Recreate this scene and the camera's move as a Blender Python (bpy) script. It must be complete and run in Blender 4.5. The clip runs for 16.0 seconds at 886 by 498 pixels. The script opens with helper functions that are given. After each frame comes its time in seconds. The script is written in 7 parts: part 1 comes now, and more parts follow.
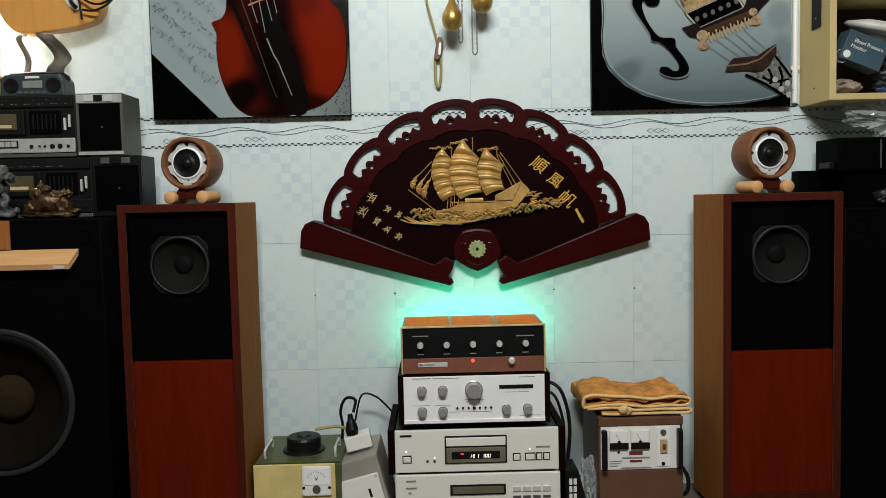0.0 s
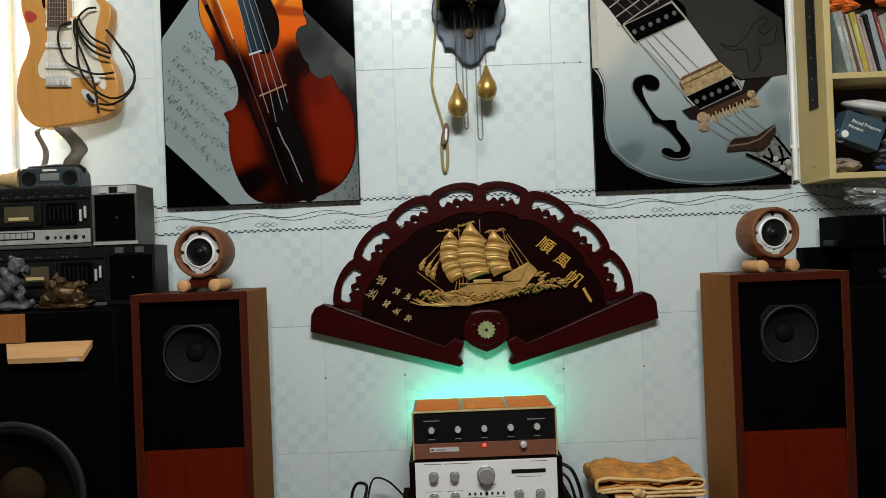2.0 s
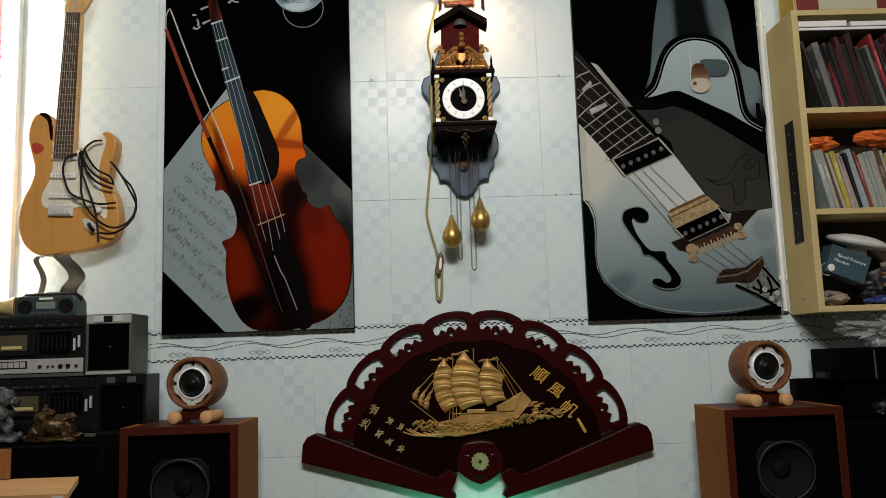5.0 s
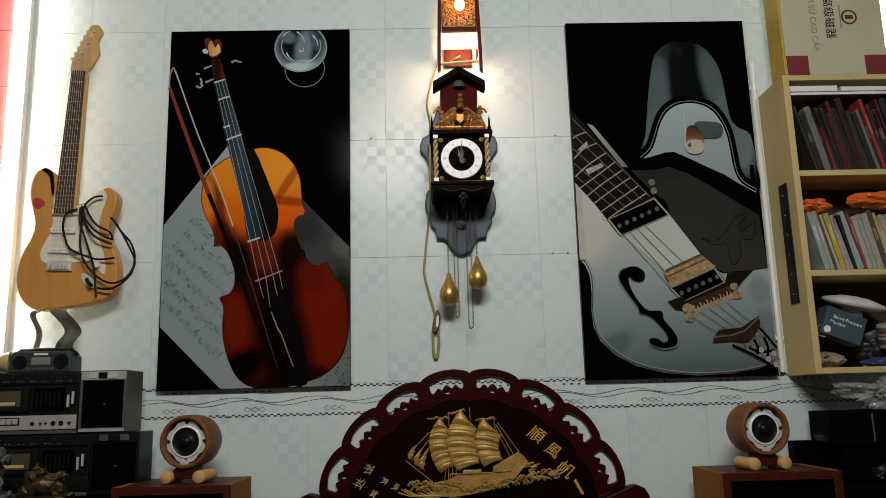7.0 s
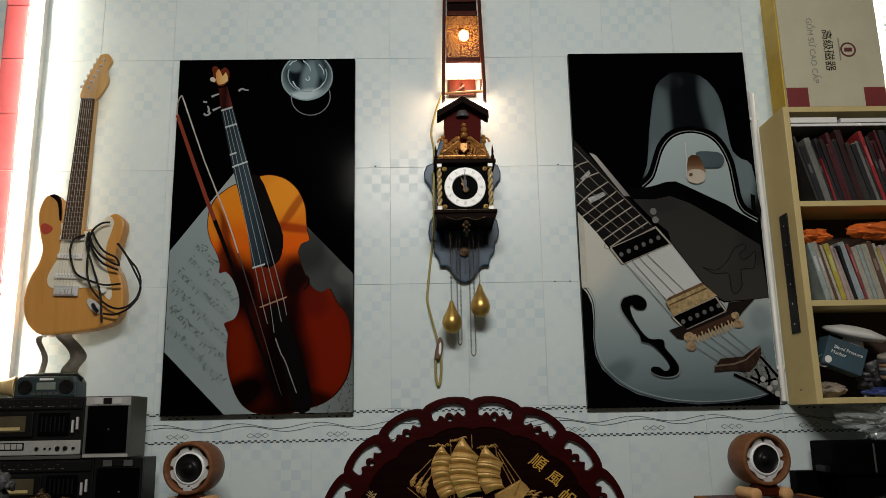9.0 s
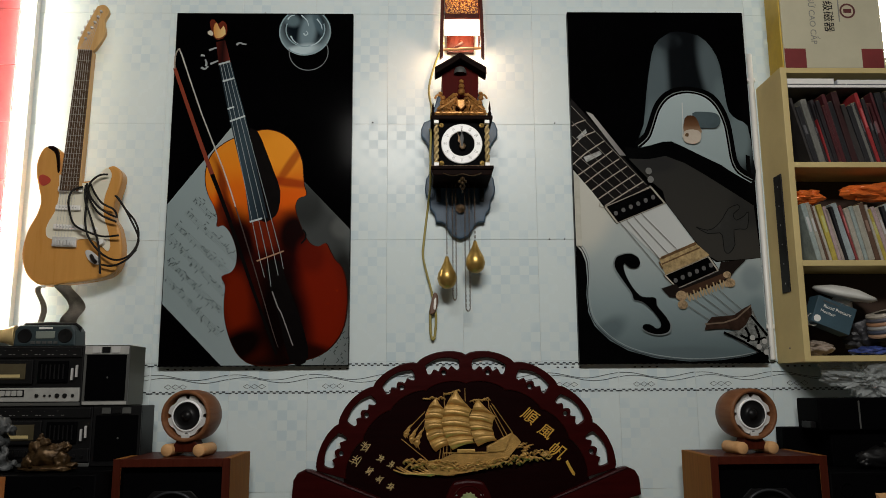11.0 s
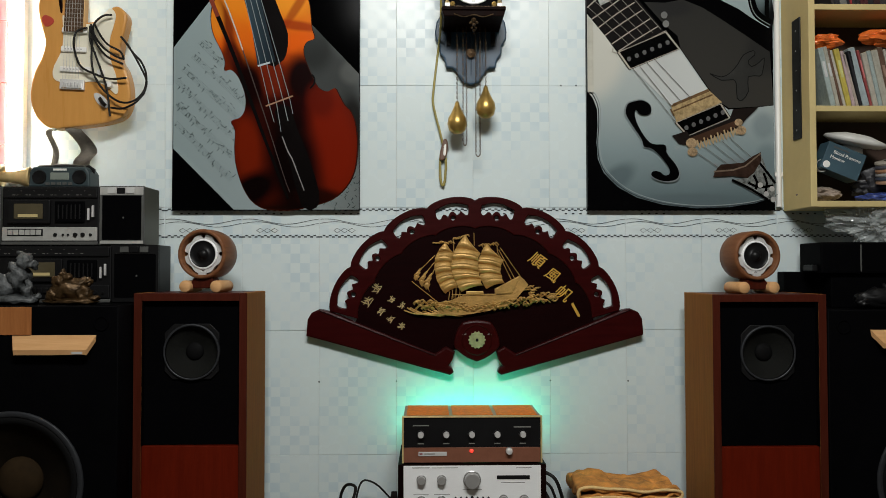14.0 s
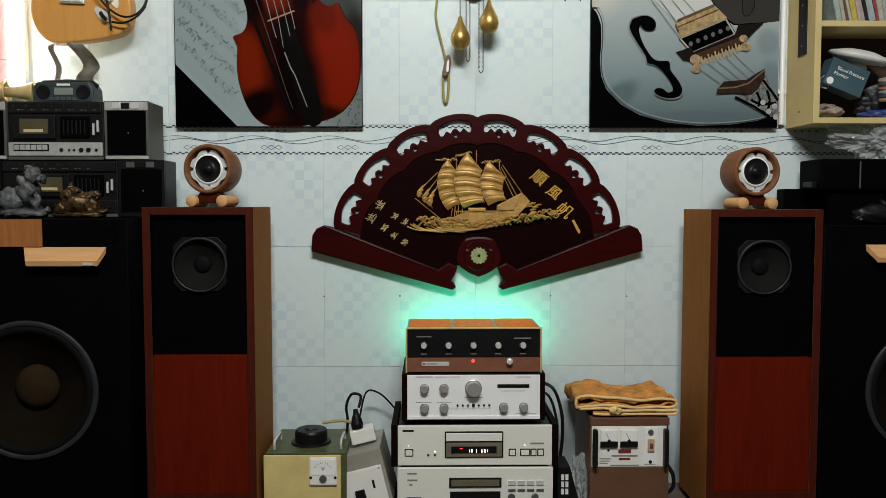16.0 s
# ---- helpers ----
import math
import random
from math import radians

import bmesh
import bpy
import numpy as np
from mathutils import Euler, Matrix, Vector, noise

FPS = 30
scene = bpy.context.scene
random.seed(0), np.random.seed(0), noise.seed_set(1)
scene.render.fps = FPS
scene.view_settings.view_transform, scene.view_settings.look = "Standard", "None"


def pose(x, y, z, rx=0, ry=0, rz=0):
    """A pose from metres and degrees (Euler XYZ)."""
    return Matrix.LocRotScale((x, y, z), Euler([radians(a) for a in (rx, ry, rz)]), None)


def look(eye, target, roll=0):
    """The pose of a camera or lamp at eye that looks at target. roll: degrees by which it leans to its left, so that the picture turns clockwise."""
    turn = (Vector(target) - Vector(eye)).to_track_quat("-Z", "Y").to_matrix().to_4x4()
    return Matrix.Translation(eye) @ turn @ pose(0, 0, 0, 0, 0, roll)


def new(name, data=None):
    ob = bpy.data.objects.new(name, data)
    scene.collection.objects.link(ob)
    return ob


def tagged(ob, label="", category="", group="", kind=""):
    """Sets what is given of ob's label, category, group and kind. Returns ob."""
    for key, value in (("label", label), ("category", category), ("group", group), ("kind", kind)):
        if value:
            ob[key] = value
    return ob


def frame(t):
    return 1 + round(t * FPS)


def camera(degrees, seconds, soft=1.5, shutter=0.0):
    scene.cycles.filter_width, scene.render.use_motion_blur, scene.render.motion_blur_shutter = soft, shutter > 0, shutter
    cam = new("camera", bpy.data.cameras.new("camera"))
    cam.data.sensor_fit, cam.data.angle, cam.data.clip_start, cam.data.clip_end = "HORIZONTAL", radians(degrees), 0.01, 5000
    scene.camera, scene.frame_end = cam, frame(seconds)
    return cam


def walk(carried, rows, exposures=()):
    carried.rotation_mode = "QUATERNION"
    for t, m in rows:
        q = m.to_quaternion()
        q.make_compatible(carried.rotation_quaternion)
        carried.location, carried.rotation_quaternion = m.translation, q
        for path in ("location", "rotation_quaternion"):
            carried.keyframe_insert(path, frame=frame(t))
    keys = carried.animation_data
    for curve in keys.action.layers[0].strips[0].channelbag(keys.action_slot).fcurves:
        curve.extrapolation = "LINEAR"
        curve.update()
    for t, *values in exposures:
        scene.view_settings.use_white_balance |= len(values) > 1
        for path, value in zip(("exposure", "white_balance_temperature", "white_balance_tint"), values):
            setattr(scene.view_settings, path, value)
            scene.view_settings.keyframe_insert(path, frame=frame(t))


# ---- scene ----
cam = camera(58.6, 16.0, soft=0.8)
PATH = [
    (0, (-0.122, -2.468, 0.932), (-0.101, -0.472, 0.802), -1.3),
    (0.5, (-0.126, -2.474, 0.955), (-0.105, -0.477, 0.857), -1.4),
    (1, (-0.131, -2.477, 0.973), (-0.111, -0.479, 0.909), -1.5),
    (1.5, (-0.13, -2.485, 0.987), (-0.123, -0.485, 0.963), -1.9),
    (2, (-0.128, -2.49, 1.01), (-0.118, -0.49, 1.024), -2.2),
    (2.5, (-0.122, -2.497, 1.029), (-0.097, -0.498, 1.082), -2.3),
    (3, (-0.129, -2.5, 1.04), (-0.092, -0.503, 1.131), -2.2),
    (3.5, (-0.127, -2.502, 1.058), (-0.089, -0.507, 1.187), -1.9),
    (4, (-0.127, -2.505, 1.069), (-0.093, -0.512, 1.241), -1.9),
    (4.5, (-0.123, -2.508, 1.086), (-0.094, -0.52, 1.299), -2.0),
    (5, (-0.129, -2.516, 1.104), (-0.092, -0.533, 1.365), -1.9),
    (7.5, (-0.131, -2.534, 1.147), (-0.084, -0.576, 1.554), -1.4),
    (8, (-0.136, -2.54, 1.16), (-0.091, -0.587, 1.588), -1.3),
    (10.5, (-0.124, -2.574, 1.136), (-0.078, -0.614, 1.529), -0.6),
    (11, (-0.127, -2.57, 1.115), (-0.079, -0.601, 1.463), -0.4),
    (11.5, (-0.131, -2.568, 1.095), (-0.086, -0.591, 1.398), -0.4),
    (12, (-0.129, -2.57, 1.064), (-0.09, -0.586, 1.318), -0.3),
    (12.5, (-0.138, -2.571, 1.04), (-0.096, -0.581, 1.239), -0.2),
    (13, (-0.144, -2.568, 1.026), (-0.103, -0.574, 1.168), -0.2),
    (13.5, (-0.145, -2.569, 1.005), (-0.109, -0.572, 1.104), -0.2),
    (14, (-0.146, -2.573, 0.991), (-0.109, -0.574, 1.048), -0.1),
    (14.5, (-0.142, -2.581, 0.979), (-0.096, -0.581, 0.995), -0.1),
    (15, (-0.145, -2.591, 0.97), (-0.092, -0.592, 0.937), 0.0),
    (15.5, (-0.151, -2.597, 0.952), (-0.114, -0.598, 0.876), 0.0),
    (16, (-0.149, -2.606, 0.939), (-0.117, -0.609, 0.826), 0.0),
]
walk(cam, [(t, look(eye, target, roll)) for t, eye, target, roll in PATH],
     exposures=[(0, 0.43, 6480, 11), (1.5, 0.29, 6500, 12), (3.5, 0.06, 6620, 13), (5, -0.22, 6700, 14), (7.5, -0.5, 6780, 14), (8, -0.52, 6780, 14), (10.5, -0.55, 6780, 14),
                (11, -0.48, 6720, 14), (12.5, -0.18, 6620, 13), (13.5, 0.0, 6550, 12), (14.5, 0.16, 6500, 12), (16, 0.31, 6480, 11)])

# ---- world and large lights ----
world = bpy.data.worlds.new("world")
world.use_nodes = True
scene.world = world
wbg = world.node_tree.nodes["Background"]
wbg.inputs["Color"].default_value = (0.75, 0.85, 1.0, 1)
wbg.inputs["Strength"].default_value = 0.02


def area_lamp(name, m, sx, sy, watts, color):
    d = bpy.data.lights.new(name, "AREA")
    d.shape, d.size, d.size_y, d.energy, d.color = "RECTANGLE", sx, sy, watts, color
    ob = new(name, d)
    ob.matrix_world = m
    return ob


# ceiling tube behind the viewer, warm sconce bulb, green strip behind the stack
area_lamp("ceiling_light", look((-0.05, -2.6, 2.75), (0.0, -0.1, 1.2)), 1.2, 0.3, 70, (0.97, 0.985, 0.94))
bulb_data = bpy.data.lights.new("sconce_glow", "POINT")
bulb_data.energy, bulb_data.color, bulb_data.shadow_soft_size = 5.5, (1.0, 0.68, 0.45), 0.05
new("sconce_glow", bulb_data).location = (0.004, -0.105, 2.278)
area_lamp("green_strip", look((-0.01, -0.085, 0.51), (-0.01, 0.0, 0.545)), 0.38, 0.09, 0.72, (0.0, 1.0, 0.55))


# ---- materials ----
def mat(name, color, rough=0.5, metal=0.0, vary=0.25, scale=8.0, bump=0.0, bscale=120.0, coat=0.0, spec=0.5, stretch=None, emit=None, power=0.0, island=0.0):
    m = bpy.data.materials.new(name)
    m.use_nodes = True
    nt = m.node_tree
    b = nt.nodes["Principled BSDF"]
    b.inputs["Roughness"].default_value = rough
    b.inputs["Metallic"].default_value = metal
    b.inputs["Coat Weight"].default_value = coat
    b.inputs["Specular IOR Level"].default_value = spec
    b.inputs["Coat Roughness"].default_value = 0.08
    tc = nt.nodes.new("ShaderNodeTexCoord")
    mp = nt.nodes.new("ShaderNodeMapping")
    nt.links.new(tc.outputs["Object"], mp.inputs["Vector"])
    if stretch:
        mp.inputs["Scale"].default_value = stretch
    ns = nt.nodes.new("ShaderNodeTexNoise")
    ns.inputs["Scale"].default_value = scale
    ns.inputs["Detail"].default_value = 6
    ns.inputs["Roughness"].default_value = 0.65
    nt.links.new(mp.outputs["Vector"], ns.inputs["Vector"])
    r = nt.nodes.new("ShaderNodeValToRGB")
    r.color_ramp.elements[0].position, r.color_ramp.elements[1].position = 0.3, 0.72
    r.color_ramp.elements[0].color = (*[c * (1 - vary) for c in color], 1)
    r.color_ramp.elements[1].color = (*[min(1, c * (1 + vary * 0.7)) for c in color], 1)
    nt.links.new(ns.outputs["Fac"], r.inputs["Fac"])
    nt.links.new(r.outputs["Color"], b.inputs["Base Color"])
    rr = nt.nodes.new("ShaderNodeMapRange")
    rr.inputs["To Min"].default_value, rr.inputs["To Max"].default_value = max(0.02, rough * 0.8), min(1, rough * 1.25)
    nt.links.new(ns.outputs["Fac"], rr.inputs["Value"])
    nt.links.new(rr.outputs["Result"], b.inputs["Roughness"])
    if bump:
        n2 = nt.nodes.new("ShaderNodeTexNoise")
        n2.inputs["Scale"].default_value = bscale
        n2.inputs["Detail"].default_value = 4
        nt.links.new(mp.outputs["Vector"], n2.inputs["Vector"])
        bp = nt.nodes.new("ShaderNodeBump")
        bp.inputs["Strength"].default_value = bump
        bp.inputs["Distance"].default_value = 0.004
        nt.links.new(n2.outputs["Fac"], bp.inputs["Height"])
        nt.links.new(bp.outputs["Normal"], b.inputs["Normal"])
    if emit:
        b.inputs["Emission Color"].default_value = (*emit, 1)
        b.inputs["Emission Strength"].default_value = power
    return m


def graded(name, stops, axis="Z", lo=0.0, hi=1.0, rough=0.25, noise_amt=0.12, scale=14.0):
    """A printed picture area: colours that run along one axis of the picture, with mottling."""
    m = bpy.data.materials.new(name)
    m.use_nodes = True
    nt = m.node_tree
    b = nt.nodes["Principled BSDF"]
    b.inputs["Roughness"].default_value = rough
    b.inputs["Specular IOR Level"].default_value = 0.03
    tc = nt.nodes.new("ShaderNodeTexCoord")
    sp = nt.nodes.new("ShaderNodeSeparateXYZ")
    nt.links.new(tc.outputs["Object"], sp.inputs["Vector"])
    mr = nt.nodes.new("ShaderNodeMapRange")
    mr.inputs["From Min"].default_value, mr.inputs["From Max"].default_value = lo, hi
    nt.links.new(sp.outputs[axis], mr.inputs["Value"])
    ns = nt.nodes.new("ShaderNodeTexNoise")
    ns.inputs["Scale"].default_value = scale
    ns.inputs["Detail"].default_value = 4
    nt.links.new(tc.outputs["Object"], ns.inputs["Vector"])
    ma = nt.nodes.new("ShaderNodeMath")
    ma.operation = "MULTIPLY_ADD"
    ma.inputs[1].default_value = noise_amt * 2
    nt.links.new(ns.outputs["Fac"], ma.inputs[0])
    nt.links.new(mr.outputs["Result"], ma.inputs[2])
    sb = nt.nodes.new("ShaderNodeMath")
    sb.operation = "SUBTRACT"
    sb.inputs[1].default_value = noise_amt
    nt.links.new(ma.outputs["Value"], sb.inputs[0])
    r = nt.nodes.new("ShaderNodeValToRGB")
    el = r.color_ramp.elements
    while len(el) < len(stops):
        el.new(0.5)
    for e, (p, c) in zip(el, stops):
        e.position, e.color = p, (*c, 1)
    nt.links.new(sb.outputs["Value"], r.inputs["Fac"])
    nt.links.new(r.outputs["Color"], b.inputs["Base Color"])
    return m


def wood(name, a, b_, rough=0.4, along="Z", coat=0.0, scale=9.0, spec=0.12):
    m = mat(name, a, rough, coat=coat, spec=spec, vary=0.12, scale=scale, bump=0.08, bscale=60,
            stretch={"X": (0.8, 9, 9), "Y": (9, 0.8, 9), "Z": (9, 9, 0.8)}[along])
    ramp = [n for n in m.node_tree.nodes if n.type == "VALTORGB"][0]
    ramp.color_ramp.elements[0].color = (*b_, 1)
    ramp.color_ramp.elements[1].color = (*a, 1)
    return m


def tile_material():
    m = bpy.data.materials.new("glazed_tile")
    m.use_nodes = True
    nt = m.node_tree
    b = nt.nodes["Principled BSDF"]
    b.inputs["Roughness"].default_value = 0.27
    b.inputs["Specular IOR Level"].default_value = 0.26
    tc = nt.nodes.new("ShaderNodeTexCoord")
    mp = nt.nodes.new("ShaderNodeMapping")
    mp.inputs["Location"].default_value = (0.0, 0.31, 0.0)
    nt.links.new(tc.outputs["Object"], mp.inputs["Vector"])
    ck = nt.nodes.new("ShaderNodeTexChecker")
    ck.inputs["Scale"].default_value = 32.0
    nt.links.new(mp.outputs["Vector"], ck.inputs["Vector"])
    ns = nt.nodes.new("ShaderNodeTexNoise")
    ns.inputs["Scale"].default_value = 7.0
    ns.inputs["Detail"].default_value = 3
    oi = nt.nodes.new("ShaderNodeObjectInfo")
    ad = nt.nodes.new("ShaderNodeVectorMath")
    nt.links.new(tc.outputs["Object"], ad.inputs[0])
    sc = nt.nodes.new("ShaderNodeVectorMath")
    sc.operation = "SCALE"
    sc.inputs[0].default_value = (7, 3, 5)
    nt.links.new(oi.outputs["Random"], sc.inputs["Scale"])
    nt.links.new(sc.outputs["Vector"], ad.inputs[1])
    nt.links.new(ad.outputs["Vector"], ns.inputs["Vector"])
    fade = nt.nodes.new("ShaderNodeMapRange")
    fade.inputs["From Min"].default_value, fade.inputs["From Max"].default_value = 0.36, 0.66
    nt.links.new(ns.outputs["Fac"], fade.inputs["Value"])
    mul = nt.nodes.new("ShaderNodeMath")
    mul.operation = "MULTIPLY"
    nt.links.new(ck.outputs["Fac"], mul.inputs[0])
    nt.links.new(fade.outputs["Result"], mul.inputs[1])
    mix = nt.nodes.new("ShaderNodeMix")
    mix.data_type = "RGBA"
    mix.inputs["A"].default_value = (0.605, 0.683, 0.685, 1)
    mix.inputs["B"].default_value = (0.5, 0.6, 0.635, 1)
    nt.links.new(mul.outputs["Value"], mix.inputs["Factor"])
    nt.links.new(mix.outputs["Result"], b.inputs["Base Color"])
    gloss = nt.nodes.new("ShaderNodeMapRange")
    gloss.inputs["To Min"].default_value, gloss.inputs["To Max"].default_value = 0.27, 0.38
    nt.links.new(mul.outputs["Value"], gloss.inputs["Value"])
    nt.links.new(gloss.outputs["Result"], b.inputs["Roughness"])
    bp = nt.nodes.new("ShaderNodeBump")
    bp.inputs["Strength"].default_value = 0.06
    bp.inputs["Distance"].default_value = 0.01
    nt.links.new(ns.outputs["Fac"], bp.inputs["Height"])
    nt.links.new(bp.outputs["Normal"], b.inputs["Normal"])
    return m


def glow(name, color, power):
    m = bpy.data.materials.new(name)
    m.use_nodes = True
    b = m.node_tree.nodes["Principled BSDF"]
    b.inputs["Base Color"].default_value = (*color, 1)
    b.inputs["Emission Color"].default_value = (*color, 1)
    b.inputs["Emission Strength"].default_value = power
    return m


TILE = tile_material()
GROUT = mat("grout", (0.6, 0.61, 0.6), 0.9, scale=20)
PRINT = mat("border_ink", (0.035, 0.042, 0.05), 0.3, vary=0.2)
REDTILE = mat("red_tile", (0.5, 0.1, 0.11), 0.3, vary=0.15)
# Dark tones chosen so that unseen room surfaces return little light.
PLASTER = mat("plaster", (0.2, 0.19, 0.17), 0.9, scale=3, bump=0.1)
FLOORM = mat("floor_tile", (0.12, 0.09, 0.07), 0.35, scale=5)
CHERRY = wood("cherry_veneer", (0.065, 0.011, 0.005), (0.042, 0.007, 0.003), 0.45)
SIDEWOOD = wood("walnut_side", (0.3, 0.125, 0.034), (0.21, 0.082, 0.021), 0.6, spec=0.03)
ORANGEWOOD = wood("red_cherry_panel", (0.115, 0.008, 0.001), (0.08, 0.0052, 0.0007), 0.45)
PALEWOOD = wood("pale_beech", (0.62, 0.36, 0.17), (0.5, 0.27, 0.11), 0.45, "X")
ROSEWOOD = wood("lacquered_rosewood", (0.034, 0.0022, 0.0022), (0.022, 0.0015, 0.0016), 0.3, "X", 0.0, spec=0.1)
ROSEDARK = wood("dark_rosewood_panel", (0.0075, 0.0007, 0.0008), (0.005, 0.0005, 0.0006), 0.5, "X", 0.0, spec=0.03)
GILT = mat("gilt_carving", (0.47, 0.275, 0.078), 0.36, 0.35, 0.35, 30, 0.35, 260)
GOLDTEXT = mat("gold_paint", (0.72, 0.42, 0.07), 0.4, 0.4, 0.2, 40)
CLOTH = mat("black_grille_cloth", (0.0014, 0.0014, 0.0018), 0.95, bump=0.3, bscale=600, spec=0.02)
BLACKPAINT = mat("black_cabinet_paint", (0.0014, 0.0014, 0.0018), 0.6, vary=0.3, spec=0.025)
BLACKPLASTIC = mat("black_plastic", (0.006, 0.006, 0.0065), 0.4, vary=0.3, spec=0.2)
GREYPLASTIC = mat("grey_plastic", (0.07, 0.072, 0.068), 0.45)
CONE = mat("paper_cone", (0.0075, 0.0078, 0.007), 0.9, vary=0.2, scale=30, bump=0.2, spec=0.1)
CONEBROWN = mat("aged_cone", (0.0065, 0.0042, 0.002), 0.9, vary=0.35, scale=20, bump=0.2, spec=0.08)
CAPBROWN = mat("aged_dust_cap", (0.024, 0.0145, 0.0065), 0.9, vary=0.35, scale=20, spec=0.08)
RING = mat("cast_ring", (0.03, 0.032, 0.036), 0.4, 0.3, 0.3, 30, spec=0.25)
SURROUND = mat("rubber_surround", (0.004, 0.004, 0.0042), 0.7, vary=0.3, spec=0.08)
SILVER = mat("brushed_silver", (0.84, 0.85, 0.85), 0.36, 0.08, 0.06, 40, stretch=(1, 60, 60))
CHAMPAGNE = mat("champagne_aluminium", (0.76, 0.76, 0.69), 0.38, 0.08, 0.06, 40, stretch=(1, 60, 60))
OLDSILVER = mat("dulled_silver_plastic", (0.37, 0.37, 0.35), 0.45, 0.1, 0.2, 30)
CHROME = mat("chrome", (0.78, 0.78, 0.77), 0.25, 0.45, 0.05)
KNOBMETAL = mat("dull_knob_metal", (0.42, 0.42, 0.41), 0.3, 0.5, 0.1)
BRASS = mat("aged_brass", (0.5, 0.32, 0.09), 0.33, 0.8, 0.35, 18)
PALEBRASS = mat("pale_brass", (0.58, 0.43, 0.2), 0.4, 0.3, 0.3, 18)
BRONZE = mat("dark_bronze", (0.075, 0.042, 0.016), 0.38, 0.6, 0.85, 40, 0.6, 110)
STONE = mat("grey_marbled_stone", (0.07, 0.076, 0.078), 0.5, 0, 0.95, 45, 0.8, 90)
GREEN_ENAMEL = mat("olive_hammered_enamel", (0.075, 0.09, 0.03), 0.4, 0.1, 0.3, 20, 0.2, 200)
YELLOWED = mat("yellowed_cream_paint", (0.62, 0.5, 0.2), 0.5, 0, 0.2, 9)
WHITEPL = mat("white_plastic", (0.75, 0.74, 0.7), 0.4, 0, 0.06)
CREAM = mat("cream_painted_board", (0.53, 0.42, 0.19), 0.55, 0, 0.12, 6, 0.05)
RUST = mat("brown_enamel", (0.12, 0.055, 0.03), 0.45, 0, 0.2, 12)
# Back board brown is darkened to carry the shade inside the shelf.
DARKBACK = mat("shaded_shelf_back", (0.04, 0.02, 0.012), 0.7)
COPPER = mat("copper_brown_plate", (0.25, 0.1, 0.06), 0.35, 0.3, 0.12, 30)
ORANGEMESH = mat("orange_mesh_top", (0.72, 0.19, 0.018), 0.55, 0.0, 0.3, 90, spec=0.1)
TOWEL = mat("orange_terry", (0.6, 0.25, 0.05), 0.95, 0, 0.6, 22, 0.8, 420)
TOWELPALE = mat("pale_terry_hem", (0.8, 0.55, 0.24), 0.95, 0, 0.2, 40, 0.8, 420)
CABLE = mat("black_rubber", (0.008, 0.007, 0.006), 0.5, spec=0.2)
CABLEYEL = mat("yellow_flex", (0.3, 0.25, 0.065), 0.5)
BLUEBOARD = mat("blue_black_lacquer", (0.026, 0.058, 0.098), 0.35, 0, 0.3, 12, spec=0.25)
DARKWOOD = wood("dark_clock_wood", (0.008, 0.0026, 0.0016), (0.004, 0.0014, 0.001), 0.55, spec=0.03)
REDWOOD = wood("red_clock_wood", (0.062, 0.0105, 0.005), (0.035, 0.006, 0.003), 0.38, spec=0.08)
CRESTRED = wood("deep_red_crest_board", (0.075, 0.0045, 0.003), (0.045, 0.003, 0.002), 0.5, spec=0.03)
DIAL = mat("white_dial", (0.8, 0.8, 0.78), 0.35, 0, 0.04)
MAPLE = wood("maple_neck", (0.66, 0.42, 0.18), (0.52, 0.3, 0.11), 0.3)
GUITARWOOD = wood("natural_guitar_finish", (0.58, 0.285, 0.075), (0.51, 0.24, 0.058), 0.28, "Z", 0.15, 5.0)
FRETBOARD = wood("rosewood_fretboard", (0.1, 0.055, 0.03), (0.05, 0.028, 0.015), 0.5)
FRETMETAL = mat("worn_fret_metal", (0.2, 0.18, 0.15), 0.4, 0.5)
PICKGUARD = mat("mint_pickguard", (0.72, 0.68, 0.55), 0.35, 0, 0.06)
STRAP = mat("grey_webbing", (0.24, 0.215, 0.18), 0.9, 0, 0.2, 60, 0.4, 500)
DARKRED = mat("dark_red_print", (0.17, 0.02, 0.02), 0.6)
INKGREY = mat("grey_ink", (0.22, 0.22, 0.2), 0.7)
REDGLOW = glow("red_indicator", (1.0, 0.05, 0.03), 1.2)
WHITEGLOW = glow("display_segments", (1.0, 0.85, 0.75), 1.4)
TUBEGLOW = glow("lit_tube", (1.0, 0.93, 0.76), 44.0)
BULB = glow("sconce_bulb", (1.0, 0.62, 0.25), 10.0)
PAPERGLOW = glow("lit_paper_shade", (1.0, 0.86, 0.66), 1.5)


# ---- mesh helpers ----
def part(name, bm, material, parent=None, label="", smooth=False):
    me = bpy.data.meshes.new(name)
    bmesh.ops.recalc_face_normals(bm, faces=bm.faces)
    bm.to_mesh(me)
    bm.free()
    if smooth:
        for p in me.polygons:
            p.use_smooth = True
    for mm in (material if isinstance(material, (list, tuple)) else [material]):
        me.materials.append(mm)
    ob = new(name, me)
    if parent is not None:
        ob.parent = parent
    if label:
        ob["label"] = label
    return ob


def thing(name, label, category, at=(0, 0, 0), group="", kind=""):
    ob = new(name)
    ob.location = at
    ob.empty_display_size = 0.05
    return tagged(ob, label, category, group, kind)


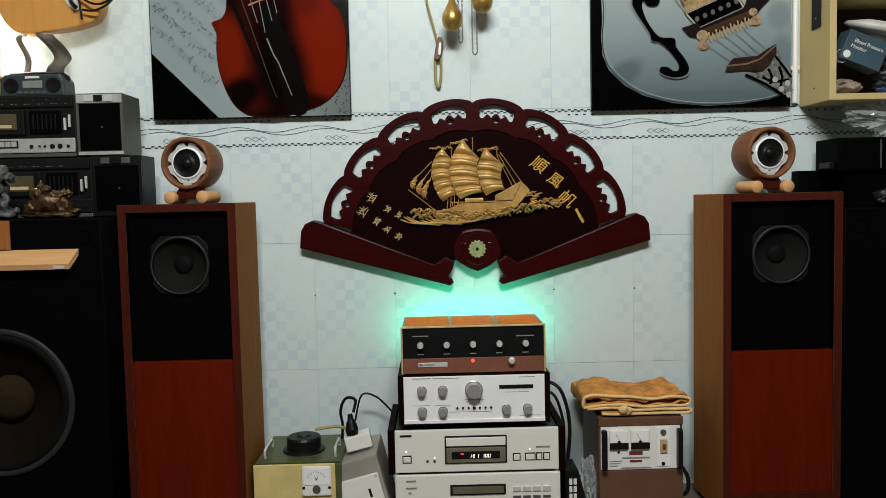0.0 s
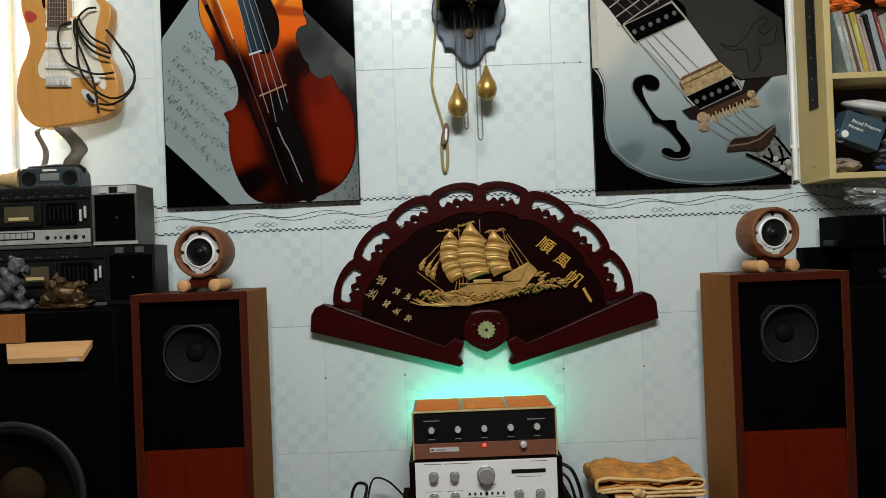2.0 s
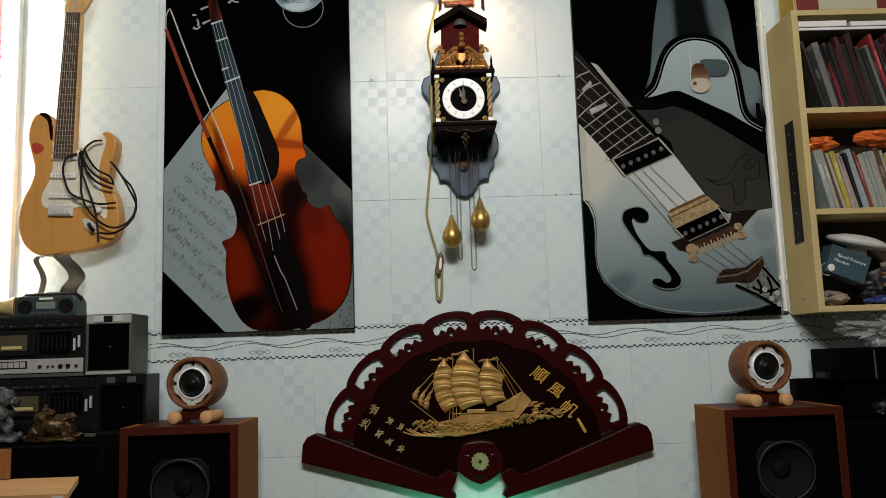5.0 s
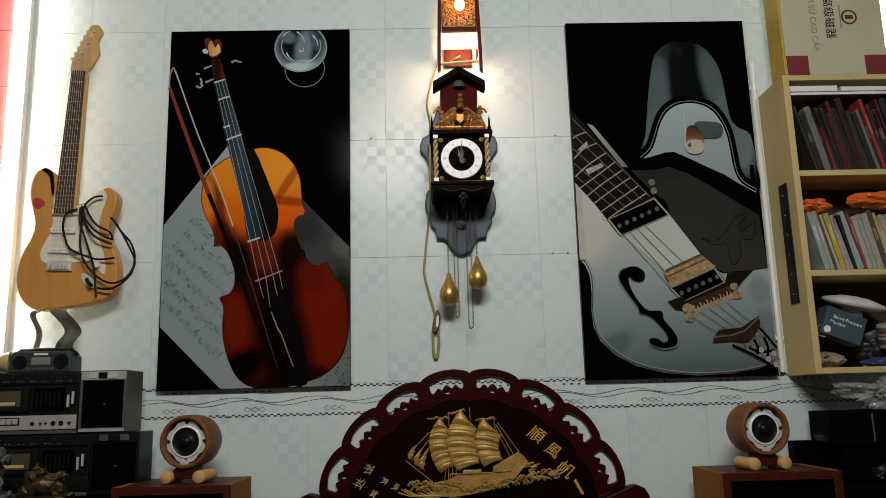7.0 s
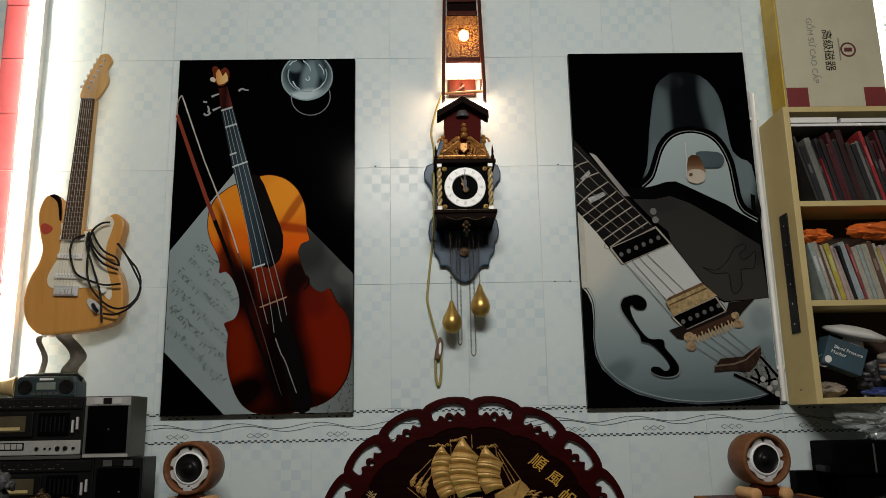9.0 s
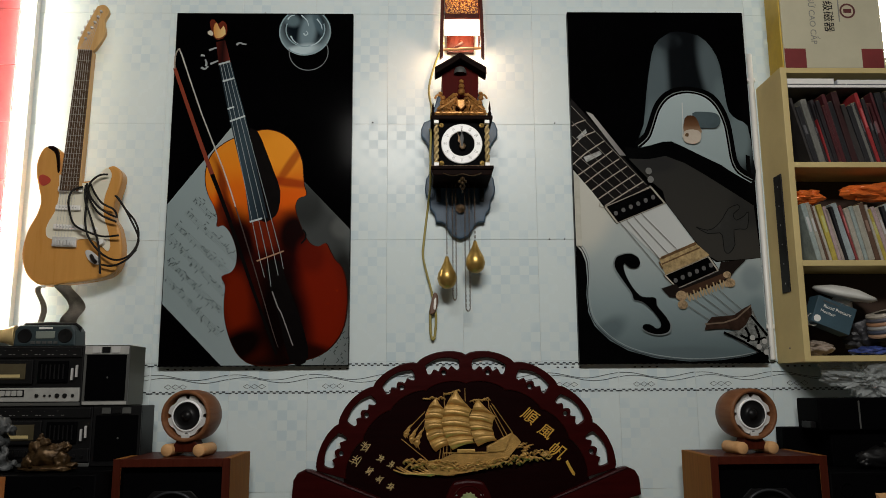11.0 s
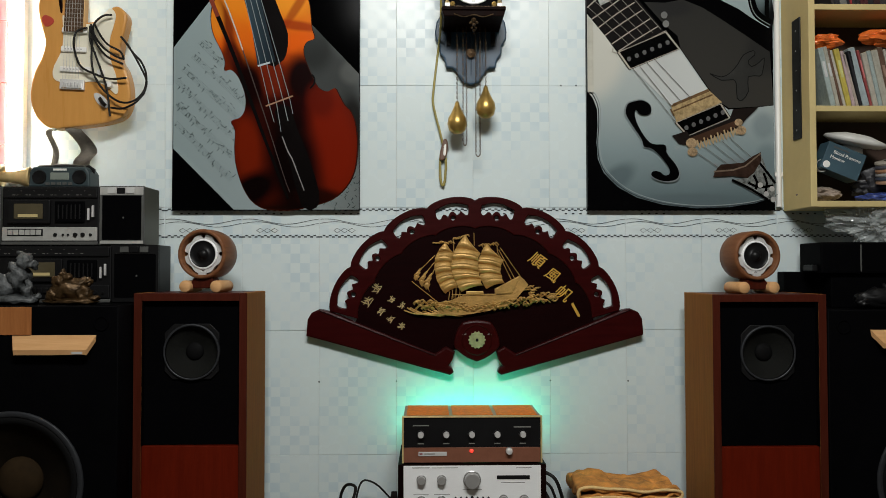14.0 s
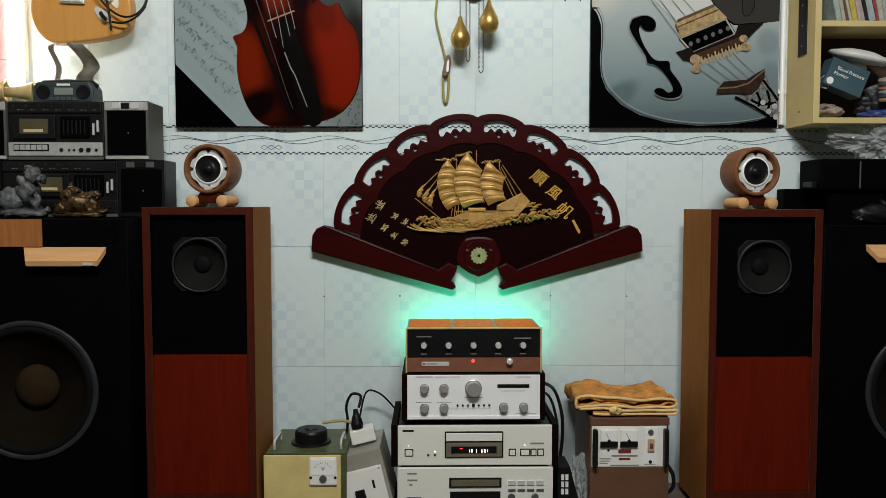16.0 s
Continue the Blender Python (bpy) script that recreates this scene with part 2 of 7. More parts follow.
def box(x0, x1, y0, y1, z0, z1, bevel=0.0, seg=2, bm=None):
    own = bmesh.new()
    r = bmesh.ops.create_cube(own, size=1)
    for v in own.verts:
        v.co = Vector((x0 + (v.co.x + 0.5) * (x1 - x0), y0 + (v.co.y + 0.5) * (y1 - y0), z0 + (v.co.z + 0.5) * (z1 - z0)))
    if bevel:
        bmesh.ops.bevel(own, geom=list(own.edges), offset=bevel, segments=seg, profile=0.6, affect="EDGES")
    return merge(bm, own)


def merge(bm, own):
    if bm is None:
        return own
    me = bpy.data.meshes.new("tmp")
    own.to_mesh(me)
    own.free()
    bm.from_mesh(me)
    bpy.data.meshes.remove(me)
    return bm


def lathe(profile, seg=32, m=None, bm=None):
    """Turns (radius, along) pairs round the local z axis."""
    own = bmesh.new()
    rings = []
    for r, z in profile:
        if r < 1e-6:
            rings.append([own.verts.new((0, 0, z))])
        else:
            rings.append([own.verts.new((r * math.cos(2 * math.pi * k / seg), r * math.sin(2 * math.pi * k / seg), z)) for k in range(seg)])
    for a, b in zip(rings, rings[1:]):
        for k in range(seg):
            k2 = (k + 1) % seg
            if len(a) == 1 and len(b) == 1:
                continue
            if len(a) == 1:
                own.faces.new((a[0], b[k], b[k2]))
            elif len(b) == 1:
                own.faces.new((a[k], b[0], a[k2]))
            else:
                own.faces.new((a[k], b[k], b[k2], a[k2]))
    if m is not None:
        own.transform(m)
    return merge(bm, own)


FRONT = pose(0, 0, 0, 90)  # local z points to -y, towards the viewer


def facing(x, y, z):
    return Matrix.Translation((x, y, z)) @ FRONT


def disc(x, y, z, r, depth, seg=24, bm=None, bev=0.0008):
    bev = min(bev, r * 0.3, depth * 0.5)
    return lathe([(0, 0), (r, 0), (r, depth - bev), (r - bev, depth), (0, depth)], seg, facing(x, y, z), bm)


def curve_points(pts, n=6, closed=False):
    """A smooth line through points."""
    P = [Vector(p) for p in pts]
    out = []
    L = len(P)
    for i in range(L if closed else L - 1):
        p0, p1, p2, p3 = (P[(i + k - 1) % L] if closed else P[min(max(i + k - 1, 0), L - 1)] for k in range(4))
        for k in range(n):
            t = k / n
            out.append(0.5 * ((2 * p1) + (p2 - p0) * t + (2 * p0 - 5 * p1 + 4 * p2 - p3) * t * t + (3 * p1 - p0 - 3 * p2 + p3) * t ** 3))
    if not closed:
        out.append(P[-1])
    return out


def tube(pts, r, seg=8, bm=None, n=6, r2=None):
    own = bmesh.new()
    line = curve_points(pts, n) if n > 1 else [Vector(p) for p in pts]
    rings = []
    side = None
    for i, p in enumerate(line):
        d = (line[min(i + 1, len(line) - 1)] - line[max(i - 1, 0)]).normalized()
        if side is None:
            side = d.orthogonal().normalized()
        side = (side - d * side.dot(d)).normalized()
        up = d.cross(side)
        rr = r if r2 is None else r + (r2 - r) * i / (len(line) - 1)
        rings.append([own.verts.new(p + rr * (math.cos(2 * math.pi * k / seg) * side + math.sin(2 * math.pi * k / seg) * up)) for k in range(seg)])
    for a, b in zip(rings, rings[1:]):
        for k in range(seg):
            own.faces.new((a[k], b[k], b[(k + 1) % seg], a[(k + 1) % seg]))
    own.faces.new(rings[0])
    own.faces.new(rings[-1])
    return merge(bm, own)


def slab(pts, y_back, y_front, bm=None, bevel=0.0):
    """A flat shape given as (x, z) corners, with thickness along y."""
    own = bmesh.new()
    f = own.faces.new([own.verts.new((p[0], y_back, p[1])) for p in pts])
    r = bmesh.ops.extrude_face_region(own, geom=[f])
    vs = [g for g in r["geom"] if isinstance(g, bmesh.types.BMVert)]
    bmesh.ops.translate(own, verts=vs, vec=(0, y_front - y_back, 0))
    if bevel:
        e = [e for e in own.edges if all(abs(v.co.y - y_front) < 1e-6 for v in e.verts)]
        bmesh.ops.bevel(own, geom=e, offset=bevel, segments=2, profile=0.6, affect="EDGES")
    return merge(bm, own)


def flat(pts, y, bm=None):
    own = bmesh.new()
    own.faces.new([own.verts.new((p[0], y, p[1])) for p in pts])
    return merge(bm, own)


def stroke(pts, w, y, bm=None, n=1, w2=None):
    """A flat ribbon of width w along (x, z) points."""
    own = bmesh.new()
    line = [Vector((p[0], p[1], 0)) for p in pts]
    if n > 1:
        line = curve_points(line, n)
    prev = None
    for i, p in enumerate(line):
        d = line[min(i + 1, len(line) - 1)] - line[max(i - 1, 0)]
        ww = w if w2 is None else w + (w2 - w) * i / (len(line) - 1)
        nrm = Vector((-d.y, d.x, 0)).normalized() * ww / 2
        cur = own.verts.new((p.x + nrm.x, y, p.y + nrm.y)), own.verts.new((p.x - nrm.x, y, p.y - nrm.y))
        if prev:
            own.faces.new((prev[0], prev[1], cur[1], cur[0]))
        prev = cur
    return merge(bm, own)


def smooth2(pts, n=5):
    return [(p.x, p.y) for p in curve_points([Vector((a, b, 0)) for a, b in pts], n, True)]


def cut_board(outer, holes, y_back, depth, bevel):
    """A board in the xz plane with holes right through it."""
    cu = bpy.data.curves.new("tmp", "CURVE")
    cu.dimensions, cu.fill_mode, cu.extrude, cu.bevel_depth, cu.bevel_resolution, cu.offset = "2D", "BOTH", depth / 2 - bevel, bevel, 2, -bevel
    for ring in [outer] + holes:
        sp = cu.splines.new("POLY")
        sp.points.add(len(ring) - 1)
        for p, (a, b) in zip(sp.points, ring):
            p.co = (a, b, 0, 1)
        sp.use_cyclic_u = True
    ob = bpy.data.objects.new("tmp", cu)
    me = bpy.data.meshes.new_from_object(ob)
    bm = bmesh.new()
    bm.from_mesh(me)
    bpy.data.objects.remove(ob)
    bpy.data.meshes.remove(me)
    bm.transform(Matrix.Translation((0, y_back - depth / 2, 0)) @ FRONT)
    return bm


def lettering(text, size, m, depth=0.0005, shear=0.0, bold=0.0):
    """Built-in font as a thin mesh; m places the text plane (x right, y up)."""
    cu = bpy.data.curves.new("tmp", "FONT")
    cu.body, cu.size, cu.extrude, cu.align_x, cu.align_y, cu.shear = text, size, depth, "CENTER", "CENTER", shear
    cu.offset = size * bold
    ob = bpy.data.objects.new("tmp", cu)
    me = bpy.data.meshes.new_from_object(ob)
    bm = bmesh.new()
    bm.from_mesh(me)
    bpy.data.objects.remove(ob)
    bpy.data.meshes.remove(me)
    bm.transform(m)
    return bm


# ---- the room ----
TW, TH = 0.25, 0.4
COLS, ROWS_N = range(-7, 8), range(0, 8)
wall = part("wall_north", box(-1.78, 2.03, 0.0004, 0.16, 0, 3.2), GROUT)
tagged(wall, "white glazed tile wall with faint blue checks and a patterned border", "wall", kind="structure")
# Unseen floor, ceiling and walls, coloured dark to cut bounce and reflections.
floor = part("floor", box(-1.9, 2.2, -4.2, 0.16, -0.1, 0), FLOORM)
tagged(floor, "unseen dark brown floor added under the stereo gear", "floor", kind="structure")
ceiling = part("ceiling", box(-1.9, 2.2, -4.2, 0.16, 3.2, 3.3), PLASTER)
tagged(ceiling, "unseen dark ceiling added to close the room", "ceiling", kind="structure")
for nm, b in (("wall_east", box(2.03, 2.2, -4.2, 0.16, 0, 3.2)), ("wall_south", box(-1.9, 2.2, -4.35, -4.2, 0, 3.2))):
    tagged(part(nm, b, PLASTER), "unseen dark wall added to close the room", "wall", kind="structure")
west = part("wall_west", box(-1.9, -1.78, -4.2, 0.16, 0, 3.2), PLASTER)
tagged(west, "unseen dark side wall added to close the room", "wall", kind="structure")

# red tiled pier at the end of the white wall
pier = thing("wall_pier", "red glazed tile pier at the end of the white wall", "pier", (-1.54, 0, 0), kind="structure")
part("core", box(-0.037, 0.037, -0.022, 0.0002, 0, 3.2), GROUT, pier)
for k in range(16):
    part("tile", box(-0.0385, 0.0385, -0.028, -0.0215, 0.2 * k + 0.001, 0.2 * k + 0.199, 0.001, 1), REDTILE, pier)


# ---- wall speakers and gear ----
def driver(parent, name, x, y, z, r, cone, ring, dome_r, dome, deep=0.035, surround=0.86):
    """A loudspeaker unit: ring, roll surround, cone and dust cap, facing the viewer."""
    u = part(name, lathe([(r, -0.002), (r, 0.004), (r * 0.985, 0.006), (r * 0.93, 0.006), (r * 0.92, 0.0)], 48, facing(x, y, z)), ring, parent, smooth=True)
    part("surround", lathe([(r * 0.93, 0.001), (r * 0.91, 0.006), (r * surround, 0.005), (r * surround * 0.98, -0.001)], 48, facing(x, y, z)), SURROUND, u, smooth=True)
    prof = [(r * surround, 0.0)]
    for i in range(1, 9):
        t = i / 8
        prof.append((r * surround + (dome_r * 0.8 - r * surround) * t, -deep * t ** 0.8))
    prof.append((0, -deep))
    part("cone", lathe(prof, 48, facing(x, y, z)), cone, u, smooth=True)
    if dome:
        base = -deep * (0.9 if deep < 0.05 else 0.75)
        part("dust_cap", lathe([(dome_r * math.cos(a * math.pi / 16), base + dome_r * 0.45 * math.sin(a * math.pi / 16)) for a in range(0, 8)] + [(0, base + dome_r * 0.45)], 32, facing(x, y, z)), dome, u, smooth=True)
    return u


def tower(name, x0, x1, top, mid, cz):
    """A floor-standing speaker: veneered box, black upper baffle with a round unit, red-brown lower panel."""
    yf, yb, t = -0.33, -0.08, 0.022
    sp = thing(name, "tall cherry veneered speaker with black upper baffle and red-brown panel", "speaker", ((x0 + x1) / 2, yf, 0), "tower speakers")
    o = Vector(((x0 + x1) / 2, yf, 0))
    w, d = (x1 - x0) / 2, yb - yf
    for s in (-1, 1):
        part("side_panel", box(s * w if s < 0 else w - t, -w + t if s < 0 else w, 0.003, d, 0.02, top, 0.0015), SIDEWOOD, sp)
        part("front_edge", box(-w if s < 0 else w - t, -w + t if s < 0 else w, 0, 0.0028, 0.02, top, 0.0008, 1), CHERRY, sp)
        part("reveal", box(*sorted((s * (w - t), s * (w - t - 0.0016))), 0.0032, 0.0215, mid + 0.001, top - t), CLOTH, sp)
        part("lower_bead", box(*sorted((s * (w - t), s * (w - t - 0.0016))), 0.0032, 0.0065, 0.09, mid + 0.0005), CHERRY, sp)
    part("top_panel", box(-w + t, w - t, 0, d, top - t, top, 0.0015), CHERRY, sp)
    part("bottom_panel", box(-w + t, w - t, 0.0, d, 0.02, 0.09, 0.001), CHERRY, sp)
    part("back_panel", box(-w + t, w - t, d - 0.012, d - 0.002, 0.09, top - t), BLACKPAINT, sp)
    part("plinth", box(-w + 0.012, w - 0.012, 0.012, d - 0.01, 0, 0.02), BLACKPAINT, sp)
    part("lower_panel", box(-w + t, w - t, 0.006, 0.026, 0.09, mid, 0.0015), ORANGEWOOD, sp, "glossy red-brown cherry panel")
    hole = [(0.076 * math.cos(a * math.pi / 24), cz + 0.076 * math.sin(a * math.pi / 24)) for a in range(48)]
    part("upper_baffle", cut_board([(-w + t, mid + 0.001), (w - t, mid + 0.001), (w - t, top - t), (-w + t, top - t)], [hole], 0.04, 0.018, 0.0005), CLOTH, sp, "matt black recessed baffle")
    octo = [(0.094 * math.cos(math.radians(a)), cz + 0.094 * math.sin(math.radians(a))) for a in (35, 58, 122, 145, 215, 235, 305, 325)]
    part("driver_frame", cut_board(octo, [hole], 0.0215, 0.006, 0.0012), BLACKPLASTIC, sp)
    driver(sp, "driver", 0, 0.0155, cz, 0.08, CONE, RING, 0.026, SURROUND, 0.034, 0.93)
    return sp


tower("tower_speaker", -0.976, -0.658, 0.931, 0.501, 0.764)
tower("tower_speaker", 0.665, 0.993, 0.924, 0.489, 0.755)


def horn_tweeter(x, y, z, turn):
    """A turned wooden pod with a notched metal plate and a black dome, on two wooden dowels."""
    h = thing("pod_tweeter", "round wooden tweeter pod with silver plate on two dowels", "tweeter", (x, y, z - 0.112), "tweeter pods")
    h.rotation_euler = (0, 0, radians(turn))
    c = 0.112
    r = 0.073
    part("shell", lathe([(0, -0.075), (r * 0.8, -0.075), (r * 0.96, -0.06), (r, -0.03), (r, 0.028), (r * 0.97, 0.036), (r * 0.86, 0.036), (r * 0.84, 0.03), (r * 0.82, 0.0), (0, 0.0)], 48, facing(0, 0, c)), wood("turned_walnut", (0.21, 0.09, 0.04), (0.13, 0.05, 0.022), 0.42, "Y", 0.05), h, smooth=True)
    ring = []
    for k in range(96):
        a = 2 * math.pi * k / 96
        rr = 0.057 - 0.006 * max(0, math.cos(4 * a + math.pi)) ** 2
        if min(a % (math.pi / 2), math.pi / 2 - a % (math.pi / 2)) < 0.09:
            rr = 0.047
        ring.append((rr * math.cos(a), c + rr * math.sin(a)))
    part("metal_plate", slab(ring, -0.012, -0.022), CHROME, h)
    part("collar", lathe([(0.044, 0.022), (0.044, 0.025), (0.041, 0.027), (0.038, 0.025)], 40, facing(0, 0, c)), SILVER, h, smooth=True)
    part("throat", lathe([(0.039, 0.0262), (0.034, 0.0222), (0.016, 0.0225), (0.0145, 0.026), (0.01, 0.031), (0.004, 0.0335), (0, 0.034)], 32, facing(0, 0, c)), BLACKPLASTIC, h, smooth=True)
    for s in (-1, 1):
        part("dowel", lathe([(0, -0.05), (0.016, -0.05), (0.0175, -0.047), (0.0175, 0.04), (0.016, 0.043), (0, 0.043)], 24, facing(s * 0.047, 0, 0.0176)), PALEWOOD, h, smooth=True)
    part("cradle", slab([(-0.04, 0.012), (0.04, 0.012), (0.036, 0.03), (0.025, 0.046), (-0.025, 0.046), (-0.036, 0.03)], 0.02, -0.025, bevel=0.003), REDWOOD, h)
    part("clip", box(-0.012, 0.012, -0.031, -0.022, c - 0.062, c - 0.05, 0.002), CHROME, h)
    return h


horn_tweeter(-0.8, -0.235, 1.0432, -8)
horn_tweeter(0.818, -0.235, 1.0362, 8)


def studio_speaker(x0, x1, yf, top, wx, wz, lip0, lip1, veneer, label):
    """A big black studio monitor with a wooden lens lip and a large ringed woofer."""
    s = thing("studio_speaker", label, "speaker", ((x0 + x1) / 2, yf, 0), "studio monitors")
    cx = (x0 + x1) / 2
    part("cabinet", box(x0 - cx, x1 - cx, 0.0905, -0.02 - yf, 0, top, 0.004), BLACKPAINT, s)
    hole = [(wx - cx + 0.186 * math.cos(a * math.pi / 32), wz + 0.186 * math.sin(a * math.pi / 32)) for a in range(64)]
    part("baffle", cut_board([(x0 - cx, 0.0), (x1 - cx, 0.0), (x1 - cx, top), (x0 - cx, top)], [hole], 0.09, 0.09, 0.003), BLACKPAINT, s)
    driver(s, "woofer", wx - cx, -0.001, wz, 0.195, CONEBROWN, RING, 0.062, CAPBROWN, 0.075, 0.84)
    px = (x1 if wx < 0 else x0) - cx + (-0.045 if wx < 0 else 0.045)
    part("port", lathe([(0.021, 0.0), (0.02, 0.003), (0.016, 0.002), (0.0145, -0.006), (0, -0.007)], 24, facing(px, -0.0005, top - 0.047)), CLOTH, s, smooth=True)
    lip = bmesh.new()
    a, b = lip0 - cx, lip1 - cx
    f = [(a, 0.0, 0.822), (b, 0.0, 0.822), (b - 0.012, -0.035, 0.786), (a + 0.02, -0.035, 0.786)]
    vs = [lip.verts.new(p) for p in f] + [lip.verts.new((p[0], p[1] + 0.004, p[2] - 0.014)) for p in f]
    for q in ((0, 1, 2, 3), (7, 6, 5, 4), (0, 4, 5, 1), (1, 5, 6, 2), (2, 6, 7, 3), (3, 7, 4, 0)):
        lip.faces.new([vs[i] for i in q])
    part("lens_lip", lip, PALEWOOD, s, "pale beech plate sloping forward")
    part("maker_mark", box(b - 0.05, b - 0.022, -0.0365, -0.0345, 0.7745, 0.781), CHROME, s)
    if veneer:
        part("veneer_strip", box(x0 - cx + 0.012, veneer - cx, -0.0045, -0.0005, 0.823, top - 0.002, 0.001), wood("orange_veneer", (0.36, 0.14, 0.045), (0.24, 0.085, 0.025), 0.4), s, "orange-brown wood strip")
    return s


studio_speaker(-1.56, -0.98, -0.43, 0.9, -1.262, 0.425, -1.262, -1.038, -1.21, "large black studio speaker carrying two radio cassette players")
studio_speaker(0.997, 1.58, -0.33, 0.878, 1.325, 0.39, 1.119, 1.36, None, "large black studio speaker carrying boxes and a plastic bag")


# ---- the stack ----
def knob(parent, x, y, z, r, depth, material, name="knob"):
    k = part(name, lathe([(0, 0), (r * 1.1, 0), (r * 1.1, depth * 0.15), (r, depth * 0.2), (r * 0.94, depth * 0.94), (r * 0.86, depth), (0, depth)], 28, facing(x, y, z)), material, parent, smooth=False)
    return k


stack_base = thing("rack_base", "low black wooden base under the disc players", "rack", (-0.016, -0.3, 0))
part("board", box(-0.27, 0.27, 0.0, 0.28, 0.0, 0.02, 0.003), BLACKPAINT, stack_base)

cd2 = thing("disc_player", "silver disc player with black display below the stack", "disc player", (-0.016, -0.302, 0.02))
part("body", box(-0.222, 0.222, 0.01, 0.26, 0.008, 0.134, 0.003), BLACKPLASTIC, cd2)
part("front_panel", box(-0.232, 0.232, 0.0, 0.01, 0.004, 0.138, 0.004), CHAMPAGNE, cd2)
for s in (-1, 1):
    part("foot", box(s * 0.18 - 0.02, s * 0.18 + 0.02, 0.03, 0.08, 0, 0.008), BLACKPLASTIC, cd2)
part("tray", box(-0.078, 0.078, -0.004, 0.0, 0.078, 0.108, 0.002), BLACKPLASTIC, cd2)
part("tray_front", box(-0.072, 0.072, -0.0065, -0.004, 0.083, 0.103, 0.002), mat("smoked_olive", (0.12, 0.11, 0.07), 0.3), cd2)
part("display", box(-0.075, 0.075, -0.003, 0.0, 0.03, 0.066, 0.002), BLACKPLASTIC, cd2)
for i in range(4):
    for j in range(2):
        part("button", box(0.098 + i * 0.028, 0.12 + i * 0.028, -0.004, 0.0, 0.085 - j * 0.019, (0.099 if j == 0 else 0.0915) - j * 0.019, 0.0015), CHROME if j == 0 else GREYPLASTIC, cd2)
for k, (w, z) in enumerate(((0.028, 0.118), (0.03, 0.098), (0.015, 0.084))):
    part("print_bar", box(-0.202 + (0.006 if k == 2 else 0), -0.202 + w, -0.0008, 0.0, z, z + 0.005), INKGREY, cd2)
part("power_button", box(-0.205, -0.16, -0.004, 0, 0.028, 0.05, 0.002), GREYPLASTIC, cd2)
for i in range(2):
    part("dial", lathe([(0, 0), (0.011, 0), (0.0105, 0.006), (0, 0.006)], 20, facing(0.108 + 0.07 * i, 0, 0.048)), GREYPLASTIC, cd2)

cd = thing("disc_player", "champagne disc player with lit display and dark wood cheeks", "disc player", (-0.017, -0.30, 0.16))
part("body", box(-0.228, 0.228, 0.012, 0.28, 0.006, 0.122, 0.002), BLACKPLASTIC, cd)
part("front_panel", box(-0.2295, 0.2295, 0.0, 0.012, 0.004, 0.124, 0.003), CHAMPAGNE, cd)
for s in (-1, 1):
    part("side_cheek", box(*sorted((s * 0.23, s * 0.249)), 0.0, 0.285, 0.0, 0.127, 0.003), DARKWOOD, cd)
    part("foot", box(s * 0.18 - 0.02, s * 0.18 + 0.02, 0.03, 0.08, -0.002, 0.006), BLACKPLASTIC, cd)
part("tray_bezel", box(-0.09, 0.084, -0.004, 0.0, 0.028, 0.107, 0.003), BLACKPLASTIC, cd)
part("tray_front", box(-0.086, 0.08, -0.008, -0.004, 0.079, 0.103, 0.002), CHAMPAGNE, cd)
part("display_surround", box(-0.086, 0.08, -0.006, -0.004, 0.032, 0.074, 0.002), mat("bronze_bezel", (0.3, 0.27, 0.2), 0.35, 0.6), cd)
dsp = part("display", box(-0.071, 0.064, -0.0072, -0.006, 0.042, 0.063, 0.001), BLACKPLASTIC, cd)
seg = bmesh.new()
for x, w in ((-0.018, 0.0013), (-0.0125, 0.0013), (-0.0095, 0.0013), (0.003, 0.0013), (0.018, 0.0013), (0.0215, 0.0013), (0.0265, 0.0013), (0.03, 0.0013), (0.035, 0.0013)):
    seg = slab([(x, 0.045), (x + w, 0.045), (x + w + 0.001, 0.055), (x + 0.001, 0.055)], -0.0073, -0.0078, seg)
part("digit_bars", seg, WHITEGLOW, dsp)
part("red_mark", box(-0.046, -0.036, -0.0078, -0.0073, 0.0555, 0.058), REDGLOW, dsp)
for x, w in ((-0.209, 0.026), (0.1, 0.022), (0.134, 0.03), (0.165, 0.018), (0.185, 0.02)):
    bt = part("button", box(x, x + w, -0.0015, 0, 0.032, 0.054, 0.001), BLACKPLASTIC, cd)
    part("cap", box(x + 0.003, x + w - 0.003, -0.005, -0.0015, 0.035, 0.051, 0.0015), CHAMPAGNE, bt)
for x in (-0.139, -0.119):
    part("jack", lathe([(0, 0), (0.004, 0), (0.004, 0.002), (0, 0.002)], 16, facing(x, 0, 0.036)), GREYPLASTIC, cd)
for x in (-0.198, -0.119, 0.148):
    part("lamp", lathe([(0, 0), (0.0022, 0), (0, 0.002)], 10, facing(x, 0, 0.064 if x != -0.119 else 0.046)), WHITEGLOW, cd)
part("maker_bar", box(-0.215, -0.182, -0.0008, 0, 0.106, 0.112), BLACKPLASTIC, cd)
part("model_bar", box(0.165, 0.205, -0.0008, 0, 0.067, 0.072), INKGREY, cd)

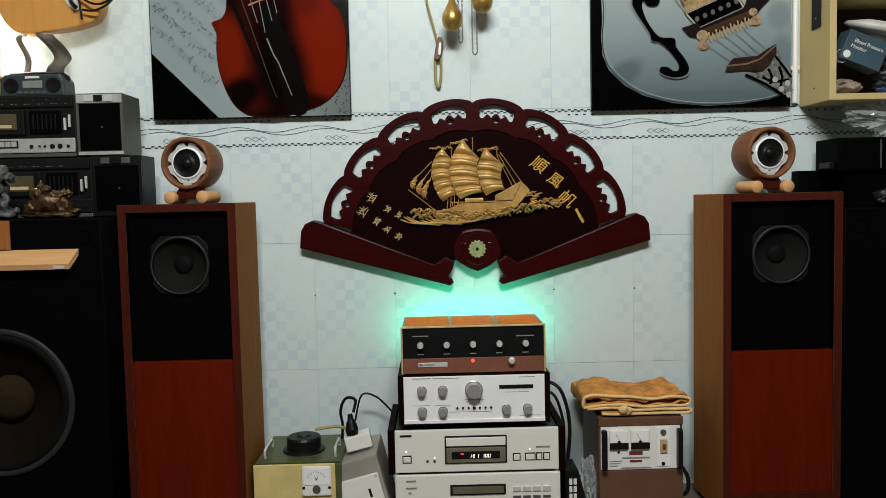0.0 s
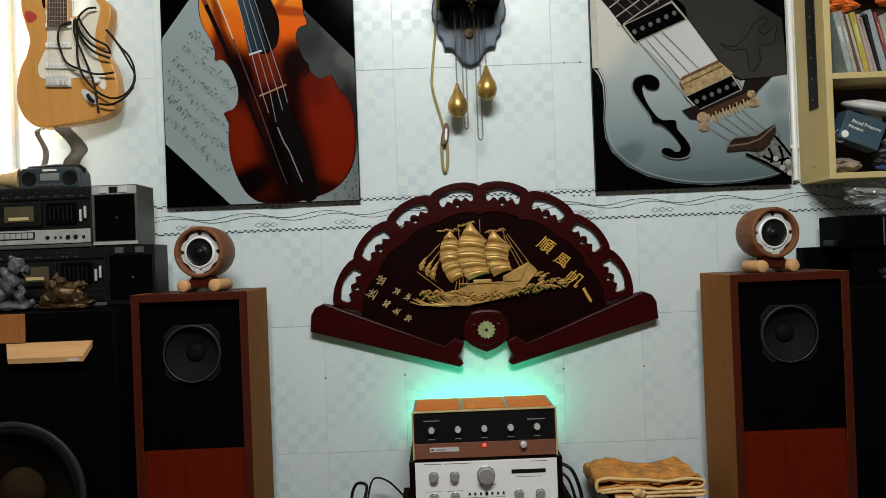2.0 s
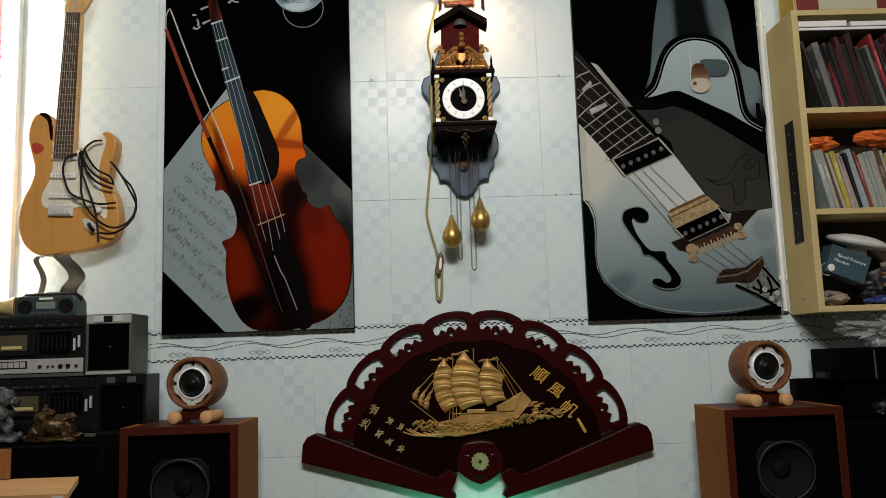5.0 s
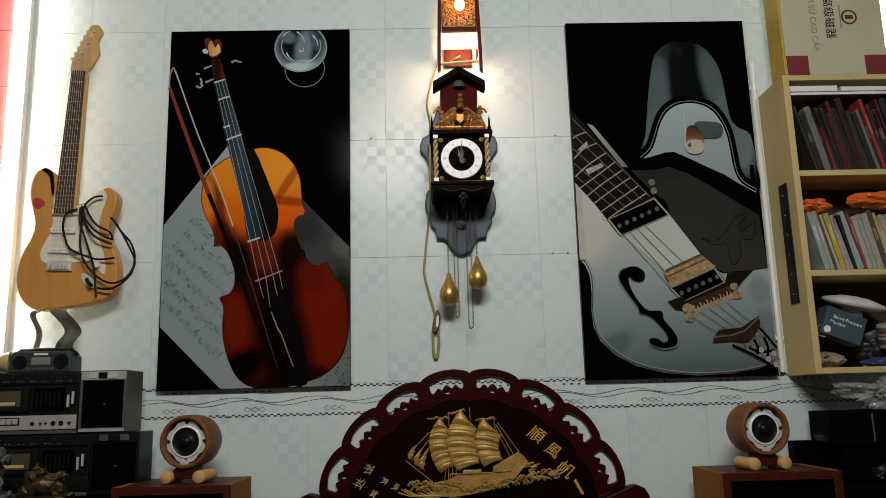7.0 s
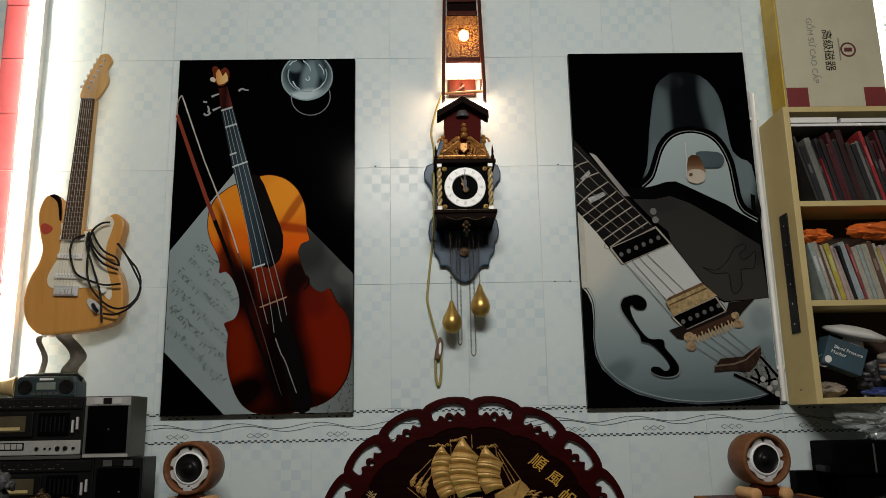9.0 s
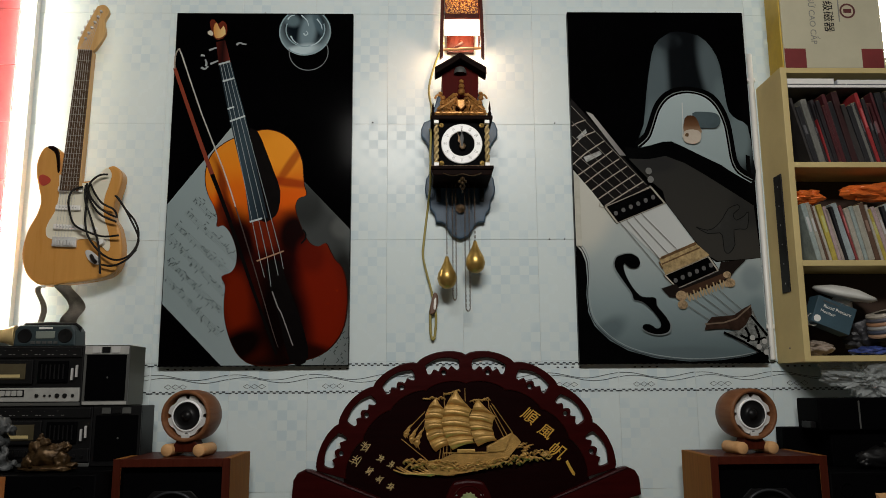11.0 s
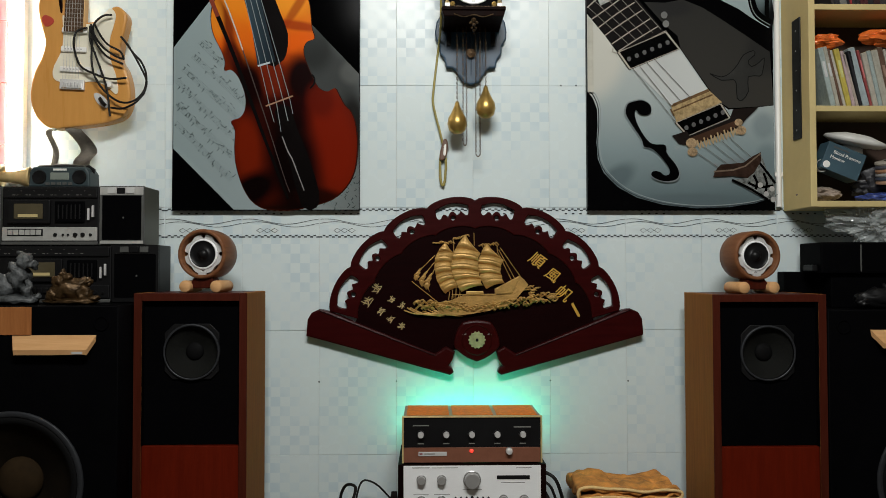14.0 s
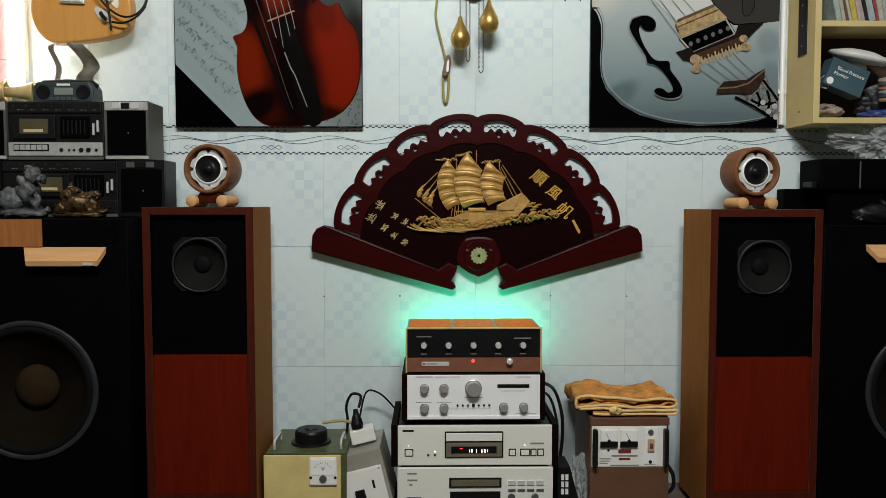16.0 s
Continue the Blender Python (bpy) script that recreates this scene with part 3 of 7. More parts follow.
amp = thing("amplifier", "silver stereo amplifier with round knobs in dark case", "amplifier", (-0.021, -0.297, 0.289))
part("case", box(-0.213, 0.213, 0.004, 0.27, 0.008, 0.149, 0.003), DARKWOOD, amp)
part("front_panel", box(-0.197, 0.197, 0.0, 0.0038, 0.014, 0.146, 0.0015), SILVER, amp)
part("lower_lip", box(-0.197, 0.197, -0.004, 0.0, 0.014, 0.024, 0.001), SILVER, amp)
for s in (-1, 1):
    part("foot", box(s * 0.17 - 0.015, s * 0.17 + 0.015, 0.03, 0.07, 0, 0.008), BLACKPLASTIC, amp)
for x, z, r in ((-0.146, 0.107, 0.0125), (-0.088, 0.107, 0.0125), (-0.146, 0.048, 0.0125), (-0.088, 0.048, 0.0125), (0.089, 0.05, 0.0125), (0.148, 0.05, 0.0125), (-0.001, 0.107, 0.023)):
    kb = knob(amp, x, 0, z, r, 0.018 if r < 0.02 else 0.026, KNOBMETAL)
    part("grip", lathe([(r * 1.02, 0.003), (r * 1.02, 0.008), (r * 0.99, 0.009)], 28, facing(x, 0, z)), GREYPLASTIC, kb)
for i, r in enumerate((0.003, 0.003, 0.003, 0.0045, 0.003, 0.003, 0.003)):
    part("push_switch", lathe([(0, 0), (r, 0), (r, 0.004), (0, 0.004)], 14, facing(-0.048 + i * 0.0157, 0, 0.0555)), BLACKPLASTIC, amp)
part("lever_slot", box(0.07, 0.165, -0.0015, 0, 0.107, 0.118, 0.001), BLACKPLASTIC, amp)
for x, w, z, h in ((-0.172, 0.05, 0.1395, 0.0022), (-0.116, 0.075, 0.1395, 0.0016), (0.125, 0.045, 0.1385, 0.0016), (0.082, 0.07, 0.097, 0.0012), (-0.17, 0.045, 0.064, 0.0012), (-0.11, 0.045, 0.064, 0.0012), (-0.07, 0.12, 0.044, 0.001), (0.125, 0.06, 0.03, 0.0012), (-0.028, 0.055, 0.078, 0.001)):
    part("print_bar", box(x, x + w, -0.0006, 0, z, z + h), INKGREY, amp)

pre = thing("preamplifier", "vintage preamplifier with black dial strip and orange mesh top", "preamplifier", (-0.0205, -0.285, 0.439))
part("case", box(-0.198, 0.198, 0.006, 0.185, 0.003, 0.132, 0.003), COPPER, pre)
part("top_plate", box(-0.198, 0.198, 0.0065, 0.185, 0.1322, 0.135, 0.001), COPPER, pre)
for x0, x1 in ((-0.19, -0.066), (-0.056, 0.062), (0.072, 0.19)):
    part("vent_mesh", box(x0, x1, 0.012, 0.178, 0.1352, 0.1368, 0.0005, 1), ORANGEMESH, pre)
part("trim_frame", slab([(-0.202, 0.002), (-0.202, 0.136), (0.202, 0.136), (0.202, 0.002), (0.197, 0.002), (0.197, 0.1315), (-0.197, 0.1315), (-0.197, 0.002)], 0.006, -0.006, bevel=0.001), PALEBRASS, pre)
for s in (-1, 1):
    part("foot", box(s * 0.17 - 0.012, s * 0.17 + 0.012, 0.03, 0.06, -0.004, 0.003), BLACKPLASTIC, pre)
part("dial_strip", box(-0.1965, 0.1965, -0.001, 0.0058, 0.046, 0.131, 0.001), BLACKPLASTIC, pre)
part("lower_plate", box(-0.1965, 0.1965, -0.002, 0.0058, 0.003, 0.0455, 0.001), COPPER, pre)
for i in range(5):
    kb = knob(pre, -0.148 + i * 0.0735, -0.001, 0.083, 0.0085, 0.016, CHROME)
    part("skirt", lathe([(0.0125, 0), (0.0125, 0.0025), (0.009, 0.003)], 24, facing(-0.148 + i * 0.0735, -0.001, 0.083)), BLACKPLASTIC, kb)
    part("print_bar", box(-0.148 + i * 0.0735 - 0.009, -0.148 + i * 0.0735 + 0.009, -0.0016, -0.001, 0.0555, 0.058), INKGREY, pre)
part("print_bar", box(-0.17, -0.125, -0.0016, -0.001, 0.107, 0.1095), INKGREY, pre)
part("print_bar", box(0.12, 0.17, -0.0016, -0.001, 0.102, 0.105), INKGREY, pre)
part("volume_knob", lathe([(0, 0), (0.0105, 0), (0.0095, 0.014), (0.0075, 0.016), (0, 0.016)], 24, facing(0.106, -0.002, 0.036)), CHROME, pre, smooth=True)
part("red_lamp", lathe([(0.0055, 0), (0.005, 0.003), (0, 0.005)], 16, facing(-0.002, -0.002, 0.036)), REDGLOW, pre)
badge = part("badge", box(-0.155, -0.073, -0.004, -0.002, 0.022, 0.034, 0.002), CHROME, pre)
part("badge_bar", box(-0.152, -0.143, -0.0045, -0.004, 0.0262, 0.03), DARKRED, badge)
part("badge_bar", box(-0.138, -0.108, -0.0045, -0.004, 0.0265, 0.0297), INKGREY, badge)

# Added glowing strip stands in for green light leaking under the preamplifier.
leak = thing("green_leak", "added green glow standing in for light leaking above amplifier", "light strip", (-0.016, -0.268, 0.4385))
part("diffuser", box(-0.028, 0.045, 0.0, 0.008, 0.0, 0.0012, 0.0003), glow("green_leak_glow", (0.02, 1.0, 0.4), 0.5), leak)

# ---- beside the stack ----
var = thing("variable_transformer", "olive and cream variable transformer with black dial on top", "transformer", (-0.52, -0.3, 0))
part("front_plate", box(-0.124, 0.105, 0.0, 0.006, 0.0, 0.197, 0.003), YELLOWED, var)
bm = bmesh.new()
bm = box(-0.122, 0.12, 0.0065, 0.27, 0.0, 0.195, 0.004, bm=bm)
part("case", bm, GREEN_ENAMEL, var)
part("top_plate", box(-0.12, 0.118, 0.012, 0.265, 0.1955, 0.2, 0.002), GREEN_ENAMEL, var)
part("dial_base", lathe([(0, 0), (0.062, 0), (0.06, 0.006), (0.05, 0.008), (0, 0.008)], 36, pose(-0.0, 0.12, 0.2)), BLACKPLASTIC, var)
part("dial_knob", lathe([(0.05, 0), (0.05, 0.028), (0.046, 0.034), (0.02, 0.035), (0.018, 0.038), (0, 0.038)], 36, pose(-0.0, 0.12, 0.208)), BLACKPLASTIC, var)
for x in (-0.1, 0.1):
    part("handle", tube([(x, 0.05, 0.2), (x, 0.05, 0.222), (x, 0.1, 0.226), (x, 0.15, 0.222), (x, 0.15, 0.2)], 0.004, 8), CHROME, var)
mt = part("meter", box(0.012, 0.094, -0.008, 0.0, 0.108, 0.192, 0.004), WHITEPL, var)
part("meter_face", box(0.018, 0.088, -0.0095, -0.008, 0.14, 0.187, 0.001), DIAL, mt)
part("letter", lettering("V", 0.017, facing(0.053, -0.0098, 0.158)), BLACKPLASTIC, mt)
part("pointer_hub", disc(0.053, -0.008, 0.128, 0.011, 0.004), GREYPLASTIC, mt)
for s in (-1, 1):
    part("screw", disc(0.053 + s * 0.036, -0.008, 0.132, 0.004, 0.002), BLACKPLASTIC, mt)
arc = bmesh.new()
for k in range(9):
    a = math.radians(150 - k * 15)
    arc = stroke([(0.053 + 0.024 * math.cos(a), 0.15 + 0.024 * math.sin(a)), (0.053 + 0.03 * math.cos(a), 0.15 + 0.03 * math.sin(a))], 0.0012, -0.0098, arc)
part("scale_marks", arc, BLACKPLASTIC, mt)

swb = thing("switch_box", "tilted grey metal box with a white switch plate", "switch box", (-0.321, -0.27, 0.0))
swb.rotation_euler = (0, radians(-14), 0)
part("case", box(-0.075, 0.07, 0.0, 0.2, 0.026, 0.2, 0.004), mat("grey_enamel", (0.3, 0.28, 0.24), 0.5), swb)
part("switch_plate", box(-0.078, 0.06, -0.006, -0.0003, 0.03, 0.15, 0.004), WHITEPL, swb)
part("rocker_switch", box(-0.035, -0.005, -0.014, -0.006, 0.05, 0.09, 0.003), BLACKPLASTIC, swb)
part("slot", box(0.022, 0.029, -0.0066, -0.006, 0.085, 0.11), BLACKPLASTIC, swb)
for x in (-0.07, 0.052):
    for z in (0.038, 0.142):
        part("screw", disc(x, -0.006, z, 0.004, 0.0015), CHROME, swb)
adp = thing("plug_adapter", "white plastic plug adapter on the grey box", "adapter", (-0.351, -0.2, 0.207))
adp.rotation_euler = (0, radians(-12), radians(6))
part("block", box(-0.04, 0.036, -0.02, 0.03, 0.002, 0.045, 0.004), WHITEPL, adp)
part("plug", lathe([(0.017, 0), (0.019, 0.015), (0.014, 0.035), (0.009, 0.045), (0.007, 0.06), (0, 0.06)], 20, pose(-0.014, 0.0, 0.0455, -8, 6, 0)), BLACKPLASTIC, adp, "black rubber mains plug")
cb = thing("power_cable", "black mains cable looping to the plug", "cable", (-0.366, -0.15, 0.3))
part("lead", tube([(-0.005, -0.045, 0.012), (0.0, -0.03, 0.045), (-0.03, -0.01, 0.045), (-0.05, 0.02, 0.0), (-0.05, 0.06, -0.06), (-0.06, 0.08, -0.14)], 0.0045), CABLE, cb)
part("thin_lead", tube([(-0.01, 0.05, -0.04), (0.01, 0.06, 0.035), (0.05, 0.07, 0.03), (0.09, 0.08, -0.01), (0.13, 0.08, -0.06)], 0.003), CABLE, cb)
yc = thing("yellow_cable", "yellow flex running across the transformer top", "cable", (-0.436, -0.15, 0.21))
part("lead", tube([(-0.05, -0.03, 0.05), (0.01, -0.02, 0.054), (0.04, -0.015, 0.045), (0.055, 0.0, 0.02), (0.055, 0.02, -0.05)], 0.0045), CABLEYEL, yc)
kc = thing("interconnect_cable", "thick black cables behind the stack", "cable", (0.234, -0.12, 0.2))
part("lead", tube([(-0.03, 0.02, 0.17), (0.01, 0.0, 0.15), (0.035, 0.0, 0.08), (0.04, 0.0, 0.0), (0.03, 0.0, -0.1), (0.03, 0.02, -0.2)], 0.0055), CABLE, kc)
part("lead", tube([(-0.03, 0.03, 0.14), (0.0, 0.015, 0.12), (0.02, 0.015, 0.06), (0.025, 0.015, 0.0), (0.02, 0.015, -0.2)], 0.0045), CABLE, kc)
rm = thing("cassette_rack", "small black rack with white slots beside the players", "rack", (0.262, -0.26, 0))
part("body", slab([(-0.026, 0), (0.05, 0), (0.012, 0.145), (-0.026, 0.145)], 0.1, 0.0, bevel=0.003), BLACKPLASTIC, rm)
for i in range(3):
    for j in range(2):
        part("white_slot", box(-0.015 + j * 0.013, -0.006 + j * 0.013, -0.0015, 0.0, 0.06 + i * 0.022, 0.077 + i * 0.022), WHITEPL, rm)

reg = thing("voltage_stabiliser", "brown voltage stabiliser with white panel and two meters", "stabiliser", (0.446, -0.285, 0))
part("case", box(-0.118, 0.122, 0.008, 0.24, 0.01, 0.302, 0.006), RUST, reg)
part("lower_front", box(-0.117, 0.121, 0.0, 0.0078, 0.01, 0.15, 0.002), RUST, reg)
part("front_panel", box(-0.112, 0.113, 0.0, 0.0075, 0.152, 0.277, 0.002), WHITEPL, reg)
part("top_lip", box(-0.117, 0.121, -0.002, 0.0078, 0.278, 0.301, 0.002), RUST, reg)
for s in (-1, 1):
    part("handle", box(s * 0.106 - 0.007 + 0.002, s * 0.106 + 0.007 + 0.002, -0.024, -0.0005, 0.156, 0.27, 0.005), BLACKPLASTIC, reg)
    part("foot", box(s * 0.08 - 0.015, s * 0.08 + 0.015, 0.03, 0.06, 0, 0.01), BLACKPLASTIC, reg)
for i in range(2):
    x = -0.088 + i * 0.06
    m_ = part("meter", box(x, x + 0.053, -0.006, -0.0005, 0.213, 0.267, 0.002), WHITEPL, reg)
    part("meter_base", box(x, x + 0.053, -0.008, -0.0062, 0.213, 0.231, 0.001), BLACKPLASTIC, m_)
    part("meter_face", box(x + 0.004, x + 0.049, -0.0072, -0.0062, 0.232, 0.264), DIAL, m_)
    part("pointer_hub", lathe([(0.005, 0), (0.004, 0.002), (0, 0.003)], 16, facing(x + 0.0265, -0.0074, 0.233)), BLACKPLASTIC, m_)
    part("pointer", stroke([(x + 0.027, 0.238), (x + 0.018, 0.256)], 0.001, -0.0076), BLACKPLASTIC, m_)
part("breaker_bay", box(0.046, 0.083, -0.0025, -0.0005, 0.16, 0.272, 0.001), DIAL, reg)
part("breaker", box(0.055, 0.075, -0.008, -0.0025, 0.2, 0.238, 0.002), mat("tan_breaker", (0.5, 0.33, 0.18), 0.5), reg)
part("breaker_toggle", box(0.06, 0.07, -0.013, -0.008, 0.213, 0.226, 0.002), RUST, reg)
part("lamp", disc(0.064, -0.0025, 0.258, 0.008, 0.004), GREYPLASTIC, reg)
part("button", disc(0.064, -0.0025, 0.168, 0.005, 0.003), BLACKPLASTIC, reg)
part("button", disc(-0.062, -0.0005, 0.203, 0.0035, 0.002), BLACKPLASTIC, reg)
part("maker_bar", box(-0.032, 0.006, -0.0012, -0.0004, 0.194, 0.205), DARKRED, reg)
for x, w, z, h, mm in ((-0.052, 0.078, 0.184, 0.004, INKGREY), (-0.03, 0.034, 0.173, 0.0065, DARKRED), (-0.088, 0.035, 0.176, 0.0025, INKGREY), (-0.088, 0.03, 0.169, 0.0025, INKGREY), (-0.088, 0.024, 0.162, 0.0025, INKGREY), (-0.055, 0.085, 0.1555, 0.003, INKGREY), (0.05, 0.028, 0.181, 0.0025, INKGREY)):
    part("print_bar", box(x, x + w, -0.0011, -0.0004, z, z + h), mm, reg)
part("cable", tube([(0.123, 0.03, 0.15), (0.14, 0.02, 0.12), (0.14, 0.02, 0.08), (0.122, 0.03, 0.06)], 0.006), CABLE, reg)


def folded_towel():
    t = thing("towel", "folded orange terry towel on the stabiliser", "towel", (0.438, -0.17, 0.302))
    # one strip folded back and forth, seen from its folded edge
    lines = [[(-0.1, 0.012), (0.0, 0.006), (0.12, 0.008), (0.152, 0.02), (0.14, 0.034), (0.05, 0.034), (-0.08, 0.034), (-0.14, 0.04)],
             [(-0.15, 0.042), (-0.05, 0.049), (0.06, 0.044), (0.135, 0.046), (0.152, 0.062), (0.135, 0.08), (0.05, 0.079), (-0.05, 0.088), (-0.11, 0.098), (-0.145, 0.09), (-0.152, 0.06), (-0.15, 0.046)]]
    for k, ln in enumerate(lines):
        pts = curve_points([Vector((a, 0, b * 0.66)) for a, b in ln], 8)
        bm = bmesh.new()
        rows_y = 25
        grid = []
        for j in range(rows_y):
            y = -0.105 + 0.2 * j / (rows_y - 1)
            row = []
            for i, p in enumerate(pts):
                w = noise.noise(Vector((p.x * 14, y * 9 + k * 7, p.z * 20)))
                e = 0.5 + 0.5 * j / (rows_y - 1)
                row.append(bm.verts.new((p.x + 0.006 * w * 0.5, y + 0.006 * noise.noise(Vector((p.x * 9, k, p.z * 30))), max(0.006, p.z + (0.011 * w + 0.007 * noise.noise(Vector((p.x * 50, y * 22, p.z * 30))) + 0.028 * (abs(noise.noise(Vector((p.x * 17 + y * 12, y * 16 - p.x * 6, k * 3 + p.z * 6)))) - 0.2)) * min(1, p.z / 0.03)))))
            grid.append(row)
        for a, b in zip(grid, grid[1:]):
            for i in range(len(pts) - 1):
                bm.faces.new((a[i], a[i + 1], b[i + 1], b[i]))
        bmesh.ops.recalc_face_normals(bm, faces=bm.faces)
        bmesh.ops.solidify(bm, geom=list(bm.faces), thickness=0.008)
        part("layer", bm, TOWEL, t, smooth=True)
        hem = [(p.x + 0.003 * noise.noise(Vector((p.x * 14, k, 0))), -0.107 + 0.004 * noise.noise(Vector((p.x * 9, k, p.z * 30))), max(0.008, p.z + 0.006 * noise.noise(Vector((p.x * 14, -0.95 + k * 7, p.z * 20))))) for p in pts]
        part("hem", tube(hem, 0.0045, 6, n=1), TOWELPALE, t, "paler stitched hem", smooth=True)
    bm = tube([(-0.05, -0.11, 0.02), (-0.03, -0.118, 0.03), (-0.045, -0.116, 0.018), (-0.02, -0.114, 0.022), (-0.03, -0.112, 0.012)], 0.008, 8)
    part("tassel", bm, TOWELPALE, t, smooth=True)
    return t


folded_towel()


# ---- carved fan ----
FX, FZ, FR = 0.005, 0.738, 0.492


def polar(r, deg):
    return (r * math.cos(math.radians(deg)), r * math.sin(math.radians(deg)))


def scallop(r, dip, lobes, a0, a1, n=14):
    out = []
    step = (a1 - a0) / lobes
    for k in range(lobes):
        for i in range(n):
            t = i / n
            out.append(polar(r - dip * (1 - math.sin(math.pi * t) ** 0.6), a0 + (k + t) * step))
    out.append(polar(r - dip, a1))
    return out


def fan():
    f = thing("carved_fan", "dark red lacquered wooden fan carved with a gilt sailing ship", "wall carving", (FX, -0.004, FZ))
    a0, a1, lobes = 15.0, 165.0, 8
    outer = scallop(FR + 0.008, 0.016, lobes, a0, a1)
    inner = scallop(0.402, 0.012, lobes, a0, a1)
    holes = []
    step = (a1 - a0) / lobes
    for k in range(lobes):
        mid = a0 + (k + 0.5) * step
        ring = []
        for i in range(13):
            t = -1 + 2 * i / 12
            ring.append(polar(0.479 - 0.013 * t * t, mid + t * 6.6))
        for a, r in ((6.3, 0.446), (5.2, 0.441), (4.3, 0.447), (3.6, 0.453), (2.6, 0.449), (1.9, 0.444), (1.2, 0.452), (0.2, 0.457), (-0.9, 0.453), (-1.7, 0.445), (-2.6, 0.449), (-3.4, 0.455), (-4.4, 0.447), (-5.3, 0.441), (-6.3, 0.446)):
            ring.append(polar(r - 0.004, mid + a * 1.06))
        holes.append(smooth2(ring, 3))
        c = polar(0.432, mid)
        holes.append([(c[0] + 0.0075 * math.cos(t * math.pi / 8), c[1] + 0.0075 * math.sin(t * math.pi / 8)) for t in range(16)])
    rim = outer + list(reversed(inner))
    part("pierced_rim", cut_board(rim, holes, -0.001, 0.015, 0.003), ROSEWOOD, f, "pierced scalloped border")
    ground_shape = scallop(0.408, 0.012, lobes, a0, a1) + [(-0.392, 0.06), (-0.2, -0.022), (-0.105, -0.016), (-0.08, 0.0), (0.08, 0.0), (0.105, -0.016), (0.2, -0.022), (0.392, 0.06)]
    part("ground", slab(ground_shape, -0.0005, -0.0115), ROSEDARK, f, "nearly black polished panel")
    # guard sticks at both ends
    for s in (-1, 1):
        g = [(-0.542, 0.048), (-0.538, 0.1), (-0.525, 0.122), (-0.5, 0.133), (-0.482, 0.13), (-0.13, -0.012), (-0.094, 0.012), (-0.066, -0.004), (-0.074, -0.03), (-0.086, -0.05), (-0.075, -0.058), (-0.07, -0.07), (-0.082, -0.079)]
        part("guard_stick", slab([(s * -a if s > 0 else a, b) for a, b in g], 0.0, -0.034, bevel=0.006), ROSEWOOD, f)
        br = [(-0.5, 0.131), (-0.3, 0.052), (-0.13, -0.014)]
        part("bead", tube([(s * -a if s > 0 else a, -0.033, b - 0.003) for a, b in br], 0.0018, 8, n=2), ROSEDARK, f)
    hub = []
    for k in range(48):
        a = 2 * math.pi * k / 48
        r = 0.07 - 0.007 * abs(math.sin(2.5 * a + math.pi / 4)) ** 0.7
        hub.append((0.004 + r * math.cos(a) * 1.12, 0.034 + r * math.sin(a)))
    part("hub", slab(hub, 0.0, -0.038, bevel=0.008), ROSEWOOD, f)
    part("hub_ring", lathe([(0.044, 0.038), (0.047, 0.041), (0.05, 0.038)], 36, facing(0.004, 0, 0.034)), ROSEWOOD, f)
    jade = [(0.004 + (0.026 + 0.0022 * math.cos(14 * 2 * math.pi * k / 112)) * math.cos(2 * math.pi * k / 112), 0.034 + (0.026 + 0.0022 * math.cos(14 * 2 * math.pi * k / 112)) * math.sin(2 * math.pi * k / 112)) for k in range(112)]
    ros = part("rosette", slab(jade, -0.038, -0.044, bevel=0.001), mat("pale_jade", (0.3, 0.34, 0.16), 0.4, 0.1, 0.3, 60, 0.3, 200), f, "pale green jade rosette")
    part("rosette_pin", lathe([(0.005, 0), (0.004, 0.003), (0, 0.003)], 14, facing(0.004, -0.044, 0.034)), BLACKPLASTIC, ros)
    for s in (-1, 1):
        part("hub_inlay", box(0.004 + s * 0.04 - 0.006, 0.004 + s * 0.04 + 0.006, -0.039, -0.0375, 0.052, 0.0535), CHROME, f)
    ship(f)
    verse(f)
    return f


def sail(parent, left, right, y):
    """A battened junk sail: bowed panels between the battens, from the peak down to the boom."""
    bm = bmesh.new()
    n, m = 12, 8
    last = None
    count = len(left) - 1
    for i in range(count * m + 1):
        k, f = min(i // m, count - 1), (i / m) - min(i // m, count - 1)
        row = []
        for j in range(n + 1):
            u = j / n
            nip = 0.003 * math.sin(math.pi * f)
            x0 = left[k][0] + (left[k + 1][0] - left[k][0]) * f - nip
            x1 = right[k][0] + (right[k + 1][0] - right[k][0]) * f - nip * 1.3
            z0 = left[k][1] + (left[k + 1][1] - left[k][1]) * f
            z1 = right[k][1] + (right[k + 1][1] - right[k][1]) * f
            sag = 0.005 * math.sin(math.pi * u)
            lift = 0.003 + 0.006 * math.sin(math.pi * u) ** 0.7 + 0.006 * (1 - abs(2 * f - 1)) + 0.0035 * abs(math.sin(2 * math.pi * f))
            lift *= min(1.0, abs(x1 - x0) / 0.05 + 0.08)
            row.append(bm.verts.new((x0 + (x1 - x0) * u, y - lift, z0 + (z1 - z0) * u + sag)))
        if last:
            for j in range(n):
                bm.faces.new((last[j], last[j + 1], row[j + 1], row[j]))
        last = row
    bmesh.ops.recalc_face_normals(bm, faces=bm.faces)
    bmesh.ops.solidify(bm, geom=list(bm.faces), thickness=0.002)
    return part("sail", bm, GILT, parent)


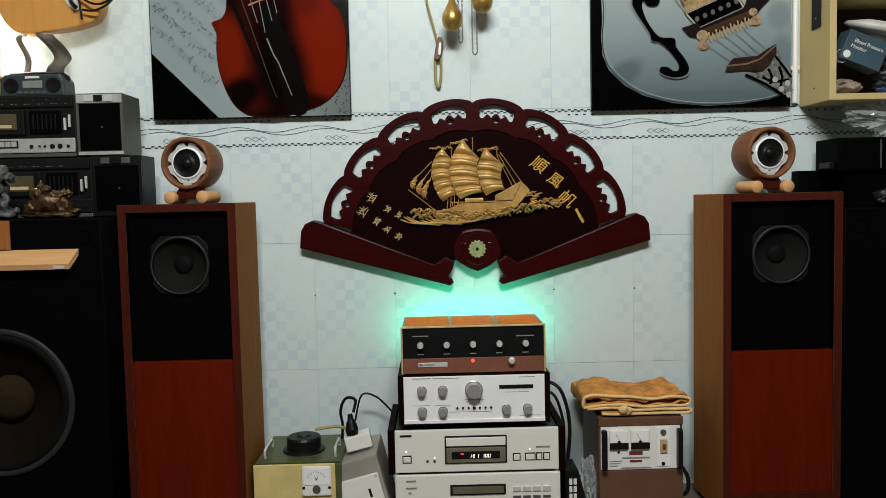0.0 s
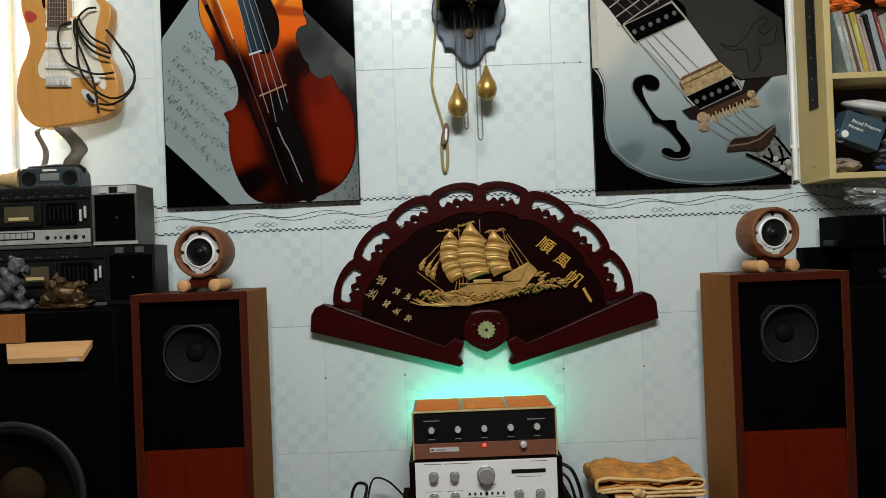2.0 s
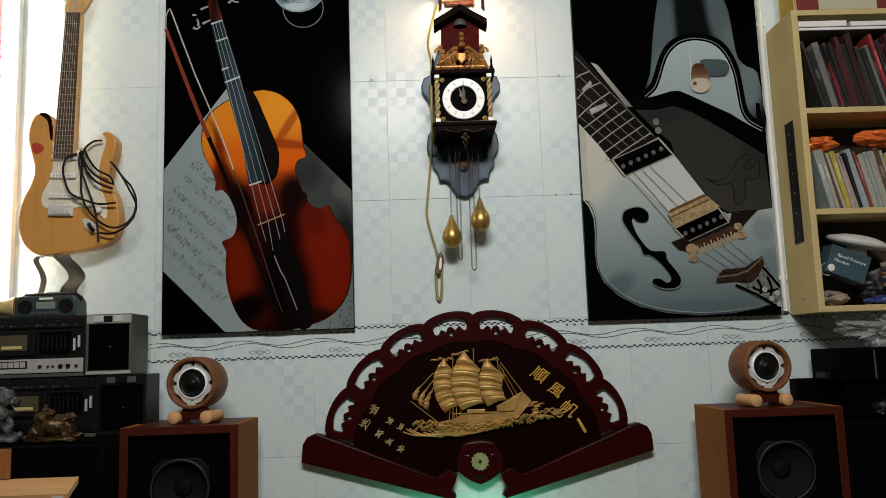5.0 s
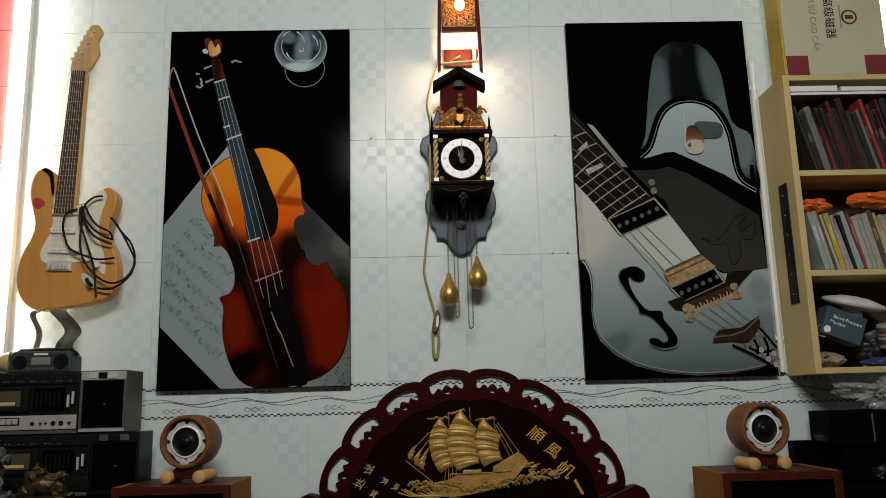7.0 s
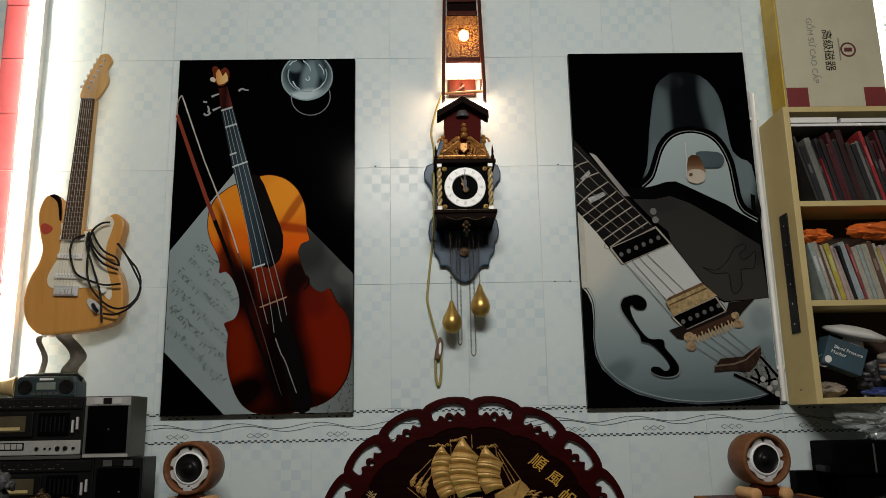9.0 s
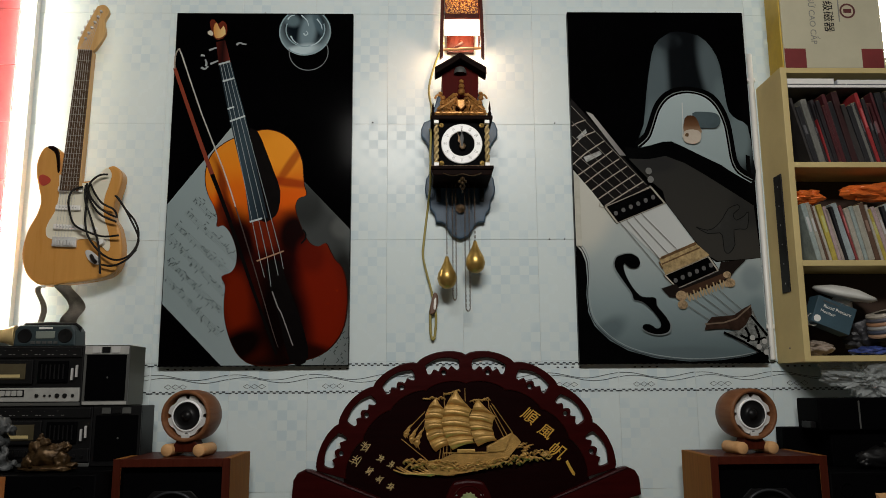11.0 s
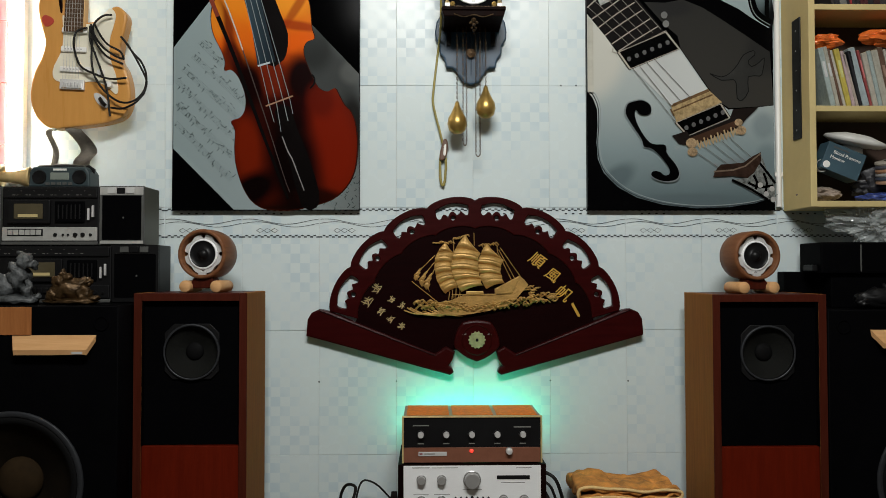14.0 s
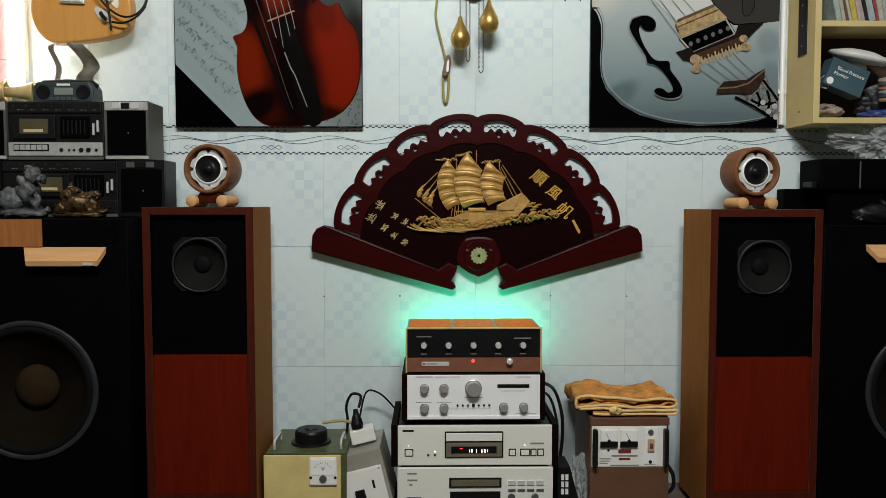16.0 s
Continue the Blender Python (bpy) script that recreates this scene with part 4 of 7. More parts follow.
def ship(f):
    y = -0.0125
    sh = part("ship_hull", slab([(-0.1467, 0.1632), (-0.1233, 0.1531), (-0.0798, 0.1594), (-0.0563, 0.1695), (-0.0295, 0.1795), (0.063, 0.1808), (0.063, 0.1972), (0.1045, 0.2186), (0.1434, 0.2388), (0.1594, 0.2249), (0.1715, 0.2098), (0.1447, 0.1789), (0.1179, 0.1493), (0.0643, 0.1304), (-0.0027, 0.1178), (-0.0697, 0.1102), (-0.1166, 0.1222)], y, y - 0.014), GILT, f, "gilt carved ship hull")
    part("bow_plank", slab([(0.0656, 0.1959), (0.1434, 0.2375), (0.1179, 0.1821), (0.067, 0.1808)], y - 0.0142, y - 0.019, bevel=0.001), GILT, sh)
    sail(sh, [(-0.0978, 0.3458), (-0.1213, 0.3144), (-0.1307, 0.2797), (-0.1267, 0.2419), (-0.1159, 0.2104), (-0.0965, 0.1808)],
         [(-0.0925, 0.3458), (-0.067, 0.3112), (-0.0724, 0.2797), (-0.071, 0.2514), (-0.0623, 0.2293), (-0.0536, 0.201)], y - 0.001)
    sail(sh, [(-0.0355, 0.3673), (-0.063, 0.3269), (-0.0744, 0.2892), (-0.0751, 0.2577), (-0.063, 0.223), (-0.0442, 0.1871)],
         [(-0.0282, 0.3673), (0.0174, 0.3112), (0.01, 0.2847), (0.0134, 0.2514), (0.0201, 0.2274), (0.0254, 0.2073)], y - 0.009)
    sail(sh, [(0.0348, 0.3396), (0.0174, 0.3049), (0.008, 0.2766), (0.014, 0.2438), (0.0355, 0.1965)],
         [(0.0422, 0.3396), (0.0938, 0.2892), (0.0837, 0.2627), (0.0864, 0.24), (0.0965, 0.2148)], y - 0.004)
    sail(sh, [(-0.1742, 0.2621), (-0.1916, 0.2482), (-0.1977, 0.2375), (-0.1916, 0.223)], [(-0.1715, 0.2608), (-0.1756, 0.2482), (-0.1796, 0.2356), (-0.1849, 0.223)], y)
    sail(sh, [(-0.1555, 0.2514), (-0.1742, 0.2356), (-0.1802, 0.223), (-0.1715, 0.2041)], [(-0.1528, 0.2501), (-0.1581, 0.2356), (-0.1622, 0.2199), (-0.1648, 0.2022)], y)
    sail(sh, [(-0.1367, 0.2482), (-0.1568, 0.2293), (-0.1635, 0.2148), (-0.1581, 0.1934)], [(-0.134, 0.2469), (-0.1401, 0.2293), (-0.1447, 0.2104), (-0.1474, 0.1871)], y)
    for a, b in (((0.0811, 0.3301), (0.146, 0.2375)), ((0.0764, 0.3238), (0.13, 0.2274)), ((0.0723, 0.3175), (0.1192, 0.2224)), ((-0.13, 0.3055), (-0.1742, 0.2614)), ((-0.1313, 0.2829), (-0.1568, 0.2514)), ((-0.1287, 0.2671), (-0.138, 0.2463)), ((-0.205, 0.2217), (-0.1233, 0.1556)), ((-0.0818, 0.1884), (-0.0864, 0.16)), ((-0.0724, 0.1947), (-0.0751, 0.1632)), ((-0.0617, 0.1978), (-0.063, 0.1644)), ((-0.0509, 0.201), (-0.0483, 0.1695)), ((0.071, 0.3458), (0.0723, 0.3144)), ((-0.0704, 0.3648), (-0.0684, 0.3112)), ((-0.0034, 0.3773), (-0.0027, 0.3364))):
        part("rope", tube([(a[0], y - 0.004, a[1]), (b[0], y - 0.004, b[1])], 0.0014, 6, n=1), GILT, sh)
    rnd = random.Random(4)
    for xa, za, xb, zb in ((-0.13, 0.3446, -0.0731, 0.3446), (-0.0657, 0.3559, -0.0261, 0.3673), (0.0187, 0.3345, 0.0697, 0.3408)):
        bm = bmesh.new()
        for k in range(7):
            px, pz = xa + (xb - xa) * k / 6, za + (zb - za) * k / 6
            bm = tube([(px - 0.006, y - 0.003, pz), (px + rnd.uniform(-0.004, 0.004), y - 0.007, pz + rnd.uniform(0.001, 0.008)), (px + 0.008, y - 0.005, pz + rnd.uniform(-0.006, 0.004))], 0.003, 6, bm, 3, 0.0016)
        part("pennant", bm, GILT, sh, smooth=True)
    part("deck_house", box(-0.03, 0.026, y - 0.02, y - 0.0142, 0.178, 0.19, 0.002), GILT, sh)
    for k in range(9):
        part("rail_post", box(-0.07 + k * 0.015, -0.068 + k * 0.015, y - 0.017, y - 0.0142, 0.166, 0.177), GILT, sh)
    part("rail", box(-0.074, 0.058, y - 0.018, y - 0.0142, 0.1775, 0.18), GILT, sh)
    bm = bmesh.new()
    for k in range(110):
        t = k / 109
        x = -0.19 + 0.4 * t
        z = 0.146 + 0.018 * max(0.0, t - 0.6) / 0.4 - 0.008 * math.sin(math.pi * t) + rnd.uniform(-0.013, 0.011)
        r = rnd.uniform(0.004, 0.009)
        d = rnd.choice((-1, 1))
        bm = tube([(x - d * r * 1.6, y - 0.006, z - r * 0.5), (x, y - 0.017, z + r), (x + d * r, y - 0.02, z + r * 0.4), (x + d * r * 0.4, y - 0.018, z - r * 0.1)], 0.0036, 6, bm, 3, 0.0013)
    for k in range(14):
        x = -0.21 + 0.13 * k / 13
        bm = tube([(x - 0.02, y - 0.003, 0.128 + 0.01 * math.sin(k)), (x + 0.02, y - 0.012, 0.116), (x + 0.07, y - 0.008, 0.112 + 0.004 * math.cos(k))], 0.0028, 6, bm, 3, 0.0012)
    for k in range(30):
        x = 0.15 + 0.1 * rnd.random()
        z = 0.182 - 0.25 * (x - 0.2) + rnd.uniform(-0.03, 0.012) * (1.2 - (x - 0.15) * 8)
        bm = tube([(x, y - 0.003, z), (x + 0.01, y - 0.01, z + rnd.uniform(-0.008, 0.012)), (x + 0.02, y - 0.008, z + rnd.uniform(-0.01, 0.01))], 0.0034, 6, bm, 3, 0.0013)
    part("wave_carving", bm, GILT, f, "gilt scrolled wave carving", smooth=True)


def verse(f):
    for ch, x, z, size, tilt in (("\u9806", 0.199, 0.288, 0.05, -36), ("\u98a8", 0.249, 0.24, 0.046, -36), ("\u5e06", 0.283, 0.18, 0.052, -38)):
        m = facing(x, -0.0126, z) @ pose(0, 0, 0, 0, 0, tilt)
        part("gold_character", lettering(ch, size, m, 0.0015, 0.15, 0.004), GOLDTEXT, f)
    part("gold_character", slab([(0.311, 0.147), (0.318, 0.152), (0.34, 0.112), (0.338, 0.104), (0.331, 0.108)], -0.0118, -0.0142, bevel=0.0006), GOLDTEXT, f)
    # small brushed characters that cannot be read
    rnd = random.Random(9)
    for x, z, s in ((-0.315, 0.197, 0.016), (-0.269, 0.162, 0.011), (-0.236, 0.144, 0.012), (-0.346, 0.155, 0.017), (-0.306, 0.125, 0.013), (-0.273, 0.099, 0.011), (-0.238, 0.077, 0.012)):
        bm = bmesh.new()
        for k in range(4):
            q = (k - 1.5) * s * 0.5
            w, o, e = s * rnd.uniform(0.35, 0.9), rnd.uniform(-0.35, 0.35) * s, rnd.uniform(-0.5, 0.5) * s
            bm = stroke([(x - 0.82 * (w - o) + 0.57 * (q + e), z + 0.57 * (w - o) + 0.82 * (q + e)), (x + 0.1 * s, z + 0.6 * q), (x + 0.82 * (w + o) + 0.57 * (q - e), z - 0.57 * (w + o) + 0.82 * (q - e))], 0.0023, -0.0128 - 0.0002 * k, bm)
        for k in range(2):
            q = (k - 0.5) * s * rnd.uniform(0.5, 1.1)
            bm = stroke([(x + 0.82 * q + 0.57 * s, z - 0.57 * q + 0.82 * s), (x + 0.82 * q - 0.57 * s * 0.9, z - 0.57 * q - 0.82 * s * 0.9)], 0.002, -0.0137 - 0.0002 * k, bm)
        part("gold_bar", bm, PALEBRASS, f)


fan()


# ---- radio cassette players and ornaments ----
def boombox(label, x0, xs, x1, z0, z1, yf, yb, bright):
    b = thing("radio_cassette", label, "radio", ((x0 + xs) / 2, yf, z0), "radio cassette players")
    cx = (x0 + xs) / 2
    h = z1 - z0
    face = OLDSILVER if bright else BLACKPLASTIC
    w = (xs - x0) / 2
    part("body", box(-w, w - 0.003, 0.004, yb - yf, 0.004, h, 0.004), BLACKPLASTIC, b)
    part("lower_panel", box(-w + 0.003, w - 0.006, -0.004, 0.0035, 0.012, h * 0.3, 0.003), face, b)
    part("base_lip", box(-w + 0.001, w - 0.004, -0.002, 0.0035, 0.0, 0.01, 0.002), GREYPLASTIC, b)
    part("tuning_strip", box(-w + 0.004, w - 0.008, -0.002, 0.0035, h * 0.8, h * 0.97, 0.002), BLACKPLASTIC, b)
    tune = bmesh.new()
    for k in range(20):
        tune = box(-w + 0.02 + k * 0.0125, -w + 0.02 + k * 0.0125 + (0.0025, 0.008, 0.005)[k % 3], -0.0026, -0.002, h * (0.845 if k % 3 else 0.915), h * (0.853 if k % 3 else 0.922), bm=tune)
    part("tuning_marks", tune, INKGREY, b)
    dk = part("tape_door", box(w - 0.27, w - 0.145, -0.006, 0.0035, h * 0.36, h * 0.76, 0.003), BLACKPLASTIC, b)
    part("tape_window", box(w - 0.25, w - 0.165, -0.0075, -0.006, h * 0.44, h * 0.7, 0.002), mat("amber_window", (0.075, 0.062, 0.034), 0.2), dk)
    part("cassette_label", box(w - 0.238, w - 0.18, -0.008, -0.0075, h * 0.47, h * 0.52), CREAM, dk)
    part("equaliser", box(w - 0.132, w - 0.045, -0.003, 0.0035, h * 0.38, h * 0.74, 0.002), BLACKPAINT, b)
    for k in range(6):
        part("slider", box(w - 0.122 + k * 0.0125, w - 0.118 + k * 0.0125, -0.006, -0.003, h * 0.44, h * 0.68, 0.001), BLACKPLASTIC, b)
    for k in range(2):
        part("level_lever", box(w - 0.034 + k * 0.013, w - 0.028 + k * 0.013, -0.008, -0.001, h * (0.42 + 0.05 * k), h * (0.62 + 0.05 * k), 0.001), CHROME, b)
    keys = part("key_bay", box(w - 0.27, w - 0.165, -0.006, -0.0042, h * 0.15, h * 0.27, 0.001), BLACKPLASTIC, b)
    for k in range(6):
        part("key", box(w - 0.267 + k * 0.0168, w - 0.2525 + k * 0.0168, -0.01, -0.006, h * 0.165, h * 0.255, 0.0015), face, keys)
    for k, (x, r) in enumerate(((-0.128, 0.005), (-0.105, 0.003), (-0.09, 0.003), (-0.069, 0.0062), (-0.047, 0.0062), (-0.024, 0.004))):
        part("control", disc(w + x, -0.004, h * 0.17, r, 0.005), BLACKPLASTIC, b)
    # detachable boxes on both sides
    for lo, hi in ((xs, x1), (x0 - (x1 - xs) - 0.001, x0 - 0.001)):
        s = thing("radio_speaker", label.replace("radio cassette player", "speaker box of the radio"), "speaker", ((lo + hi) / 2, yf, z0), "radio speakers")
        v = (hi - lo) / 2
        part("case", box(-v + 0.001, v, 0.004, yb - yf + 0.005, 0.0, h, 0.003), BLACKPLASTIC if not bright else mat("grey_green_case", (0.075, 0.08, 0.065), 0.5), s)
        part("front_frame", slab([(-v + 0.001, 0.002), (v, 0.002), (v, h), (-v + 0.001, h), (-v + 0.001, h * 0.84), (v - 0.008, h * 0.84), (v - 0.008, 0.014), (-v + 0.008, 0.014), (-v + 0.008, h * 0.84), (-v + 0.001, h * 0.84)], 0.0038, -0.003), GREYPLASTIC if bright else BLACKPLASTIC, s)
        part("grille", box(-v + 0.0085, v - 0.0085, -0.001, 0.0038, 0.0145, h * 0.838), CLOTH, s)
        if bright:
            part("top_strip", box(-v + 0.003, v - 0.002, -0.0045, -0.0031, h * 0.85, h * 0.985, 0.0005), OLDSILVER, s)
            part("bottom_strip", box(-v + 0.003, v - 0.002, -0.0045, -0.0031, 0.003, 0.012, 0.0005), OLDSILVER, s)
        part("grille_badge", lathe([(0.003, 0), (0, 0.002)], 12, facing(0.004, -0.001, h * 0.46)), GREYPLASTIC, s)
        for k in range(3):
            part("top_switch", box(-v * 0.62 + k * v * 0.42, -v * 0.62 + k * v * 0.42 + v * 0.36, -0.008, -0.0046, h * 0.87, h * 0.97, 0.001), (CHROME if bright else GREYPLASTIC) if k != 1 else BLACKPLASTIC, s)
    return b


boombox("silver and black radio cassette player on top of another", -1.418, -1.128, -0.995, 1.0725, 1.248, -0.2, -0.075, True)
boombox("dark radio cassette player standing on the studio speaker", -1.44, -1.09, -0.951, 0.9005, 1.072, -0.2, -0.095, False)

mk = thing("site_radio", "small dark teal work radio on the cassette player", "radio", (-1.263, -0.17, 1.2485))
TEAL = mat("dark_teal_plastic", (0.018, 0.034, 0.039), 0.5)
part("body", slab([(-0.092, 0.0), (0.092, 0.0), (0.09, 0.045), (0.078, 0.062), (-0.078, 0.062), (-0.09, 0.045)], 0.07, 0.0, bevel=0.005), TEAL, mk)
part("display", box(-0.026, 0.03, -0.002, 0.0, 0.022, 0.044, 0.002), mat("grey_lcd", (0.2, 0.23, 0.2), 0.3), mk)
part("handle", tube([(-0.085, 0.035, 0.045), (-0.075, 0.035, 0.066), (0.075, 0.035, 0.066), (0.085, 0.035, 0.045)], 0.006, 8, n=2), BLACKPLASTIC, mk)
for s in (-1, 1):
    part("grille", lathe([(0.022, 0), (0.02, 0.003), (0, 0.001)], 24, facing(s * 0.06, 0.0, 0.03)), BLACKPLASTIC, mk)
for k in range(5):
    part("button", box(-0.04 + k * 0.017, -0.028 + k * 0.017, -0.003, 0, 0.006, 0.014, 0.001), GREYPLASTIC, mk)
part("maker_bar", box(-0.018, 0.022, -0.0015, 0, 0.05, 0.056), WHITEPL, mk)
for k, (x, r) in enumerate(((-1.395, 0.032), (-1.478, 0.036))):
    hb = thing("brass_horn", "pale brass bell lying on the cassette player", "brass bell", (x, -0.15, 1.2485 + r), "brass bells")
    part("bell", lathe([(0, -0.05), (r * 0.5, -0.05), (r * 0.55, -0.02), (r * 0.7, 0.005), (r, 0.03), (r, 0.034), (r * 0.8, 0.032), (r * 0.4, 0.01), (0, 0.0)], 32, pose(0, 0, 0, 0, 90, 12)), PALEBRASS, hb, smooth=True)


def lump_figure(name, label, category, at, blobs, material, seed):
    """A small carved ornament, as one plain mesh of fused rounded forms."""
    bm = bmesh.new()
    for x, y, z, rx, ry, rz in blobs:
        own = bmesh.new()
        bmesh.ops.create_icosphere(own, subdivisions=3, radius=1)
        for v in own.verts:
            n = v.co.copy()
            v.co = Vector((x + n.x * rx, y + n.y * ry, z + n.z * rz))
            v.co += n * 0.011 * noise.noise(v.co * 60 + Vector((seed, 0, 0))) + n * 0.008 * noise.noise(v.co * 130) + n * 0.004 * noise.noise(v.co * 300)
            v.co.z = max(v.co.z, 0.0)
        bm = merge(bm, own)
    ob = part(name, bm, material, None, "", True)
    ob.location = at
    return tagged(ob, label, category)


lump_figure("stone_ornament", "grey marbled stone seated beast ornament on the speaker", "ornament", (-1.31, -0.33, 0.9005),
            [(0, 0, 0.012, 0.072, 0.04, 0.014), (-0.03, 0, 0.05, 0.042, 0.03, 0.035), (0.015, 0, 0.075, 0.03, 0.026, 0.04), (0.03, -0.004, 0.118, 0.024, 0.022, 0.023), (0.048, -0.006, 0.112, 0.014, 0.014, 0.012), (0.04, -0.01, 0.04, 0.012, 0.012, 0.035), (0.014, 0.012, 0.135, 0.012, 0.01, 0.014), (-0.062, 0, 0.045, 0.016, 0.014, 0.03), (0.012, 0.0, 0.1, 0.026, 0.024, 0.02), (0.055, 0.0, 0.02, 0.016, 0.014, 0.01)], STONE, 3)
lump_figure("bronze_ornament", "dark bronze crouching toad ornament on the speaker", "ornament", (-1.15, -0.33, 0.9005),
            [(0, 0, 0.008, 0.078, 0.045, 0.01), (-0.005, 0, 0.04, 0.05, 0.036, 0.03), (-0.032, -0.006, 0.06, 0.024, 0.022, 0.018), (-0.01, -0.004, 0.078, 0.012, 0.012, 0.012), (0.022, 0, 0.058, 0.026, 0.024, 0.016), (0.04, -0.012, 0.03, 0.02, 0.018, 0.024), (0.062, -0.012, 0.016, 0.022, 0.01, 0.008), (-0.045, -0.018, 0.022, 0.016, 0.014, 0.02), (-0.025, 0.0, 0.085, 0.006, 0.006, 0.008), (0.045, 0.0, 0.062, 0.012, 0.01, 0.01)], BRONZE, 8)


# ---- electric guitar on the wall ----
def guitar():
    g = thing("electric_guitar", "natural wood electric guitar with white pickguard hanging on wall", "guitar", (-1.275, -0.045, 1.45))
    X = lambda p: [(a + 1.275, b - 1.45) for a, b in p]
    outline = X([(-1.355, 1.885), (-1.37, 1.847), (-1.371, 1.805), (-1.36, 1.759), (-1.349, 1.713), (-1.359, 1.668), (-1.38, 1.623), (-1.392, 1.57), (-1.392, 1.526), (-1.377, 1.482), (-1.353, 1.455), (-1.322, 1.442), (-1.274, 1.445), (-1.206, 1.452), (-1.146, 1.463), (-1.105, 1.481), (-1.085, 1.52), (-1.084, 1.573), (-1.097, 1.627), (-1.117, 1.663), (-1.114, 1.708), (-1.1, 1.763), (-1.097, 1.8), (-1.115, 1.824), (-1.135, 1.828), (-1.162, 1.807), (-1.182, 1.789), (-1.213, 1.778), (-1.281, 1.787), (-1.295, 1.822), (-1.302, 1.865), (-1.309, 1.886), (-1.333, 1.895)])
    part("body", slab(smooth2(outline, 5), 0.0, -0.045, bevel=0.007), GUITARWOOD, g, smooth=False)
    pg = X([(-1.294, 1.798), (-1.291, 1.739), (-1.297, 1.685), (-1.318, 1.64), (-1.323, 1.613), (-1.311, 1.591), (-1.26, 1.583), (-1.199, 1.589), (-1.172, 1.583), (-1.145, 1.565), (-1.126, 1.549), (-1.119, 1.565), (-1.127, 1.609), (-1.145, 1.664), (-1.147, 1.718), (-1.133, 1.773), (-1.129, 1.801), (-1.145, 1.821), (-1.165, 1.803), (-1.186, 1.778), (-1.221, 1.771), (-1.275, 1.783)])
    part("pickguard", slab(smooth2(pg, 4), -0.0452, -0.0478), PICKGUARD, g)
    part("neck", slab([(-0.034, 0.335), (0.034, 0.335), (0.022, 0.82), (-0.026, 0.82)], -0.035, -0.062, bevel=0.004), MAPLE, g)
    fb = part("fretboard", slab([(-0.031, 0.318), (0.031, 0.318), (0.021, 0.82), (-0.025, 0.82)], -0.0622, -0.067, bevel=0.001), FRETBOARD, g)
    for k in range(21):
        z = 0.82 - 0.66 * (1 - 2 ** (-k / 12)) * 1.07
        if z > 0.325:
            t = (z - 0.318) / 0.5
            part("fret", box(-0.031 + 0.006 * t, 0.031 - 0.01 * t, -0.0682, -0.067, z - 0.001, z + 0.001), FRETMETAL, fb)
    head = [(-0.026, 0.815), (0.021, 0.815), (0.048, 0.855), (0.06, 0.89), (0.052, 0.93), (0.064, 0.965), (0.05, 0.99), (0.026, 0.988), (0.014, 0.97), (-0.026, 0.862)]
    hd = part("headstock", slab(smooth2(head, 3), -0.05, -0.064, bevel=0.002), MAPLE, g)
    for k in range(6):
        x, z = -0.012 + 0.0085 * k, 0.862 + 0.0205 * k
        tp = part("tuner_post", disc(x + 0.008, -0.064, z, 0.0045, 0.008, 14), CHROME, hd)
        part("tuner_button", box(x - 0.024, x - 0.006, -0.062, -0.054, z + 0.0, z + 0.01, 0.002), CHROME, hd)
    for z, tilt in ((0.325, 0), (0.262, 0), (0.195, 8)):
        pk = part("pickup", box(-0.042, 0.042, -0.058, -0.048, z - 0.009, z + 0.009, 0.004), WHITEPL, g)
        for k in range(6):
            part("pole_piece", disc(-0.026 + k * 0.0104, -0.058, z, 0.0025, 0.001, 10), CHROME, pk)
    br = part("bridge", box(-0.04, 0.04, -0.056, -0.0455, 0.128, 0.162, 0.002), CHROME, g)
    for k in range(6):
        part("saddle", box(-0.0335 + k * 0.0115, -0.0245 + k * 0.0115, -0.062, -0.056, 0.132, 0.152, 0.001), CHROME, br)
    for k in range(6):
        a, b = -0.026 + k * 0.0104, -0.019 + k * 0.0068
        part("string", tube([(a, -0.066, 0.14), (b, -0.071, 0.82), (-0.004 + 0.0085 * k, -0.067, 0.862 + 0.0205 * k)], 0.0006, 4, n=1), CHROME, g)
    for x, z in ((0.104, 0.166), (0.131, 0.127), (0.066, 0.173)):
        part("control_knob", lathe([(0.012, 0), (0.011, 0.004), (0.009, 0.014), (0, 0.015)], 20, facing(x, -0.048, z)), WHITEPL, g)
    jack = [(0.081, 0.095), (0.091, 0.103), (0.114, 0.089), (0.128, 0.067), (0.12, 0.055), (0.095, 0.068)]
    part("jack_plate", slab(smooth2(jack, 4), -0.0452, -0.05, bevel=0.001), CHROME, g)
    part("jack_plug", tube([(0.101, -0.05, 0.084), (0.112, -0.062, 0.071), (0.123, -0.066, 0.06)], 0.006, 8), BLACKPLASTIC, g)
    part("strap_button", disc(-0.047, -0.03, -0.008, 0.006, 0.012), CHROME, g)
    part("red_sticker", slab(smooth2([(-0.083, 0.342), (-0.071, 0.349), (-0.049, 0.337), (-0.049, 0.323), (-0.068, 0.312), (-0.081, 0.323)], 3), -0.0452, -0.047), mat("red_sticker", (0.45, 0.05, 0.03), 0.4), g, "small red heart-shaped sticker")
    part("dark_horn_patch", slab(smooth2([(-0.064, 0.44), (-0.05, 0.445), (-0.034, 0.436), (-0.027, 0.415), (-0.021, 0.363), (-0.027, 0.359), (-0.035, 0.408), (-0.045, 0.426)], 3), -0.006, -0.0468), DARKWOOD, g)
